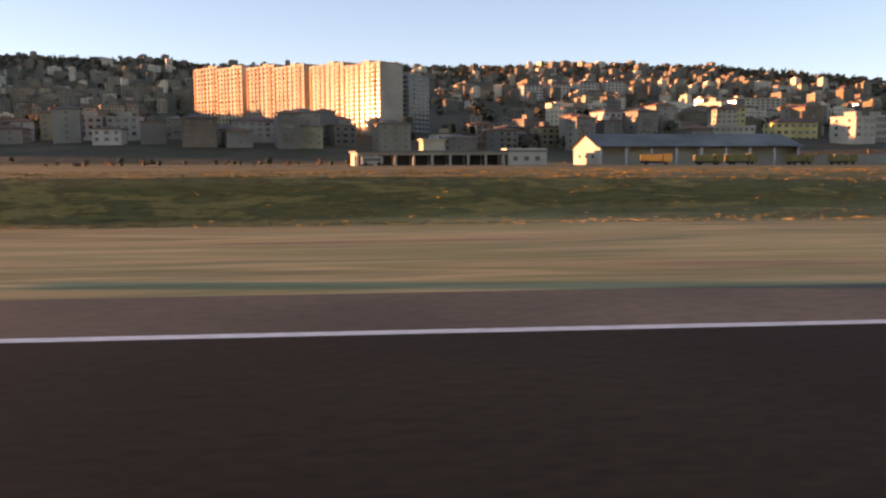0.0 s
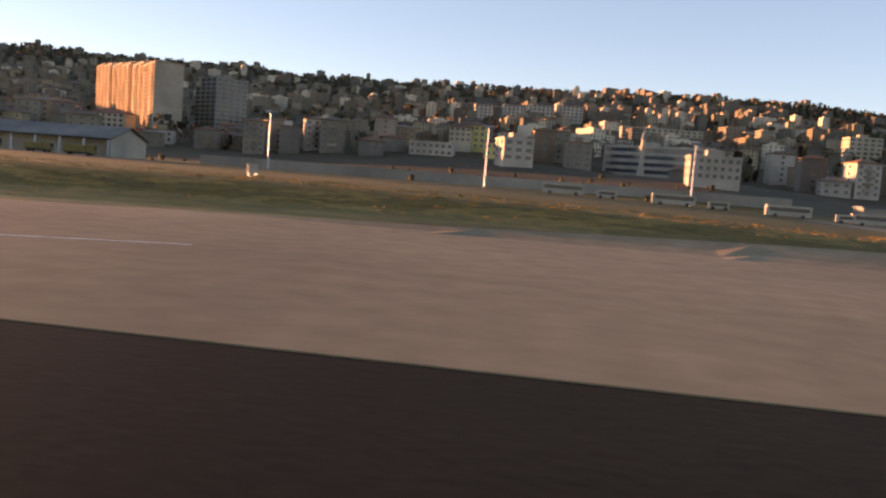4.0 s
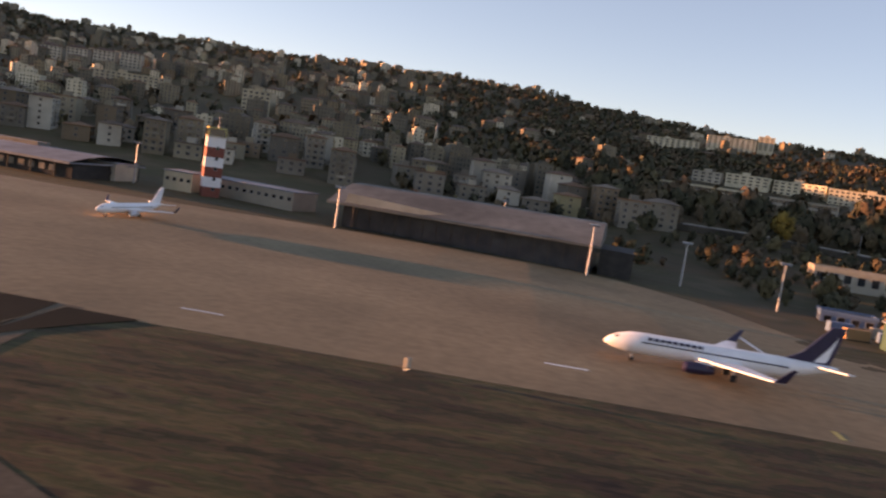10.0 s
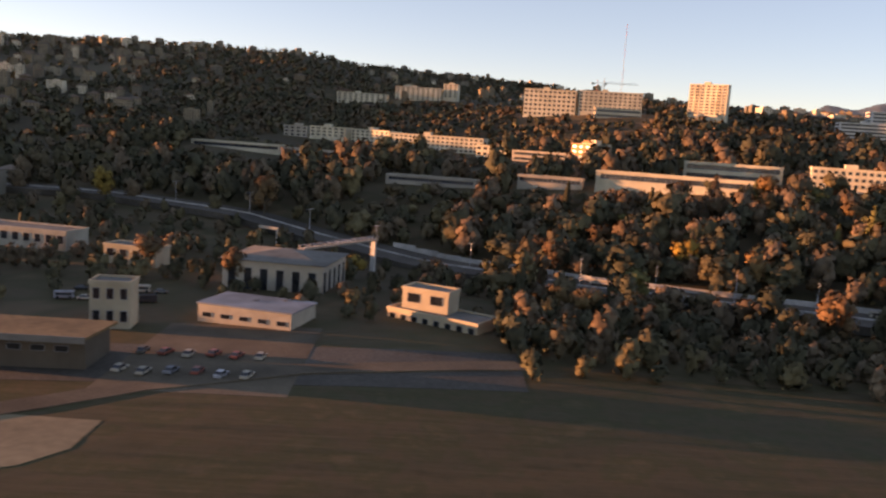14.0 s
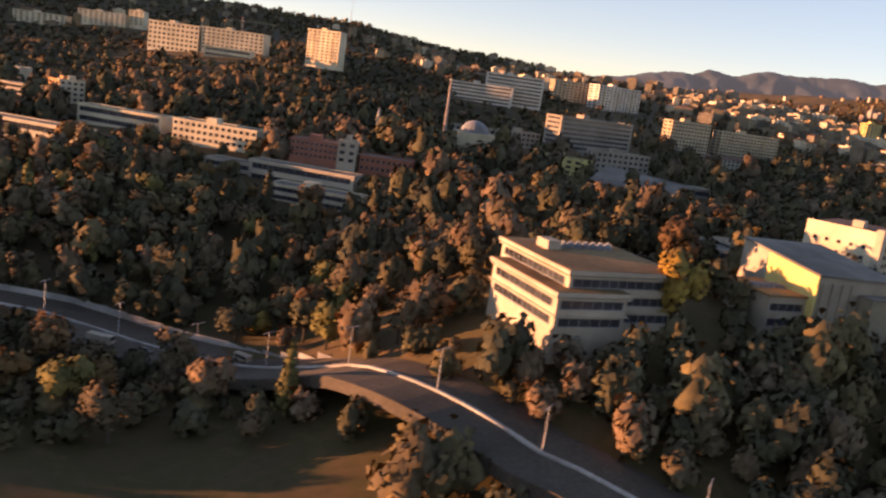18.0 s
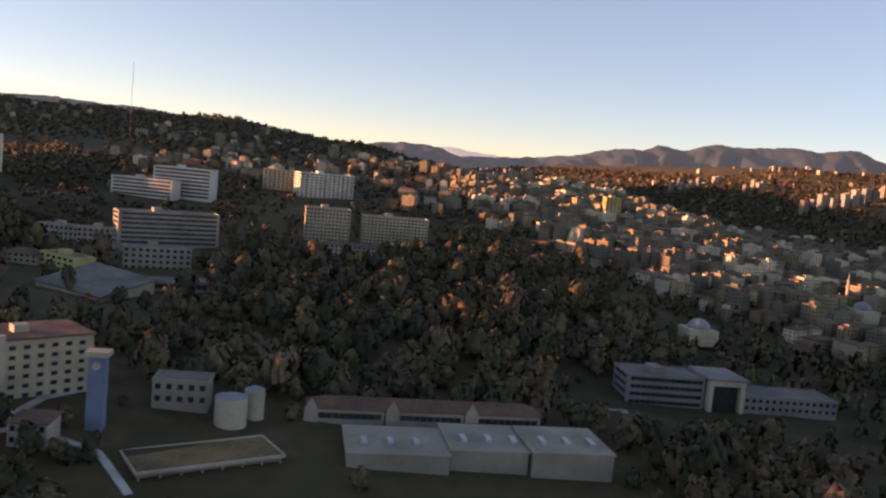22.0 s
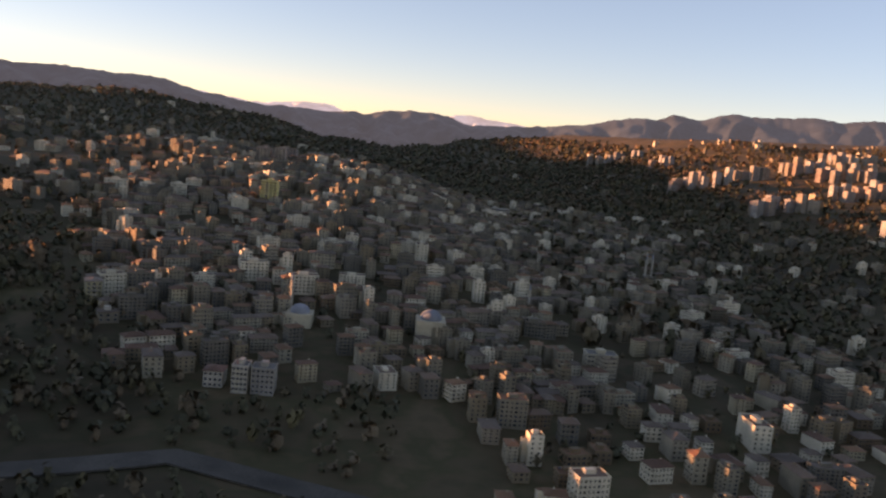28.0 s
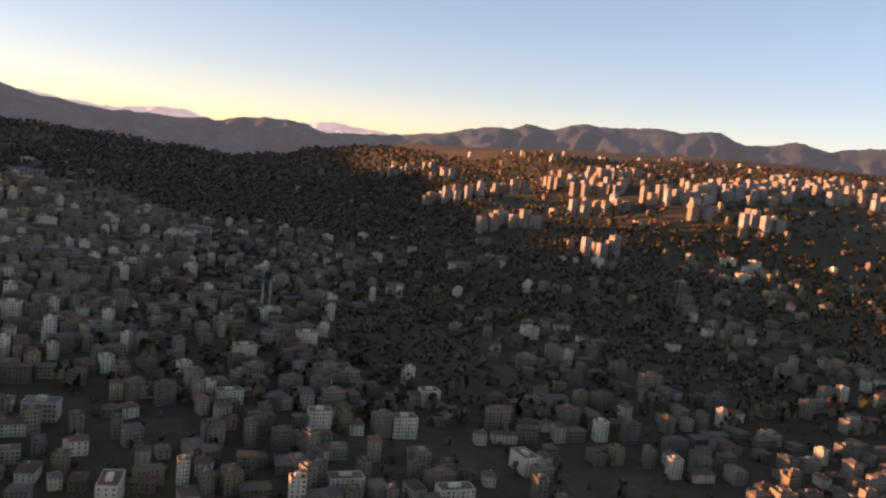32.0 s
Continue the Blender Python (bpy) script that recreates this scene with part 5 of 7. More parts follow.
def ribbon_road():
    s = Solid()
    pts = []
    for (x0, y0), (x1, y1) in zip(ROAD[:-1], ROAD[1:]):
        for k in range(8):
            pts.append((x0 + (x1 - x0) * k / 8, y0 + (y1 - y0) * k / 8))
    left, right = [], []
    for i, (x, y) in enumerate(pts):
        a, b = pts[max(0, i - 1)], pts[min(len(pts) - 1, i + 1)]
        d = Vector((b[0] - a[0], b[1] - a[1])).normalized()
        left.append((x - d.y * 13, y + d.x * 13))
        right.append((x + d.y * 13, y - d.x * 13))
    z = [max(land1(*p), land1(*q), land1(*r)) + 0.35 for p, q, r in zip(left, right, pts)]
    for i in range(len(pts) - 1):
        s.face(((*right[i], z[i]), (*right[i + 1], z[i + 1]), (*left[i + 1], z[i + 1]), (*left[i], z[i])))
        for e, o in ((left, 1), (right, 0)):
            q = ((*e[i], z[i] - 3), (*e[i + 1], z[i + 1] - 3), (*e[i + 1], z[i + 1]), (*e[i], z[i]))
            s.face(q[::-1] if o else q)
    road = tagged(new("road_shore", s.mesh("road_shore", M_ROAD)), "grey dual carriageway below the woods", "road", kind="structure")
    mid = Solid()
    for i in range(len(pts) - 1):
        d = Vector((pts[i + 1][0] - pts[i][0], pts[i + 1][1] - pts[i][1])).normalized()
        n = Vector((-d.y, d.x))
        a, b = Vector(pts[i]), Vector(pts[i + 1])
        q = [a - n * 0.5, b - n * 0.5, b + n * 0.5, a + n * 0.5]
        za, zb = z[i] + 0.5, z[i + 1] + 0.5
        mid.face([(*q[0], za), (*q[1], zb), (*q[2], zb), (*q[3], za)])
        mid.face([(*q[0], za - .6), (*q[1], zb - .6), (*q[1], zb), (*q[0], za)])
    part("median_kerb", mid, M_KERB, road, "pale concrete median")
    return pts, left, z


ROAD_PTS, ROAD_LEFT, ROAD_Z = ribbon_road()


# ---- named buildings ----
WINDOW_MESHES = {}


def window_mesh(w, h):
    key = (round(w, 1), round(h, 1))
    if key not in WINDOW_MESHES:
        w, h = key
        s = Solid()
        s.box(-w / 2, w / 2, -0.1, 0.0, 0, 0.1, 0)
        s.box(-w / 2, w / 2, -0.1, 0.0, h - 0.1, h, 0)
        s.box(-w / 2, -w / 2 + 0.1, -0.1, 0, 0.1, h - 0.1, 0)
        s.box(w / 2 - 0.1, w / 2, -0.1, 0, 0.1, h - 0.1, 0)
        s.face([(-w / 2 + .1, -0.04, .1), (w / 2 - .1, -0.04, .1), (w / 2 - .1, -0.04, h - .1), (-w / 2 + .1, -0.04, h - .1)], 1)
        WINDOW_MESHES[key] = s.mesh("window", [M_ROOFWHITE, M_GLASS])
    return WINDOW_MESHES[key]


def band_mesh(w, h):
    key = ("band", round(w, 1), round(h, 1))
    if key not in WINDOW_MESHES:
        s = Solid()
        s.box(0, w, -0.12, 0, -0.25, 0, 0)
        s.face([(0, -0.05, 0), (w, -0.05, 0), (w, -0.05, h), (0, -0.05, h)], 1)
        n = max(2, int(w / 2.6))
        for i in range(n + 1):
            x = i * (w - 0.15) / n
            s.box(x, x + 0.15, -0.1, 0, 0, h, 0)
        WINDOW_MESHES[key] = s.mesh("window_band", [M_ROOFWHITE, M_GLASS])
    return WINDOW_MESHES[key]


def column_mesh(w, storeys, sh, balcony):
    key = ("col", round(w, 1), storeys, round(sh, 2), balcony)
    if key not in WINDOW_MESHES:
        s = Solid()
        for k in range(storeys):
            z = k * sh + sh * 0.3
            s.face([(-w * 0.32, -0.08, z), (w * 0.32, -0.08, z), (w * 0.32, -0.08, z + sh * 0.5), (-w * 0.32, -0.08, z + sh * 0.5)], 1)
            if balcony:
                s.box(-w * 0.42, w * 0.42, -1.0, 0, k * sh, k * sh + 0.9, 0)
            else:
                s.box(-w * 0.4, w * 0.4, -0.2, 0, z - 0.15, z, 0)
        WINDOW_MESHES[key] = s.mesh("window_column", [M_CREAM, M_GLASS])
    return WINDOW_MESHES[key]


def building(name, label, category, left, right, base, top, depth, storeys, bays, style, wall):
    dx, dy = right[0] - left[0], right[1] - left[1]
    w, h = math.hypot(dx, dy), top - base
    ob = root(name, place(left[0], left[1], base, math.degrees(math.atan2(dy, dx))), label, category)
    part("wall", Solid().box(0, w, 0, depth, -6, h), wall, ob)
    if style == "hip":
        r = Solid().hip(w, depth, 0, min(3.2, depth * 0.2), 0.7)
        part("roof", r, M_ROOFRED, ob, "brown tiled hip roof", pose(w / 2 * K, depth / 2 * K, h * K))
    else:
        r = Solid()
        for b in ((-0.25, w + 0.25, -0.25, 0.2), (-0.25, w + 0.25, depth - 0.2, depth + 0.25), (-0.25, 0.2, 0.2, depth - 0.2), (w - 0.2, w + 0.25, 0.2, depth - 0.2)):
            r.box(*b, h - 0.3, h + 0.7, 0)
        r.box(0.2, w - 0.2, 0.2, depth - 0.2, h, h + 0.15, 1)
        part("roof", r.mesh("roof", [wall, M_ROOFGREY]), None, ob)
        if storeys > 2:
            part("roof_house", Solid().box(w * 0.35, w * 0.35 + min(6, w * 0.3), depth * 0.3, depth * 0.75, h, h + 3), wall, ob)
    sh = h / storeys
    if style == "ribbon":
        for k in range(storeys):
            part("window_band", band_mesh(w * 0.94, sh * 0.48), None, ob, at=pose(w * 0.03 * K, -0.02 * K, (k + 0.34) * sh * K))
            part("window_band", band_mesh(depth * 0.8, sh * 0.48), None, ob, at=pose(-0.02 * K, depth * 0.9 * K, (k + 0.34) * sh * K, 0, 0, -90))
    elif style == "tower":
        if wall is M_APT:
            for i in range(bays + 1):
                x0 = max(0.0, i * w / bays - 0.75)
                part("pilaster", Solid().box(x0, min(w, x0 + 1.5), -0.55, -0.03, -4, h - 0.4 + (1.6 if i % 2 else 0)), M_CREAM if i % 3 else M_ORANGE, ob, "cream wall strip" if i % 3 else "orange wall strip")
        for i in range(bays):
            x = (i + 0.5) * w / bays
            tagged(part("window_column", column_mesh(w / bays, storeys, sh, i % 4 == 1), None, ob, at=pose(x * K, -0.02 * K, 0)), kind="stuff")
        for i in range(max(2, int(depth / 6))):
            n = max(2, int(depth / 6))
            tagged(part("window_column", column_mesh(depth / n, storeys, sh, False), None, ob, at=pose(-0.02 * K, (i + 0.5) * depth / n * K, 0, 0, 0, -90)), kind="stuff")
    else:
        for k in range(storeys):
            for i in range(bays):
                x = (i + 0.5) * w / bays
                part("window", window_mesh(w / bays * 0.55, sh * 0.5), None, ob, at=pose(x * K, -0.02 * K, (k + 0.3) * sh * K))
            for i in range(max(2, int(depth / 5))):
                y = (i + 0.5) * depth / max(2, int(depth / 5))
                part("window", window_mesh(1.6, sh * 0.5), None, ob, at=pose(-0.02 * K, y * K, (k + 0.3) * sh * K, 0, 0, -90))
    return ob


for spec in PLAN:
    building(*spec)
near_houses()


# ---- airfield buildings and gear ----
def span(left, right):
    return math.hypot(right[0] - left[0], right[1] - left[1]), math.degrees(math.atan2(right[1] - left[1], right[0] - left[0]))


def at(x=0.0, y=0.0, z=0.0, turn=0.0):
    return pose(x * K, y * K, z * K, 0, 0, turn)


def fire_station():
    w, a = span((12, 215), (64, 223))
    ob = root("fire_station", place(12, 215, 3.2, a), "low fire station with a row of open garage bays", "fire station")
    part("wall", Solid().box(0, w, 5, 13, -2, 4.2).box(0, w, 0, 5, 3.4, 4.2), M_WHITE, ob)
    part("roof", Solid().box(-0.5, w + 0.5, -0.8, 13.5, 4.2, 4.6), M_ROOFGREY, ob, "flat grey roof edge")
    for i in range(9):
        part("pillar", Solid().box(i * 5 + 0.0, i * 5 + 0.6, 0, 0.6, -1, 3.4), M_WHITE, ob)
    # the bays are open: dark sheets paint the shade inside them
    for i in range(8):
        part("garage_door", Solid().box(i * 5 + 0.6, i * 5 + 5, 4.6, 4.9, -0.5, 3.4), M_DARK, ob, "dark sheet painted as the shade inside an open garage bay")
    part("annex", Solid().box(41.5, w, -0.6, 6, -1, 5.2), M_WHITE, ob)
    for i in range(3):
        part("window", window_mesh(1.3, 1.2), None, ob, at=at(43.5 + i * 3.2, -0.65, 1.8))
    part("watch_room", Solid().box(18, 24, 1, 6, 4.6, 7.4).box(17.5, 24.5, 0.5, 6.5, 7.4, 7.8), M_CREAM, ob, "cream watch room on the roof")


def long_hangar():
    ob = root("hangar", place(79, 222, 3.1, 4), "long grey hangar with a white gable end and open side bays", "hangar")
    L, d, e, r = 60, 24, 5.6, 9.2
    s = Solid()
    s.face([(0, 0, -2), (0, 0, e), (0, d / 2, r), (0, d, e), (0, d, -2)])
    s.face([(L, d, -2), (L, d, e), (L, d / 2, r), (L, 0, e), (L, 0, -2)])
    s.box(0.1, L - 0.1, d - 0.3, d, -2, e)
    s.box(0.1, L - 0.1, 4.2, 4.5, -2, e - 0.1)
    part("wall", s, M_WHITE, ob, "white gable walls")
    for side in (0, 1):
        q = [(-0.8, -0.8, e - 0.25), (L + 0.8, -0.8, e - 0.25), (L + 0.8, d / 2, r), (-0.8, d / 2, r)]
        q = q if not side else [(x, d - y, z) for x, y, z in q][::-1]
        t = Solid()
        t.face([(x, y, z + 0.3) for x, y, z in q])
        t.face([(x, y, z) for x, y, z in q][::-1])
        part("roof", t, M_ROOFGREY, ob, "ribbed grey sheet roof")
    for i in range(9):
        part("pillar", Solid().box(i * 7.4, i * 7.4 + 0.5, 0, 0.5, -2, e - 0.2), M_METAL, ob)
    for i in range(3):
        part("window", window_mesh(1.6, 1.0), None, ob, at=at(-0.05, 18 - i * 6, 2.5, -90))


def mast(x, y, h=18.0):
    z = land1(x, y)
    ob = root("apron_light_mast", place(x, y, z), "tall grey steel floodlight mast at the apron edge", "light mast", "apron light masts")
    part("pole", Solid().tube(0, 0, -0.5, h, 0.34, 0.16), M_METAL, ob)
    part("crossbar", Solid().box(-1.6, 1.6, -0.12, 0.12, h - 0.3, h), M_METAL, ob)
    for i in range(4):
        part("floodlight", Solid().box(-1.5 + i * 0.8, -0.9 + i * 0.8, -0.55, -0.1, h - 0.8, h - 0.2), M_ROOFWHITE, ob)
    return ob


def terminal():
    left, right = (437, 286), (547, 263)
    w, a = span(left, right)
    ob = root("terminal", place(*left, -1.0, a), "long low airport terminal with a pale metal roof", "terminal")
    part("wall", Solid().box(0, w, 1.5, 36, -2, 5.2), M_DARK, ob, "dark glazed terminal front")
    s = Solid()
    n = 12
    for i in range(n):
        y0, y1 = -1.5 + i * 40 / n, -1.5 + (i + 1) * 40 / n
        z0, z1 = 5.4 + 2.6 * math.sin(math.pi * i / n), 5.4 + 2.6 * math.sin(math.pi * (i + 1) / n)
        s.face([(-1, y0, z0), (w + 1, y0, z0), (w + 1, y1, z1), (-1, y1, z1)])
    s.box(-1, w + 1, -1.5, -1.2, 4.7, 5.5)
    s.box(w, w + 1, -1.2, 38, 4.9, 5.4)
    part("roof", s, M_ROOFWHITE, ob, "pale ribbed metal roof")
    for i in range(22):
        part("window_panel", Solid().box(-1.2, 1.2, -0.12, 0.0, 0, 2.1), M_GREYWALL, ob, "pale shaded window panel", at(14 + i * 4.3, 1.45, 1.5))
    for i in range(12):
        part("pillar", Solid().box(i * 9.6 + 1, i * 9.6 + 1.4, -0.6, -0.2, -1, 4.7), M_BROWNWALL, ob)
    t = Solid()
    t.face([(36, -3, 3.2), (42, -3, 4.6), (42, 1, 4.6), (36, 1, 3.2)])
    t.face([(42, -3, 4.6), (50, -3, 3.0), (50, 1, 3.0), (42, 1, 4.6)])
    part("canopy", t, M_ROOFWHITE, ob, "white folded entrance canopy")
    part("vent_box", Solid().box(60, 84, 16, 22, 7.5, 9.2), M_ROOFGREY, ob)


def box_house(name, label, x, y, z, w, d, h, turn, wall, windows):
    ob = root(name, place(x, y, z, turn), label, "building")
    part("wall", Solid().box(0, w, 0, d, -2, h), wall, ob)
    part("roof", Solid().box(-0.4, w + 0.4, -0.4, d + 0.4, h, h + 0.4), M_ROOFWHITE, ob)
    for i in range(windows):
        part("window", window_mesh(w / windows * 0.5, 1.3), None, ob, at=at((i + 0.5) * w / windows, -0.03, h * 0.45))
    return ob


def control_tower():
    z = land1(586, 287)
    ob = root("control_tower", place(586, 287, z), "red and white banded airport tower with a glazed cab", "control tower")
    n, h, r = 6, 21.0, 3.1
    ob.matrix_basis = place(586, 287, z, 28)
    for i in range(n):
        part("shaft_band", Solid().box(-r, r, -r, r, i * h / n - (1 if i == 0 else 0), (i + 1) * h / n), M_JET if i % 2 == 1 else M_RED, ob, "white band" if i % 2 == 1 else "red band")
    part("cab_floor", Solid().box(-r - 0.3, r + 0.3, -r - 0.3, r + 0.3, h, h + 0.5), M_WHITE, ob)
    part("cab_glass", Solid().box(-r + 0.3, r - 0.3, -r + 0.3, r - 0.3, h + 0.5, h + 3.0), M_GLASS, ob, "dark cab glass")
    for x, y in ((-1, -1), (1, -1), (1, 1), (-1, 1)):
        part("cab_post", Solid().box(x * (r - 0.2) - 0.15, x * (r - 0.2) + 0.15, y * (r - 0.2) - 0.15, y * (r - 0.2) + 0.15, h + 0.5, h + 3.0), M_OCHRE, ob)
    part("cab_roof", Solid().box(-r, r, -r, r, h + 3.0, h + 3.5), M_OCHRE, ob, "yellow cab roof")
    part("antenna", Solid().tube(0.5, 0, h + 3.5, h + 7, 0.08, 0.04, 6), M_METAL, ob)
    for i in range(5):
        part("window", window_mesh(1.1, 1.3), None, ob, at=at(0.6, -r - 0.03, 2.2 + i * 3.6))


def terminal_two():
    left, right = (640, 257), (718, 246)
    w, a = span(left, right)
    ob = root("terminal", place(*left, -2.6, a), "dark terminal hall under a long curved grey roof", "terminal")
    part("wall", Solid().box(0, w, 2, 44, -2, 8.0), M_GLASS, ob, "dark glazed front")
    s = Solid()
    n = 14
    for i in range(n):
        y0, y1 = -3 + i * 52 / n, -3 + (i + 1) * 52 / n
        z0, z1 = 8.4 + 6.0 * math.sin(math.pi * i / n * 0.9), 8.4 + 6.0 * math.sin(math.pi * (i + 1) / n * 0.9)
        s.face([(-4, y0, z0), (w + 2, y0, z0), (w + 2, y1, z1), (-4, y1, z1)])
        s.face([(-4, y1, z1), (-4, y1, 7.8), (-4, y0, 7.8), (-4, y0, z0)])
        s.face([(w + 2, y0, z0), (w + 2, y0, 7.8), (w + 2, y1, 7.8), (w + 2, y1, z1)])
    s.box(-4, w + 2, -3, -2.7, 7.8, 8.5)
    part("roof", s, M_ROOFGREY, ob, "curved grey metal roof")
    part("end_wing", Solid().box(w + 2, w + 12, 6, 30, -2, 7.2), M_DARK, ob)
    # added white sheet paints sunlight on the roof's front edge; no canopy there
    t = Solid()
    t.face([(2, -3.4, 8.9), (26, -3.4, 8.9), (34, -3.4, 10.2), (3, -3.4, 11.8)])
    t.face([(2, -3.1, 8.9), (3, -3.1, 11.8), (34, -3.1, 10.2), (26, -3.1, 8.9)])
    part("canopy", t, M_WHITE, ob, "white sheet added as painted sunlight on the roof edge")
    for i in range(18):
        part("mullion", Solid().box(i * w / 18, i * w / 18 + 0.25, 1.85, 2, -1, 7.8), M_DARK, ob)


def loft(rings, m=0):
    """A skin through rings of equal point count, closed at both ends."""
    s = Solid()
    k = len(rings[0])
    s.v = [p for r in rings for p in r]
    for i in range(len(rings) - 1):
        for j in range(k):
            q = (i + 1) * k + j, (i + 1) * k + (j + 1) % k
            s.f.append((i * k + j, i * k + (j + 1) % k, q[1], q[0]))
    s.f += [tuple(range(k))[::-1], tuple((len(rings) - 1) * k + j for j in range(k))]
    s.m = [m] * len(s.f)
    return s


def airliner(x, y, turn, scale, label, livery=True):
    """A twin-jet, nose towards its own -x."""
    ob = root("airliner", place(x, y, land1(x, y) + 0.05, turn), label, "aircraft", "parked airliners")
    g = scale
    rings = []
    for px, r, zc in ((-19.6, 0.25, 2.9), (-18.9, 0.8, 3.0), (-17.6, 1.35, 3.15), (-15.5, 1.8, 3.3), (-13, 1.9, 3.35), (6, 1.9, 3.35), (10, 1.75, 3.5), (14, 1.25, 3.9), (17.5, 0.7, 4.3), (19.4, 0.25, 4.6)):
        rings.append([(px * g, r * g * math.cos(2 * math.pi * i / 16), (zc + r * math.sin(2 * math.pi * i / 16)) * g) for i in range(16)])
    hull = part("fuselage", loft(rings), M_JET, ob)
    for p in hull.data.polygons:
        p.use_smooth = len(p.vertices) == 4
    for side in (-1, 1):
        s = Solid()
        a = [(-4.5, 1.6, 2.5), (3.2, 1.6, 2.5), (6.4, 16.0, 3.7), (4.6, 16.0, 3.7)]
        a = [(px * g, py * g * side, pz * g) for px, py, pz in a]
        b = [(px, py, pz + 0.45 * g * (1 if i < 2 else 0.4)) for i, (px, py, pz) in enumerate(a)]
        s.v = a + b
        s.f = [(3, 2, 1, 0), (4, 5, 6, 7), (0, 1, 5, 4), (1, 2, 6, 5), (2, 3, 7, 6), (3, 0, 4, 7)]
        s.m = [0] * 6
        wing = part("wing", s, M_JET, ob)
        w = Solid()
        a = [(4.6, 16.0, 3.8), (6.4, 16.0, 3.8), (7.6, 16.7, 6.2), (6.9, 16.7, 6.2)]
        a = [(px * g, py * g * side, pz * g) for px, py, pz in a]
        w.v = a + [(px, py + 0.15 * side, pz) for px, py, pz in a]
        w.f = [(3, 2, 1, 0), (4, 5, 6, 7), (0, 1, 5, 4), (1, 2, 6, 5), (2, 3, 7, 6), (3, 0, 4, 7)]
        w.m = [0] * 6
        part("winglet", w, M_NAVY, wing, "dark winglet")
        er = []
        for px, r in ((-6.6, 0.75), (-6.3, 0.95), (-5.0, 1.05), (-3.2, 0.95), (-1.6, 0.6)):
            er.append([(px * g, (4.9 * side + r * math.cos(2 * math.pi * i / 14)) * g, (1.65 + r * math.sin(2 * math.pi * i / 14)) * g) for i in range(14)])
        part("engine", loft(er), M_NAVY if livery else M_METAL, ob, "dark engine nacelle")
        part("engine_pylon", Solid().box(-4.6 * g, -1.8 * g, (4.8 * side - 0.12) * g, (4.8 * side + 0.12) * g, 2.2 * g, 2.95 * g), M_JET, ob)
        t = Solid()
        a = [(15.2, 0.5, 4.5), (18.0, 0.5, 4.5), (19.8, 6.4, 5.0), (18.6, 6.4, 5.0)]
        a = [(px * g, py * g * side, pz * g) for px, py, pz in a]
        t.v = a + [(px, py, pz + 0.2 * g) for px, py, pz in a]
        t.f = [(3, 2, 1, 0), (4, 5, 6, 7), (0, 1, 5, 4), (1, 2, 6, 5), (2, 3, 7, 6), (3, 0, 4, 7)]
        t.m = [0] * 6
        part("tailplane", t, M_JET, ob)
        for px in (1.6,):
            part("main_wheel", Solid().box(px * g, (px + 1.1) * g, (2.6 * side - 0.3) * g, (2.6 * side + 0.3) * g, 0, 1.1 * g), M_RUBBER, ob)
            part("gear_leg", Solid().box((px + 0.4) * g, (px + 0.7) * g, (2.6 * side - 0.12) * g, (2.6 * side + 0.12) * g, 1.0 * g, 2.5 * g), M_METAL, ob)
        part("cabin_windows", Solid().box(-13.5 * g, 11 * g, 1.86 * side * g - 0.04, 1.86 * side * g + 0.04, 3.75 * g, 3.98 * g), M_NAVY, ob, "row of dark cabin windows")
        if livery:
            for i in range(9):
                part("lettering_bar", Solid().box((-12.5 + i * 1.05) * g, (-11.75 + i * 1.05) * g, 1.74 * side * g - 0.05, 1.74 * side * g + 0.05, 4.35 * g, 4.85 * g), M_NAVY, ob)
    part("nose_wheel", Solid().box(-14.9 * g, -14.2 * g, -0.3 * g, 0.3 * g, 0, 0.75 * g), M_RUBBER, ob)
    part("nose_leg", Solid().box(-14.7 * g, -14.4 * g, -0.1 * g, 0.1 * g, 0.6 * g, 1.7 * g), M_METAL, ob)
    part("cockpit_glass", Solid().box(-17.95 * g, -16.9 * g, -0.95 * g, 0.95 * g, 3.85 * g, 4.3 * g), M_GLASS, ob)
    f = Solid()
    q = [(10.5, 5.1), (17.9, 4.9), (19.6, 11.6), (17.4, 11.6), (13.2, 6.6)]
    for sy in (-0.18, 0.18):
        p = [(px * g, sy * g, pz * g) for px, pz in q]
        f.face(p if sy < 0 else p[::-1])
    for i in range(5):
        j = (i + 1) % 5
        f.face([(q[i][0] * g, 0.18 * g, q[i][1] * g), (q[j][0] * g, 0.18 * g, q[j][1] * g), (q[j][0] * g, -0.18 * g, q[j][1] * g), (q[i][0] * g, -0.18 * g, q[i][1] * g)])
    fin = part("fin", f, M_NAVY if livery else M_JET, ob, "tall navy tail fin" if livery else "")
    if livery:
        for sy in (-0.21, 0.21):
            e = Solid()
            p = [(15.2, 5.2), (17.3, 5.4), (18.6, 10.2), (17.5, 8.2)]
            p = [(px * g, sy * g, pz * g) for px, pz in p]
            e.face(p if sy < 0 else p[::-1])
            part("fin_mark", e, M_JET, fin, "white curved mark")
    return ob


fire_station()
long_hangar()
for x, y, h in ((180, 245, 18), (247, 245, 18), (306, 244, 18), (369, 246, 17), (436, 247, 17.5), (520, 262, 15), (557, 289, 15), (640, 251, 13), (717, 243, 15), (748, 262, 14), (771, 240, 14), (853, 253, 15), (690, 330, 14)):
    mast(x, y, h)
terminal()
box_house("pavilion", "small open pavilion with pale pillars", 366, 285, -0.5, 25, 10, 6, -2, M_GREYWALL, 6)
box_house("annex", "white cargo annex beside the terminal", 542, 284, -2.2, 11, 14, 7, -6, M_WHITE, 2)
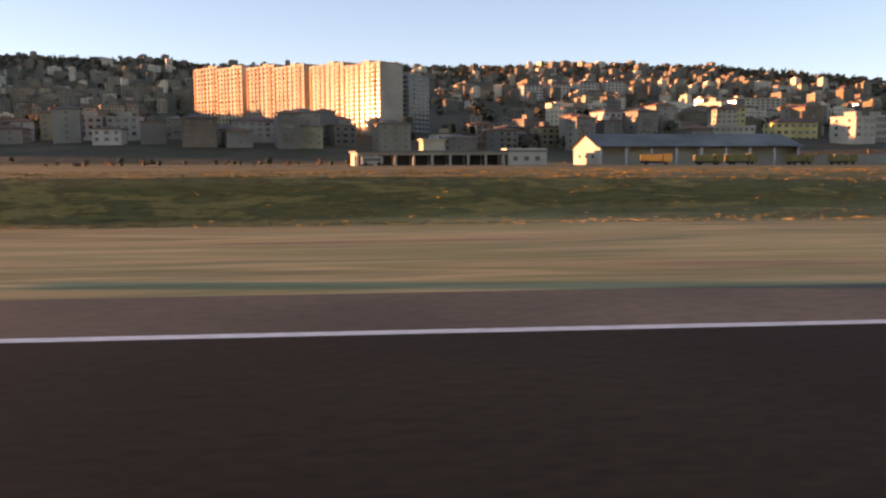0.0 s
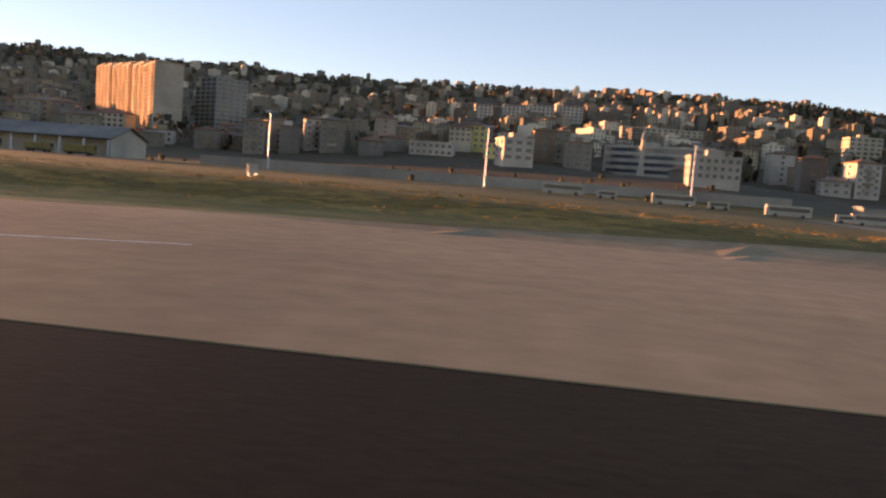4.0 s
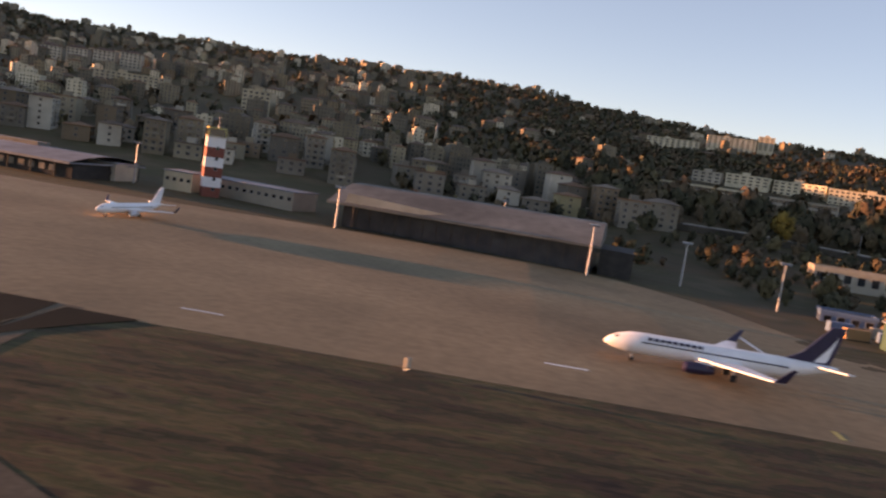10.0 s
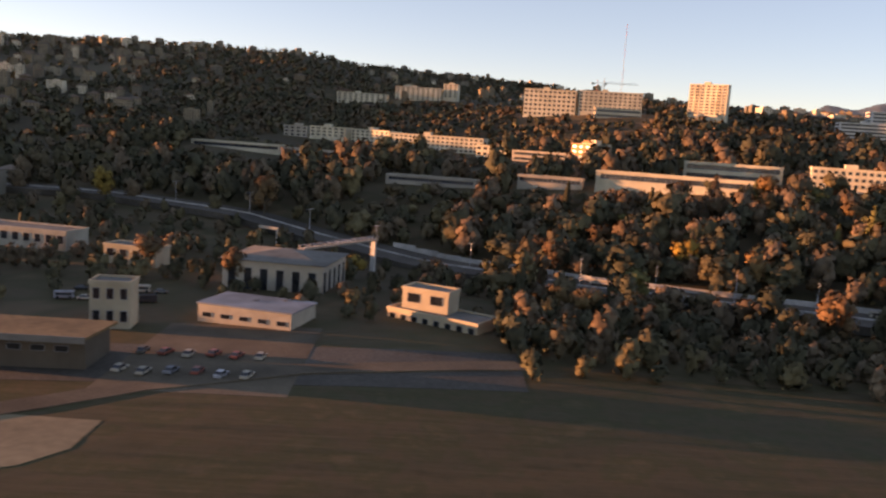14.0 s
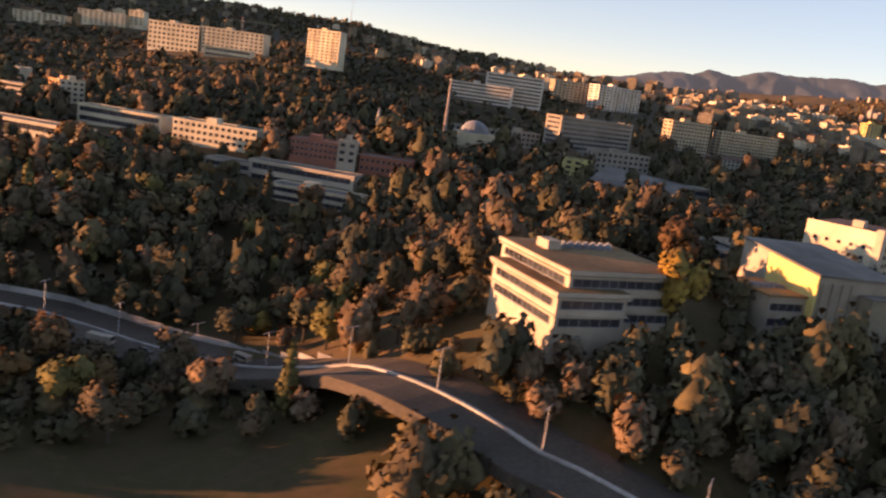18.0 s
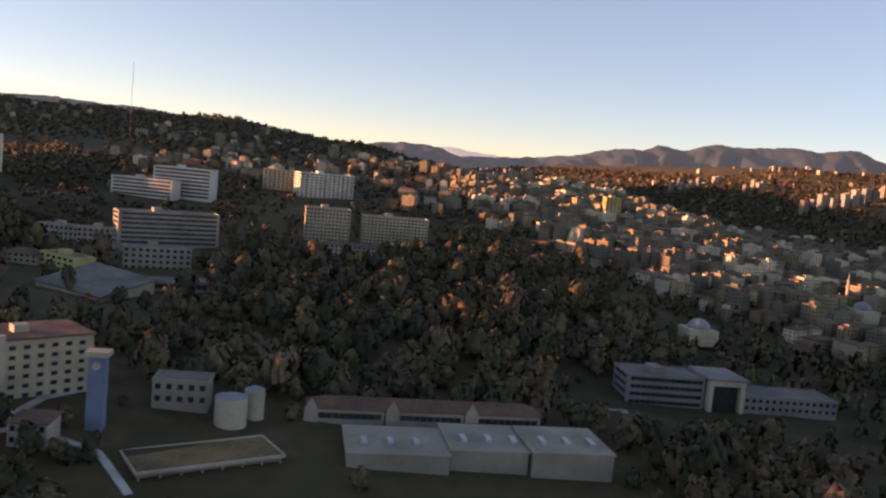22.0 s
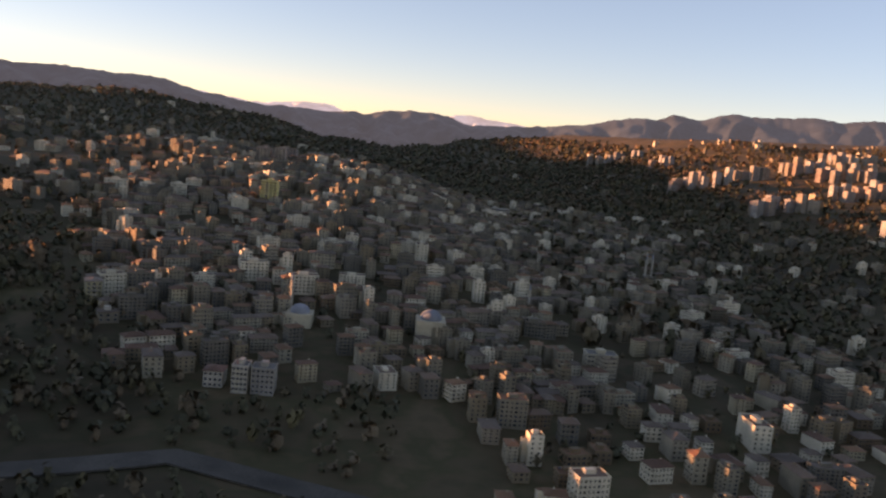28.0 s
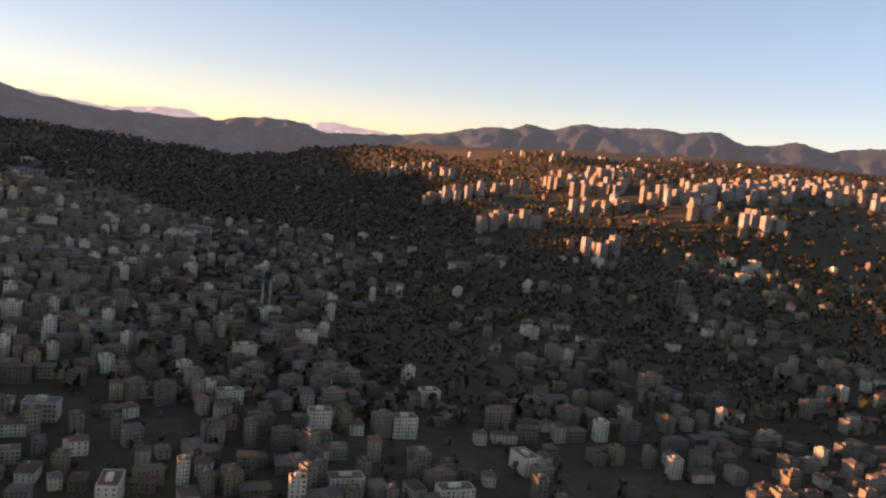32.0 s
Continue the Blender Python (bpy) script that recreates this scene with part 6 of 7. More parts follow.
box_house("annex", "cream two-storey airport office", 568, 289, -0.8, 11, 12, 6, -6, M_CREAM, 4)
box_house("low_office", "long low office with a white roof edge", 574, 300, -0.8, 47, 14, 5.4, -22, M_GREYWALL, 14)
control_tower()
terminal_two()
airliner(601, 196, 78, 0.62, "small white airliner parked nose-on by the terminal", False)
airliner(726.2, 127.0, -2, 0.872, "white airliner with a navy tail fin parked on the apron")


# ---- yard behind the apron ----
def roof_shed():
    ob = root("cargo_hangar", place(876, 171, -4, 1), "dark cargo hangar under a broad tilted roof", "hangar")
    part("wall", Solid().box(0, 39, 0, 14, -2, 7.2), M_BROWNWALL, ob, "dull brown panel wall")
    s = Solid()
    s.v = [(-1.5, -4, 8.0), (40.5, -4, 8.0), (40.5, 15, 7.2), (-1.5, 15, 7.2), (-1.5, -4, 8.6), (40.5, -4, 8.6), (40.5, 15, 7.8), (-1.5, 15, 7.8)]
    s.f, s.m = [(3, 2, 1, 0), (4, 5, 6, 7), (1, 2, 6, 5), (2, 3, 7, 6), (3, 0, 4, 7)], [0] * 5
    part("roof", s, M_ROOFBROWN, ob, "dark tilted roof")
    part("fascia", Solid().box(-1.5, 40.5, -4.3, -4.004, 7.3, 8.7), M_ROOFGREY, ob, "pale metal roof edge")
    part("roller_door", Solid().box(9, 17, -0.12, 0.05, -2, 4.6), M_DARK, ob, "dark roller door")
    for i in range(4):
        part("window", window_mesh(3, 1.4), None, ob, at=at(19 + i * 5, -0.03, 4.2))
    for i in range(3):
        part("window", window_mesh(1.6, 2.0), None, ob, at=at(1.6 + i * 2.4, -0.03, 1.2 + (i % 2) * 3))


def sports_depot():
    ob = root("assembly_hall", place(921, 262, -3.5, -8), "pale hall with tall windows and a low-pitched grey roof", "hall")
    w, d, h = 33, 30, 11
    part("wall", Solid().box(0, w, 0, d, -2, h), M_WHITE, ob)
    part("roof", Solid().hip(w, d, 0, 2.6, 1.0), M_ROOFGREY, ob, "low grey hip roof", at(w / 2, d / 2, h))
    for i in range(6):
        part("window", window_mesh(2.6, 7.2), None, ob, at=at(3.2 + i * 5.3, -0.03, 1.5))
    for i in range(5):
        part("window", window_mesh(2.6, 7.2), None, ob, at=at(w + 0.03, 3 + i * 6, 1.5, 90))
    box_house("annex", "low white annex before the hall", 926, 217, -3.8, 27, 16, 6.2, -15, M_WHITE, 5)


def sign_board(name, x, y, w, h, z, mat, label, turn=0, legs=True):
    g = land1(x, y)
    ob = root(name, place(x, y, g, turn), label, "sign")
    part("panel", Solid().box(-w / 2, w / 2, -0.12, 0.12, z, z + h), mat, ob)
    if legs:
        for k in (-1, 1):
            part("leg", Solid().box(k * w * 0.35 - 0.06, k * w * 0.35 + 0.06, -0.06, 0.06, -0.3, z), M_METAL, ob)
    return ob


roof_shed()
sports_depot()
green = box_house("handling_office", "dark green and grey handling office", 781, 186, -4, 16, 12, 6, -1, M_GREENWALL, 3)
part("sign_bar", Solid().box(2, 12, -0.2, -0.05, 4.4, 5.4), M_GREENWALL, green)
for i in range(6):
    part("letter_bar", Solid().box(3 + i * 1.4, 4 + i * 1.4, -0.26, -0.2, 4.6, 5.2), M_PAINT, green)
for x, y, w, h, m, lb in ((410, 31, 1.0, 1.1, M_SIGN, "yellow illuminated taxiway sign beside the shoulder"), (383, 86, 1.4, 0.9, M_SIGN, "wide yellow taxiway sign in the grass"), (345, 70, 1.0, 1.6, M_SIGN, "small yellow taxiway sign"), (349, 70, 1.0, 1.6, M_WHITE, "white back of a taxiway sign"), (360, 33, 1.2, 1.6, M_WHITE, "white back of a runway sign"), (364, 33, 0.8, 1.6, M_WHITE, "narrow white runway marker board"), (420, 190, 3, 1.3, M_SIGN, "yellow sign at the apron edge"), (-6, 33, 2.2, 2.0, M_WHITE, "white distance board beside the runway"), (129.8, 46.6, 0.8, 0.8, M_SIGN, "small yellow sign at the edge of the pad"), (187.7, 60.4, 0.8, 0.9, M_SIGN, "yellow sign beyond the pad"), (229, 109, 1.6, 1.2, M_WHITE, "white board on top of the grass bank"), (542.9, 49.7, 0.6, 0.85, M_SIGN, "sunlit yellow taxiway sign in the rough grass"), (682.8, 98.6, 0.8, 1.2, M_WHITE, "white marker board at the apron edge"), (467.6, 78.5, 0.6, 0.8, M_WHITE, "small white marker in the rough grass"), (90.6, 36.4, 1.6, 0.4, M_SIGN, "low sunlit yellow sign beside a drain cover")):
    sign_board("airfield_sign", x, y, w, h, 0.4, m, lb, 55)


def windsock(x, y):
    ob = root("windsock", place(x, y, land1(x, y)), "red and white windsock on a striped pole", "windsock")
    for i in range(5):
        part("pole_band", Solid().tube(0, 0, i * 1.2 - (0.3 if i == 0 else 0), (i + 1) * 1.2, 0.1, 0.1, 8), M_RED if i % 2 else M_WHITE, ob)
    for i in range(4):
        a, b = i * 0.9, (i + 1) * 0.9
        rings = [[(u * 0.8, 0.45 * (1 - u / 6) * math.cos(2 * math.pi * k / 10), 6 - u * 0.75 + 0.45 * (1 - u / 6) * math.sin(2 * math.pi * k / 10)) for k in range(10)] for u in (a, b)]
        part("sock_band", loft(rings), M_RED if i % 2 == 0 else M_WHITE, ob)
    ob.scale = (0.8, 0.8, 0.8)


windsock(507, 91.3)


# ---- vehicles ----
def vehicle(kind, x, y, turn, paint, label, z=None):
    dims = {"car": (4.3, 1.75, 1.45), "van": (5.4, 2.0, 2.3), "bus": (11.5, 2.5, 3.1), "truck": (8.0, 2.5, 3.2), "loader": (7.0, 2.6, 3.0)}[kind]
    l, w, h = dims
    ob = root(kind if kind != "loader" else "wheel_loader", place(x, y, land1(x, y) + 0.05 if z is None else z, turn), label, kind)
    r = 0.33 if kind == "car" else 0.48
    body = Solid()
    if kind == "car":
        body.box(-l / 2, l / 2, -w / 2, w / 2, 0.25, 0.8)
        cab = Solid()
        cab.v = [(-1.6, -w / 2 + .05, .8), (1.3, -w / 2 + .05, .8), (1.3, w / 2 - .05, .8), (-1.6, w / 2 - .05, .8), (-1.2, -w / 2 + .2, h), (.6, -w / 2 + .2, h), (.6, w / 2 - .2, h), (-1.2, w / 2 - .2, h)]
        cab.f, cab.m = [(0, 1, 5, 4), (1, 2, 6, 5), (2, 3, 7, 6), (3, 0, 4, 7), (4, 5, 6, 7)], [1, 1, 1, 1, 0]
        part("cabin", cab.mesh("cabin", [paint, M_GLASS]), None, ob)
    elif kind in ("van", "bus"):
        body.box(-l / 2, l / 2, -w / 2, w / 2, 0.35, h)
        for sy in (-1, 1):
            part("side_glass", Solid().box(-l / 2 + 0.5, l / 2 - 0.5, sy * w / 2 - 0.03, sy * w / 2 + 0.03, h * 0.5, h * 0.82), M_GLASS, ob, "dark side windows")
        part("windscreen", Solid().box(l / 2 - 0.02, l / 2 + 0.04, -w / 2 + 0.15, w / 2 - 0.15, h * 0.45, h * 0.85), M_GLASS, ob)
    else:
        body.box(-l / 2, l * 0.2, -w / 2, w / 2, 0.9, h * 0.85)
        part("cab", Solid().box(l * 0.23, l / 2, -w / 2, w / 2, 0.6, h * 0.9), paint, ob)
        part("windscreen", Solid().box(l / 2, l / 2 + 0.05, -w / 2 + 0.2, w / 2 - 0.2, h * 0.5, h * 0.85), M_GLASS, ob)
        part("chassis", Solid().box(-l / 2, l / 2, -0.5, 0.5, 0.5, 0.9), M_DARK, ob)
    part("body", body, paint, ob)
    for px in (-l * 0.31, l * 0.31):
        for sy in (-1, 1):
            wheel = Solid()
            n = 10
            ring = [[(px + r * math.cos(2 * math.pi * i / n), sy * (w / 2 - 0.05) + o, r + r * math.sin(2 * math.pi * i / n)) for i in range(n)] for o in (-0.12, 0.12)]
            part("wheel", loft(ring), M_RUBBER, ob)
    return ob


M_CARS = [M_WHITE, M_METAL, M_DARK, M_WHITE, M_ROOFWHITE, M_DULL, M_ROOFGREY, M_RED]
for i, x in enumerate((90, 104, 113, 129, 141)):
    vehicle("loader" if i % 2 else "truck", x, 208, 8 * (i - 2), M_AMBER, "amber airport maintenance vehicle parked by the hangar")
vehicle("van", 16, 206, 4, M_WHITE, "white van parked by the fire station")
for i, x in enumerate((270, 282, 300, 312, 330, 345, 352)):
    vehicle("bus" if i % 2 == 0 else "van", x, 234, 0, M_WHITE, "white apron bus parked by the perimeter wall")
rnd = random.Random(77)
for i in range(14):
    vehicle("car" if i % 3 else "van", 785 + i * 5.2 + rnd.uniform(-1, 1), 176 + rnd.uniform(-3, 3), rnd.choice((0, 90, 80)), rnd.choice(M_CARS), "small vehicle parked before the ground handling sheds")
for i in range(12):
    vehicle("car", 922 + (i % 6) * 5.5, 172 + (i // 6) * 14 + rnd.uniform(-1, 1), 80 + rnd.uniform(-8, 8), rnd.choice(M_CARS), "car parked in the yard before the hall")
for i in range(10):
    vehicle("car" if i % 2 else "van", 882 + (i % 5) * 6, 236 + (i // 5) * 12, 15, rnd.choice(M_CARS), "car parked behind the sheds")
for k in (30, 33, 38, 42, 47, 52, 55, 57, 60, 62, 64, 66):
    x, y = ROAD_PTS[k]
    nxt = ROAD_PTS[k + 1]
    a = math.degrees(math.atan2(nxt[1] - y, nxt[0] - x))
    o = rnd.choice((-8, -5, 5, 8))
    x, y = x - math.sin(radians(a)) * o, y + math.cos(radians(a)) * o
    kind = rnd.choice(("car", "bus", "car", "van", "truck"))
    vehicle(kind, x, y, a if o < 0 else a + 180, M_WHITE if kind != "car" else rnd.choice(M_CARS), "pale vehicle on the dual carriageway", ROAD_Z[k] + 0.03)


def street_lamp(x, y, z, a):
    ob = root("street_lamp", place(x, y, z, a), "tall grey double-armed street lamp on the median", "street lamp", "street lamps")
    part("pole", Solid().tube(0, 0, -0.3, 10, 0.14, 0.08, 8), M_METAL, ob)
    for k in (-1, 1):
        part("arm", Solid().box(-0.05, 0.05, 0 if k > 0 else -2, 2 if k > 0 else 0, 9.8, 9.95), M_METAL, ob)
        part("lamp_head", Solid().box(-0.15, 0.15, k * 2 - 0.4, k * 2 + 0.4, 9.7, 9.85), M_ROOFWHITE, ob)


for k in range(12, len(ROAD_PTS) - 12, 4):
    x, y = ROAD_PTS[k]
    nxt = ROAD_PTS[k + 1]
    street_lamp(x, y, ROAD_Z[k] + 0.4, math.degrees(math.atan2(nxt[1] - y, nxt[0] - x)))
fence = root("fence", place(0, 0, 0), "pale ribbed noise fence along the road", "fence")
for k in range(24, len(ROAD_LEFT) - 34):
    (x, y), (x2, y2) = ROAD_LEFT[k], ROAD_LEFT[k + 1]
    w, a = span((x, y), (x2, y2))
    s = Solid()
    for i in range(8):
        s.box(i * w / 8, i * w / 8 + w / 8 * 0.55, -0.1, 0.1, -1.0, 2.0)
    s.box(0, w, -0.03, 0.03, -1, 1.9)
    tagged(part("fence_panel", s, M_KERB, fence, at=pose(x * K, y * K, ROAD_Z[k] * K, 0, 0, a)), kind="stuff")


def gantry():
    ob = root("road_gantry", place(912.8, 357.5, land1(917, 355), -34), "white steel gantry frame beside the dual carriageway", "gantry")
    for x in (0, 10):
        part("post", Solid().box(x, x + 0.6, 0, 0.6, -2, 6.2), M_WHITE, ob)
    part("beam", Solid().box(-0.3, 10.9, -0.1, 0.7, 6.2, 7.4), M_WHITE, ob)


def footbridge():
    w, a = span((945, 286.5), (964, 318))
    ob = root("footbridge", place(945, 286.5, 8.6, a), "pale concrete footbridge with railings over the road", "footbridge")
    part("deck", Solid().box(-4, w + 4, -1.3, 1.3, 0, 0.6), M_GREYWALL, ob)
    for y in (-1.3, 1.15):
        part("rail", Solid().box(-4, w + 4, y, y + 0.15, 1.5, 1.65), M_METAL, ob)
        for i in range(9):
            part("rail_post", Solid().box(-3.8 + i * 5.4, -3.65 + i * 5.4, y, y + 0.15, 0.6, 1.5), M_METAL, ob)
    for x in (-3, w + 2):
        part("pier", Solid().box(x, x + 1.0, -1, 1, -14, 0), M_KERB, ob)
    t = Solid()
    t.v = [(-4, -1.2, 0.1), (-4, 1.2, 0.1), (-20, 1.2, -9), (-20, -1.2, -9), (-4, -1.2, 0.6), (-4, 1.2, 0.6), (-20, 1.2, -8.4), (-20, -1.2, -8.4)]
    t.f, t.m = [(3, 2, 1, 0), (4, 5, 6, 7), (0, 1, 5, 4), (1, 2, 6, 5), (2, 3, 7, 6), (3, 0, 4, 7)], [0] * 6
    part("stair", t, M_GREYWALL, ob, "sloping stair flight")


gantry()
footbridge()


# ---- campus ----
def faculty():
    ob = root("faculty_building", place(1340, 187, 31, 17), "white stepped faculty building with a flat brown roof", "campus building")
    for i, (x0, x1, y0, y1, h) in enumerate(((0, 34, 0, 36, 13.5), (-5, 15, -4, 30, 9.0))):
        part("wall", Solid().box(x0, x1, y0, y1, -8, h), M_WHITE, ob)
        part("roof", Solid().box(x0 - 0.9, x1 + 0.9, y0 - 0.9, y1 + 0.9, h, h + 1.0), M_WHITE, ob, "overhanging white roof edge")
        part("roof_deck", Solid().box(x0 - 0.4, x1 + 0.4, y0 - 0.4, y1 + 0.4, h + 1.0, h + 1.1), M_ROOFBROWN, ob, "flat brown roof")
        for k in range(3 - i):
            part("window_band", band_mesh(x1 - x0 - 2, 1.9), None, ob, at=at(x0 + 1, y0 - 0.03, 1.6 + k * 4.4))
            part("window_band", band_mesh(y1 - y0 - 4, 1.9), None, ob, at=at(x0 - 0.03, y1 - 2, 1.6 + k * 4.4, -90))
            part("balcony_slab", Solid().box(x0 - 0.7, x1 + 0.7, y0 - 0.7, y1 + 0.7, 4.0 + k * 4.4, 4.35 + k * 4.4), M_WHITE, ob, "projecting white floor slab")
    for i in range(7):
        t = Solid()
        t.v = [(0, 0, 0), (1.8, 0, 0), (1.8, 5, 0), (0, 5, 0), (1.4, 0, 1.5), (1.4, 5, 1.5)]
        t.f, t.m = [(0, 1, 4), (3, 5, 2), (1, 2, 5, 4), (0, 4, 5, 3)], [0] * 4
        part("rooflight", t, M_ROOFWHITE, ob, at=at(12 + i * 2.5, 25, 14.6, -20))
    part("roof_house", Solid().box(6, 10, 22, 28, 14.6, 17), M_WHITE, ob)


def auditorium():
    ob = root("auditorium", place(1411, 199, 34, 13), "large windowless auditorium with a grey sloping roof", "auditorium")
    w, d = 29, 31
    s = Solid()
    s.v = [(0, 0, -8), (w, 0, -8), (w, d, -8), (0, d, -8), (0, 0, 15), (w, 0, 14), (w, d, 18), (0, d, 18.5)]
    s.f, s.m = [(0, 1, 5, 4), (1, 2, 6, 5), (2, 3, 7, 6), (3, 0, 4, 7)], [0] * 4
    part("wall", s, M_DULL, ob)
    r = Solid()
    r.v = [(-0.4, -0.5, 15.05), (w + 0.4, -0.5, 14.05), (w + 0.4, d + 0.4, 18.05), (-0.4, d + 0.4, 18.55), (-0.4, -0.5, 15.7), (w + 0.4, -0.5, 14.7), (w + 0.4, d + 0.4, 18.7), (-0.4, d + 0.4, 19.2)]
    r.f, r.m = [(3, 2, 1, 0), (4, 5, 6, 7), (0, 1, 5, 4), (1, 2, 6, 5), (2, 3, 7, 6), (3, 0, 4, 7)], [0] * 6
    part("roof", r, M_ROOFGREY, ob, "sloping grey sheet roof")
    # ochre sheet on the left face paints in the low sun on it
    e = Solid()
    e.v = [(-0.5, -0.5, -8), (-0.03, -0.5, -8), (-0.03, d * 0.62, -8), (-0.5, d * 0.62, -8), (-0.5, -0.5, 15.0), (-0.03, -0.5, 15.0), (-0.03, d * 0.62, 17.2), (-0.5, d * 0.62, 17.2)]
    e.f, e.m = [(3, 2, 1, 0), (4, 5, 6, 7), (0, 1, 5, 4), (1, 2, 6, 5), (2, 3, 7, 6), (3, 0, 4, 7)], [0] * 6
    part("end_wall", e, M_OCHRE, ob, "end wall painted yellow as if sunlit")
    for i in range(4):
        part("fin_wall", Solid().box(1.5 + i * 3.4, 2.0 + i * 3.4, -0.5, -0.02, -7, 13.4), M_DULL, ob)
    part("stage_wing", Solid().box(15, 35, -5, -0.55, -8, 10.4), M_BROWNCREAM, ob, "lower rear wing")
    part("wing_roof", Solid().box(14.6, 35.4, -5.4, -0.55, 10.4, 10.9), M_ROOFGREY, ob, "flat grey wing roof")
    part("wing_door", Solid().box(23, 25, -5.1, -4.98, -2, 7), M_DARK, ob, "tall dark stage door")
    part("side_wing", Solid().box(w + 0.05, w + 10, 2, 24, -8, 11), M_DULL, ob)
    part("foyer", Solid().box(-13, -0.55, 2, 21, -8, 8.4), M_DULL, ob)
    part("foyer_roof", Solid().box(-13.5, -0.55, 1.5, 21.5, 8.4, 9.0), M_ROOFBROWN, ob, "flat brown foyer roof")
    for k in range(2):
        part("window_band", band_mesh(11, 1.9), None, ob, at=at(-12.5, 1.97, 0.5 + k * 4.2))
    for i in range(6):
        part("rooflight", Solid().box(-11.6 + i * 1.8, -10.8 + i * 1.8, 9, 13, 9.0, 9.9), M_ROOFWHITE, ob)


def yellow_block():
    ob = root("faculty_tower", place(1477, 274, 32, 40), "cream seven-storey campus block with a brown roof", "campus building")
    w, d, h = 34, 24, 21
    part("wall", Solid().box(0, w, 0, d, -6, h), M_CREAM, ob)
    # sunward end gets the brighter cream: its sunlight is painted on
    part("side_wall", Solid().box(-0.5, -0.02, -1, d + 1, -6, h + 1.5), M_SUNCREAM, ob, "end wall painted a lighter cream as if sunlit")
    part("roof", Solid().box(-0.3, w + 0.6, -0.6, d + 0.6, h, h + 0.8), M_ROOFRED, ob, "brown flat roof")
    part("stair_tower", Solid().box(-0.6, 4, -2.5, 0, -6, h + 2.5), M_WHITE, ob, "white stair tower")
    part("roof_house", Solid().box(10, 15, 8, 12, h + 0.8, h + 3.5), M_WHITE, ob)
    for k in range(6):
        for i in range(6):
            part("window", window_mesh(2.2, 1.6), None, ob, at=at(7 + i * 4.6, -0.03, 1.2 + k * 3.3))
    for k in range(3):
        for i in range(5):
            part("window", window_mesh(1.5, 1.5), None, ob, at=at(-0.53, 21 - i * 4.4, 7.5 + k * 4, -90))


def sports_hall():
    ob = root("sports_hall", place(1425, 462, 36, -30), "sports hall under a broad sloping grey roof", "sports hall")
    s = Solid()
    s.v = [(0, 0, -4), (46, 0, -4), (46, 40, -4), (0, 40, -4), (0, 0, 6), (46, 0, 3), (46, 40, 9), (0, 40, 13)]
    s.f, s.m = [(0, 1, 5, 4), (1, 2, 6, 5), (2, 3, 7, 6), (3, 0, 4, 7)], [0] * 4
    part("wall", s, M_CREAM, ob)
    r = Solid()
    r.v = [(-1, -1, 6.1), (47, -1, 3.1), (47, 41, 9.1), (-1, 41, 13.1), (-1, -1, 6.7), (47, -1, 3.7), (47, 41, 9.7), (-1, 41, 13.7)]
    r.f, r.m = [(3, 2, 1, 0), (4, 5, 6, 7), (0, 1, 5, 4), (1, 2, 6, 5), (2, 3, 7, 6), (3, 0, 4, 7)], [0] * 6
    part("roof", r, M_ROOFGREY, ob, "sloping grey sheet roof")


def clock_tower():
    ob = root("clock_tower", place(1514, 263, 33), "slim blue clock tower with a white cap", "clock tower")
    part("shaft", Solid().box(-2.6, 2.6, -2.2, 2.2, -4, 21), M_BLUEWALL, ob)
    part("cap", Solid().box(-3.6, 3.6, -3, 3, 21, 22.6), M_WHITE, ob)
    part("dial", Solid().tube(0, 0, 0, 0.2, 1.3, 1.3, 16), M_WHITE, ob, "round white dial", pose(0, -2.2 * K, 18 * K, 90))


def storage_tank(x, y, z, r, h):
    ob = root("storage_tank", place(x, y, z), "squat white storage tank", "tank", "storage tanks")
    part("shell", Solid().tube(0, 0, -4, h, r, r, 20), M_WHITE, ob)
    part("lid", Solid().tube(0, 0, h, h + 1.2, r + 0.1, 0.6, 20), M_ROOFWHITE, ob)


def minaret(x, y, z, h, label="slender white minaret with a pointed cap"):
    ob = root("minaret", place(x, y, z), label, "minaret")
    part("base", Solid().box(-1.6, 1.6, -1.6, 1.6, -4, h * 0.16), M_WHITE, ob)
    part("shaft", Solid().tube(0, 0, h * 0.16, h * 0.78, 1.1, 0.95, 12), M_WHITE, ob)
    part("balcony", Solid().tube(0, 0, h * 0.6, h * 0.63, 1.7, 1.9, 12), M_WHITE, ob)
    part("spire", Solid().tube(0, 0, h * 0.78, h, 1.1, 0.05, 12), M_ROOFWHITE, ob, "pale pointed cap")


def mosque(x, y, z, r):
    ob = root("mosque", place(x, y, z), "small mosque with a pale dome", "mosque")
    part("hall", Solid().box(-r * 1.3, r * 1.3, -r * 1.3, r * 1.3, -4, r * 0.8), M_CREAM, ob)
    rings = [[(r * math.cos(e) * math.cos(2 * math.pi * i / 18), r * math.cos(e) * math.sin(2 * math.pi * i / 18), r * 0.8 + r * 0.85 * math.sin(e)) for i in range(18)] for e in (0, 0.25, 0.5, 0.8, 1.1, 1.4, 1.55)]
    part("dome", loft(rings), M_ROOFWHITE, ob, "pale round dome")


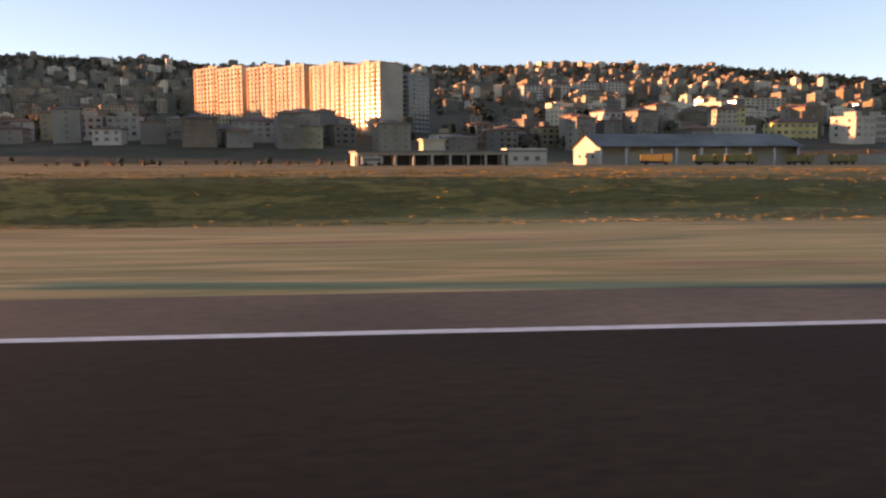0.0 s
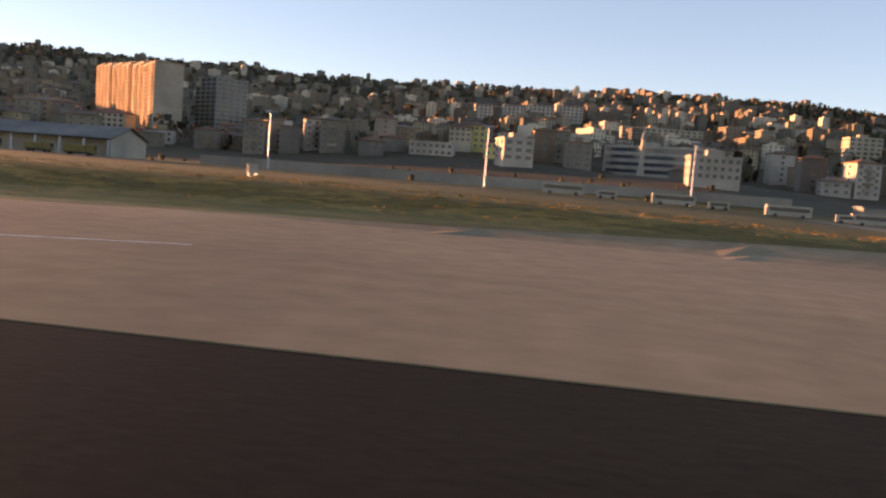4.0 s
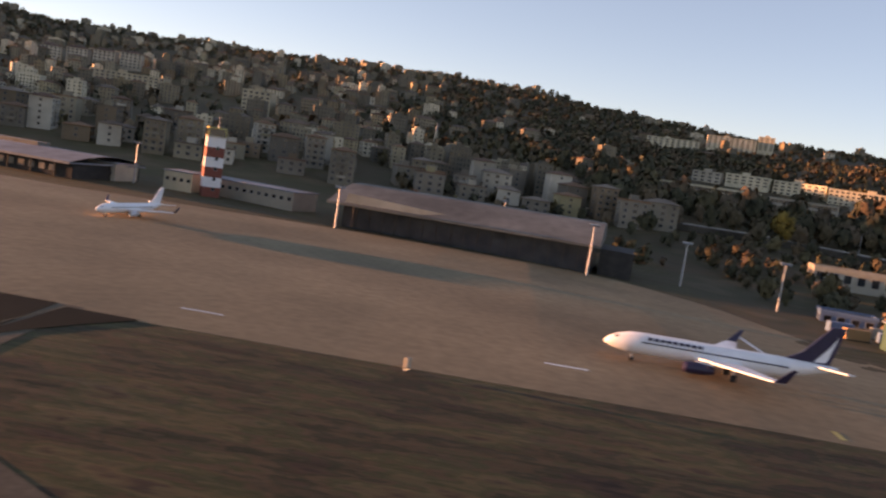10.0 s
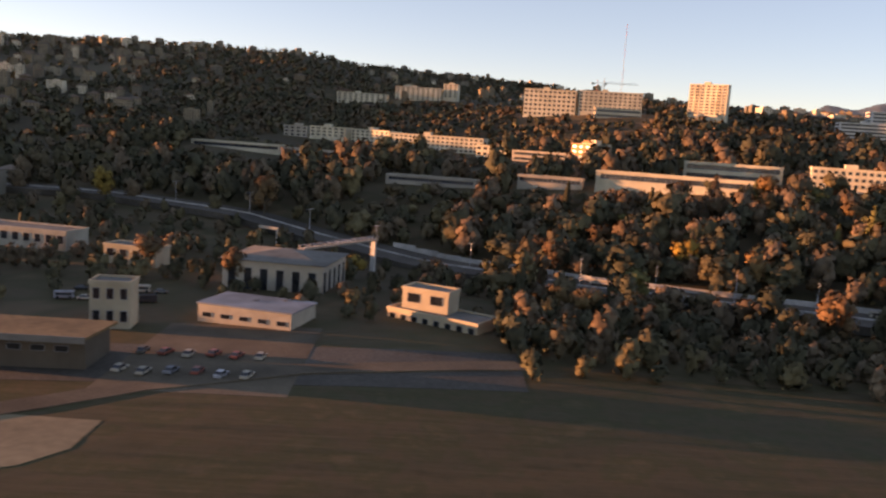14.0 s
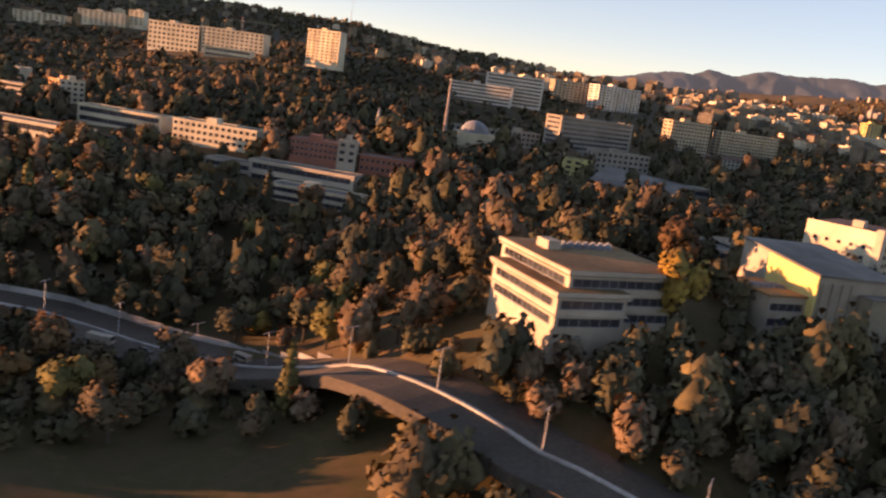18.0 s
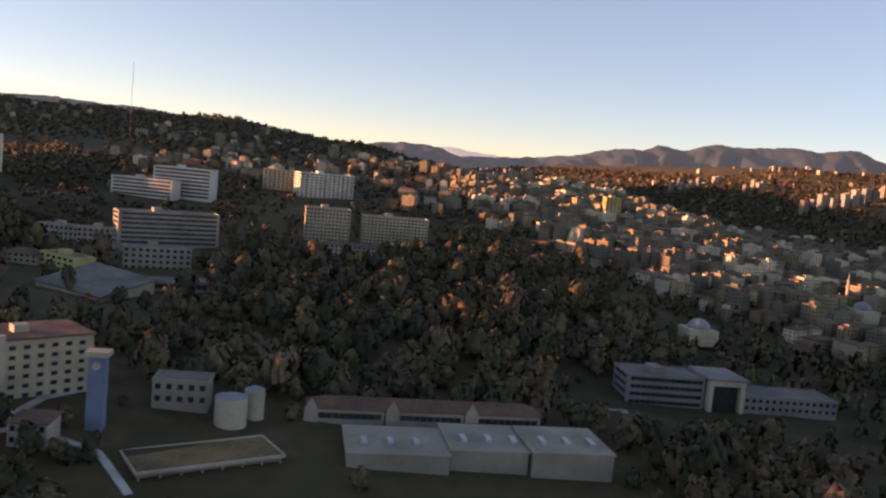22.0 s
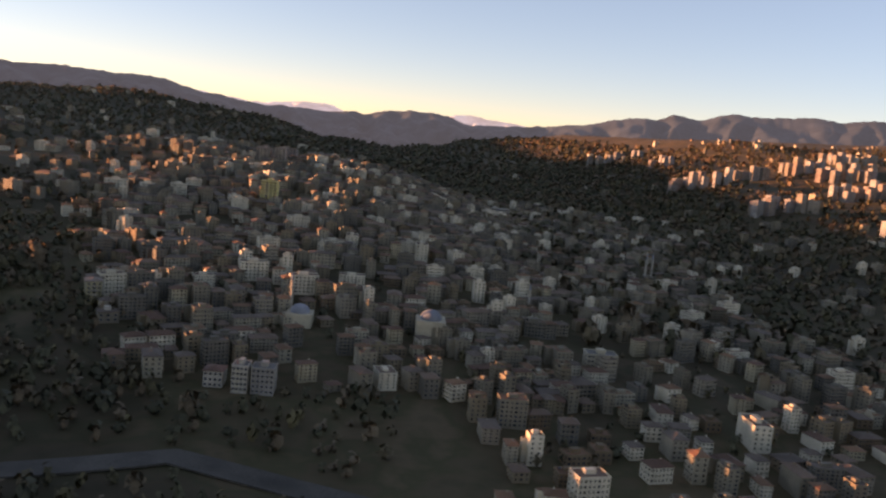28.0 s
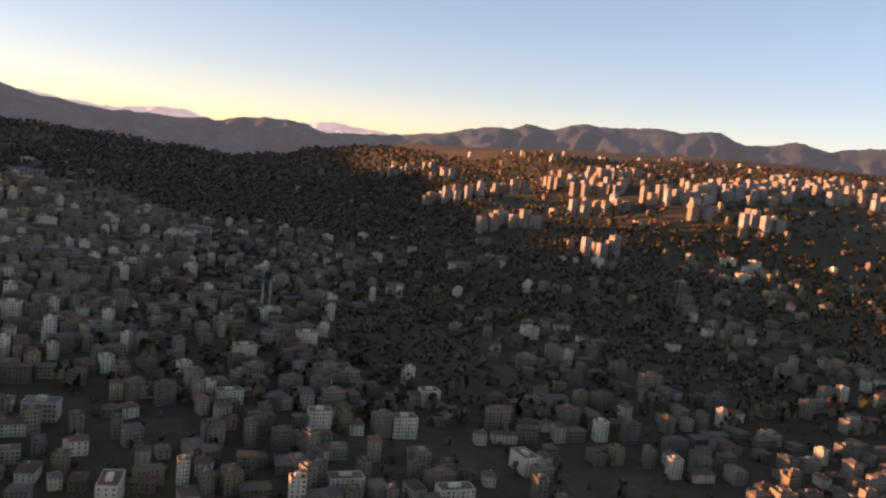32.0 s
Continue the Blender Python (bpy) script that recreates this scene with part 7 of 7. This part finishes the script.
faculty()
auditorium()
yellow_block()
sports_hall()
clock_tower()
storage_tank(1554, 279, 30, 5.5, 8.5)
storage_tank(1561, 288, 30, 3.5, 9)
minaret(1976, 581, 44, 31)
minaret(632, 590, 24, 27)
minaret(304, 393, 12, 22)
minaret(2166, 690, 36, 26)
minaret(1300, 505, 44, 22)
minaret(2330, 900, 42, 30)
minaret(2338, 903, 42, 30)
mosque(1362, 520, 50, 9)
mosque(1808, 470, 36, 7)
mosque(1984, 572, 42, 7)
mosque(2077, 573, 44, 8)
ob = root("chimney", place(1342, 512, 50), "tall slim pale boiler chimney", "chimney")
part("stack", Solid().tube(0, 0, -3, 37.5, 1.25, 0.75, 14), M_MAUVE, ob)
part("rim", Solid().tube(0, 0, 37.5, 38.3, 0.9, 0.9, 14), M_KERB, ob)


def radio_mast(x, y, z, h, label):
    ob = root("radio_mast", place(x, y, z), label, "radio mast")
    n = 7
    for k in range(n):
        s = Solid()
        z0, z1 = k * h / n, (k + 1) * h / n
        for i in range(3):
            a = 2 * math.pi * i / 3
            s.tube(0.55 * math.cos(a), 0.55 * math.sin(a), z0, z1, 0.09, 0.09, 5)
        for j in range(5):
            zz = z0 + j * (z1 - z0) / 5
            s.tube(0, 0, zz, zz + 0.15, 0.62, 0.62, 6)
        part("mast_section", s, M_RED if k % 2 == 0 else M_WHITE, ob, "red lattice section" if k % 2 == 0 else "white lattice section")
    return ob


radio_mast(1267, 1268, land1(1267, 1268), 236 - land1(1267, 1268), "very tall thin red and white lattice radio mast on the hill")
radio_mast(-696, 2435, land1(-696, 2435), 22, "thin lattice mast on the skyline")
radio_mast(1160, 905, land1(1160, 905), 34, "slim mast beside the hillside blocks")


# ---- shore ----
def market_hall():
    ob = root("shopping_hall", place(1594, 262, 22, 3), "wide white-walled hall with flat grey roofs", "hall")
    for i, (x0, x1, y0, y1, h) in enumerate(((0, 34, -6, 22, 6.5), (35, 62, -2, 26, 7.2), (63, 92, -4, 24, 8))):
        part("wall", Solid().box(x0, x1, y0, y1, -4, h), M_DULL, ob)
        part("roof", Solid().box(x0 - 0.5, x1 + 0.5, y0 - 0.5, y1 + 0.5, h, h + 0.6), M_DULL, ob, "pale flat roof")
        for k in range(3):
            part("roof_vent", Solid().box(x0 + 5 + k * 9, x0 + 7 + k * 9, y0 + 8, y0 + 14, h + 0.6, h + 1.6), M_METAL, ob)
    back = root("market_row", place(1580, 292, 27, 3), "long white colonnaded row with brown tiled roofs", "hall")
    part("roof", Solid().hip(88, 12, 0, 3.4, 0.8), M_ROOFRED, back, "brown tiled roof", at(44, 6, 5))
    for i in range(3):
        x0 = i * 30
        part("wall", Solid().box(x0, x0 + 28, 0, 12, -4, 5), M_DULL, back)
        part("window_band", band_mesh(26, 2.0), None, back, at=at(x0 + 1, -0.03, 1.6))
        g = Solid()
        g.v = [(x0 - 1.5, -1, -3), (x0 + 3.5, -1, -3), (x0 + 3.5, -1, 5), (x0 + 1, -1, 9), (x0 - 1.5, -1, 5), (x0 - 1.5, 0, -3), (x0 + 3.5, 0, -3), (x0 + 3.5, 0, 5), (x0 + 1, 0, 9), (x0 - 1.5, 0, 5)]
        g.f, g.m = [(0, 1, 2, 3, 4), (9, 8, 7, 6, 5), (1, 6, 7, 2), (2, 7, 8, 3), (3, 8, 9, 4), (4, 9, 5, 0)], [0] * 6
        part("gable", g, M_DULL, back, "tall white pointed gable")


def portal():
    ob = root("portal_block", place(1766, 361, 20), "white-framed portal with a dark opening", "gateway")
    part("frame", Solid().box(0, 2.2, 0, 8, -3, 15.5).box(16, 18.2, 0, 8, -3, 15.5).box(2.2, 16, 0, 8, 12.8, 15.5), M_WHITE, ob)
    # dark block fills the gateway in place of its inner shade
    part("opening", Solid().box(2.25, 15.95, 3, 7.9, -3, 12.75), M_DARK, ob, "dark block painted as the shade in the recessed opening")
    part("upper_roof", Solid().box(-1, 19, -1, 24, 15.5, 16.6), M_MAUVE, ob)


def slide():
    ob = root("water_slide", place(1712, 345, 17, 15), "pale blue curved pool slide by the shore", "slide")
    rings = []
    for i in range(16):
        a = i / 15 * math.pi * 1.5
        c = Vector((9 * math.cos(a), 5 * math.sin(a), 5 - i * 0.28))
        rings.append([(c.x + 1.2 * math.cos(b) * math.cos(a), c.y + 1.2 * math.cos(b) * math.sin(a), c.z + 0.8 * math.sin(b)) for b in [2 * math.pi * k / 8 for k in range(8)]])
    part("chute", loft(rings), M_ROOFWHITE, ob)
    part("pool", Solid().box(-13, 13, -8, 8, -1, 0.2), M_BLUEWALL, ob, "blue pool basin")
    part("tower", Solid().box(7, 10, -1, 2, -1, 5), M_WHITE, ob)


def terrace():
    ob = root("pool_terrace", place(1534, 232, 24.6, 27), "low flat terrace building with a white roof rim", "pavilion")
    part("wall", Solid().box(1, 45, 2, 19, -6, 3), M_GREYWALL, ob)
    part("roof", Solid().box(0.6, 45.4, 0.6, 19.4, 3, 3.4), M_ROOFBROWN, ob, "dark felted flat roof")
    for x0, x1, y0, y1 in ((0, 46, 0, 0.6), (0, 46, 19.4, 20), (0, 0.6, 0.6, 19.4), (45.4, 46, 0.6, 19.4)):
        part("roof_rim", Solid().box(x0, x1, y0, y1, 2.9, 3.9), M_WHITE, ob, "white roof rim")
    for i in range(8):
        part("pillar", Solid().box(1 + i * 6.2, 1.5 + i * 6.2, 0.7, 1.2, -6, 3), M_WHITE, ob)


def ribbon(name, pts, width, mat, label, category):
    """A narrow path that follows the slope through plan points."""
    s = Solid()
    line = []
    for (x0, y0), (x1, y1) in zip(pts[:-1], pts[1:]):
        line += [(x0 + (x1 - x0) * k / 5, y0 + (y1 - y0) * k / 5) for k in range(5)]
    line.append(pts[-1])
    edge = []
    for i, (x, y) in enumerate(line):
        a, b = line[max(0, i - 1)], line[min(len(line) - 1, i + 1)]
        d = Vector((b[0] - a[0], b[1] - a[1])).normalized() * width / 2
        p, q = (x - d.y, y + d.x), (x + d.y, y - d.x)
        z = max(land1(*p), land1(*q), land1(x, y)) + 0.25
        edge.append(((*q, z), (*p, z)))
    for (a, b), (c, d) in zip(edge[:-1], edge[1:]):
        s.face((a, c, d, b))
        s.face(((a[0], a[1], a[2] - 1), (c[0], c[1], c[2] - 1), c, a))
        s.face(((d[0], d[1], d[2] - 1), (b[0], b[1], b[2] - 1), b, d))
    return tagged(new(name, s.mesh(name, mat)), label, category, kind="structure")


ribbon("pavement_10", [(1506, 304), (1491, 283), (1488, 265), (1493, 256), (1480, 241), (1472, 231)], 3.2, M_KERB, "pale curved footpath through the campus lawn", "path")
ribbon("pavement_11", [(1493, 256), (1503, 254), (1520, 246), (1534, 226)], 2.6, M_KERB, "pale footpath to the terrace", "path")
ribbon("road_coast", [(1600, 85), (1700, 160), (1800, 260), (1880, 350), (1950, 378), (2050, 345), (2200, 335), (2600, 335), (3100, 335)], 17, M_ROAD, "grey coast road below the town", "road")
ribbon("pavement_12", [(1010, 190), (960, 178), (930, 163), (915, 150), (905, 142)], 7, M_SHOULDER, "narrow service road from the apron to the yard", "road")
market_hall()
portal()
slide()
terrace()


def drain(x, y, w, d):
    """An inspection slab: a pale kerb round a sunken dark cover."""
    ob = root("drain_cover", place(x, y, land1(x, y)), "pale concrete drain surround with dark covers in the grass", "drain cover")
    for x0, x1, y0, y1 in ((-w, w, -d, -d + 0.4), (-w, w, d - 0.4, d), (-w, -w + 0.4, -d + 0.4, d - 0.4), (w - 0.4, w, -d + 0.4, d - 0.4), (-0.2, 0.2, -d + 0.4, d - 0.4)):
        part("kerb", Solid().box(x0, x1, y0, y1, -0.2, 0.07), M_KERB, ob)
    for x0, x1 in ((-w + 0.4, -0.2), (0.2, w - 0.4)):
        part("cover", Solid().box(x0, x1, -d + 0.4, d - 0.4, -0.2, 0.045), M_MAUVE, ob)


drain(93.5, 35.8, 2.6, 2.2)
drain(398.9, 26.9, 1.5, 0.9)


def container(x, y, turn, mat, label):
    """A baggage container: body, two doors, corner posts and a base frame."""
    ob = root("cargo_container", place(x, y, land1(x, y), turn), label, "container", "containers in the yard")
    part("body", Solid().box(0, 6.0, 0.05, 2.4, 0.25, 2.7), mat, ob)
    part("base_frame", Solid().box(-0.05, 6.05, 0, 2.45, 0.0, 0.25), M_DARK, ob)
    for x0 in (0.0, 5.86):
        part("corner_post", Solid().box(x0, x0 + 0.14, 0, 0.14, 0.25, 2.75), M_METAL, ob)
        part("corner_post", Solid().box(x0, x0 + 0.14, 2.31, 2.45, 0.25, 2.75), M_METAL, ob)
    for k in range(2):
        part("door", Solid().box(-0.06, -0.005, 0.15 + k * 1.1, 1.2 + k * 1.1, 0.35, 2.6), mat, ob)


r = random.Random(77)
for i in range(16):
    mat, tint = r.choice(((M_BLUEWALL, "blue"), (M_DULL, "dull white"), (M_ORANGE, "rust-orange"), (M_GREYWALL, "grey")))
    container(776 + (i % 8) * 9 + r.uniform(-1, 1), 204 + (i // 8) * 8 + r.uniform(-1, 1), r.uniform(-6, 6), mat, tint + " steel cargo container standing in the yard")


def tower_crane(x, y, h, turn):
    """A building crane: lattice mast, jib, counter-jib with weight, cab and top mast."""
    ob = root("tower_crane", place(x, y, land1(x, y), turn), "pale tower crane standing over the hilltop blocks", "crane")
    m = Solid()
    for i in (-1, 1):
        for j in (-1, 1):
            m.box(i * 0.8 - 0.12, i * 0.8 + 0.12, j * 0.8 - 0.12, j * 0.8 + 0.12, -2, h)
    for k in range(int(h / 2.5)):
        m.box(-0.9, 0.9, -0.9, 0.9, k * 2.5, k * 2.5 + 0.15)
    part("mast", m, M_DULL, ob)
    jib = Solid().box(-1, 36, -0.6, -0.4, h, h + 0.25).box(-1, 36, 0.4, 0.6, h, h + 0.25).box(-1, 34, -0.1, 0.1, h + 1.2, h + 1.4)
    for k in range(14):
        jib.box(k * 2.5, k * 2.5 + 0.15, -0.5, 0.5, h, h + 1.3)
    part("jib", jib, M_DULL, ob)
    part("counter_jib", Solid().box(-13, -1, -0.6, 0.6, h, h + 0.3), M_DULL, ob)
    part("counterweight", Solid().box(-13, -10, -0.8, 0.8, h - 1.6, h), M_GREYWALL, ob)
    part("cab", Solid().box(0.9, 2.6, -1.6, -0.65, h - 2.2, h - 0.1), M_GLASS, ob)
    part("top_mast", Solid().tube(0, 0, h, h + 5.5, 0.5, 0.15, 6), M_DULL, ob)


tower_crane(1163, 885, 117.5 - land1(1163, 885), -6)


# ---- single trees ----
def tree_kind(seed, clumps, foliage, label, conifer=False):
    rnd = random.Random(seed)
    ob = root("tree", place(0, 0), label, "tree")
    t = Solid()
    t.tube(0, 0, -1.0, 4.0, 0.32, 0.2, 7)
    for i in range(5):
        a, l = rnd.uniform(0, 6.28), rnd.uniform(1.6, 3.0)
        b = Vector((0, 0, rnd.uniform(2.2, 3.8)))
        e = b + Vector((math.cos(a) * l, math.sin(a) * l, rnd.uniform(1.5, 3)))
        n = len(t.v)
        for p, r in ((b, 0.16), (e, 0.05)):
            t.v += [(p.x + r * math.cos(k * 2.09), p.y + r * math.sin(k * 2.09), p.z) for k in range(3)]
        for k in range(3):
            t.f.append((n + k, n + (k + 1) % 3, n + 3 + (k + 1) % 3, n + 3 + k))
            t.m.append(0)
    part("trunk", t, M_TRUNK, ob)
    s = Solid()
    normals = []
    lumps = [(Vector((rnd.uniform(-2.0, 2.0), rnd.uniform(-2.0, 2.0), rnd.uniform(3.6, 7.6))), rnd.uniform(1.4, 2.3)) for _ in range(9)]
    if conifer:
        lumps = [(Vector((0, 0, 2.5 + i * 1.3)), 2.6 * (1 - i / 8.5)) for i in range(8)]
    middle = Vector((0, 0, 5.0))
    for c, r in lumps:
        leafy_core(s, normals, c, r * 0.85, middle, rnd)
    for _ in range(clumps):
        c, r = rnd.choice(lumps)
        d = Vector((rnd.gauss(0, 1), rnd.gauss(0, 1), rnd.gauss(0, 0.8))).normalized()
        p = c + d * r * rnd.uniform(0.78, 1.08)
        tilt = (d + Vector((rnd.uniform(-1, 1), rnd.uniform(-1, 1), rnd.uniform(-0.6, 0.8))) * 0.75).normalized()
        k = rnd.uniform(0.28, 0.55)
        e = Matrix.Rotation(rnd.uniform(0, 6.28), 3, tilt) @ tilt.orthogonal().normalized() * k
        f = tilt.cross(e).normalized() * k * rnd.uniform(0.6, 1.0)
        s.face([p - e, p - f + d * 0.1, p + e - d * 0.12, p + f])
        normals += [tuple((d * 0.6 + (p - middle) * 0.08 + Vector((0, 0, 0.75))).normalized())] * 4
    me = s.mesh("crown", foliage)
    me.polygons.foreach_set("use_smooth", [True] * len(s.f))
    me.normals_split_custom_set_from_vertices(normals)
    part("crown", me, foliage, ob)
    return ob


KINDS = [tree_kind(1, 520, M_TREE_ONE, "broad autumn tree with thinning olive leaves"), tree_kind(2, 460, M_TREE_ONE, "rounded russet and olive broadleaf tree"), tree_kind(3, 480, M_TREE_ONE, "tall dark green broadleaf tree"), tree_kind(4, 420, M_TREE_ONE, "dark narrow conifer among the broadleaf trees", True), tree_kind(5, 500, M_GOLD_TREE, "golden yellow autumn tree"), tree_kind(6, 520, M_COPPER_TREE, "copper brown autumn tree")]
FREE = set(range(6))


def plant(kind, x, y, size, turn):
    m = place(x, y, land1(x, y) - 0.2, turn)
    if kind in FREE:
        FREE.discard(kind)
        ob = KINDS[kind]
        ob.matrix_basis = m
    else:
        ob = copy_thing(KINDS[kind], m)
    ob.scale = (size, size, size * (1.0 + 0.2 * math.sin(x)))
    return ob


for k, x, y, s in ((4, 1088, 318, 1.5), (4, 1066, 322, 1.2), (5, 906, 401, 1.9), (4, 824, 412, 1.6), (5, 925, 262, 1.2), (4, 1262, 250, 1.2), (5, 1337, 345, 2.4), (5, 1300, 300, 1.6), (4, 1372, 196, 1.9), (5, 1425, 172, 1.1), (5, 1313, 214, 1.3), (5, 1445, 330, 1.6), (4, 1395, 262, 1.1), (5, 1385, 232, 1.8), (5, 1392, 240, 1.4), (5, 1205, 330, 1.6), (5, 1180, 300, 1.5), (4, 1690, 440, 1.5), (4, 1735, 430, 1.2), (5, 1660, 450, 1.6), (4, 960, 300, 1.2), (5, 890, 285, 1.5), (5, 1046, 232, 0.9)):
    plant(k, x, y, s, x * 7 % 360)
rnd = random.Random(5)
count = 0
for x, y, a in scatter(1010, 1520, 170, 420, 13.5, lambda x, y: 1.0, 0.2, 61, 0.9):
    road_y = float(np.interp(x, [p[0] for p in ROAD], [p[1] for p in ROAD]))
    if abs(y - road_y) < 15.5 or y < road_y - 60 or count > 235:
        continue
    if any(min(s[3][0], s[4][0]) - 4 < x < max(s[3][0], s[4][0]) + 4 and min(s[3][1], s[4][1]) - 4 < y < max(s[3][1], s[4][1]) + s[7] + 4 for s in PLAN):
        continue
    if 1322 < x < 1382 and 180 < y < 240 or 1392 < x < 1458 and 178 < y < 240 or 1455 < x < 1512 and 268 < y < 330:
        continue
    plant(rnd.choice((0, 0, 1, 1, 2, 2, 3, 5)), x, y, rnd.uniform(0.85, 1.7), rnd.uniform(0, 360))
    count += 1
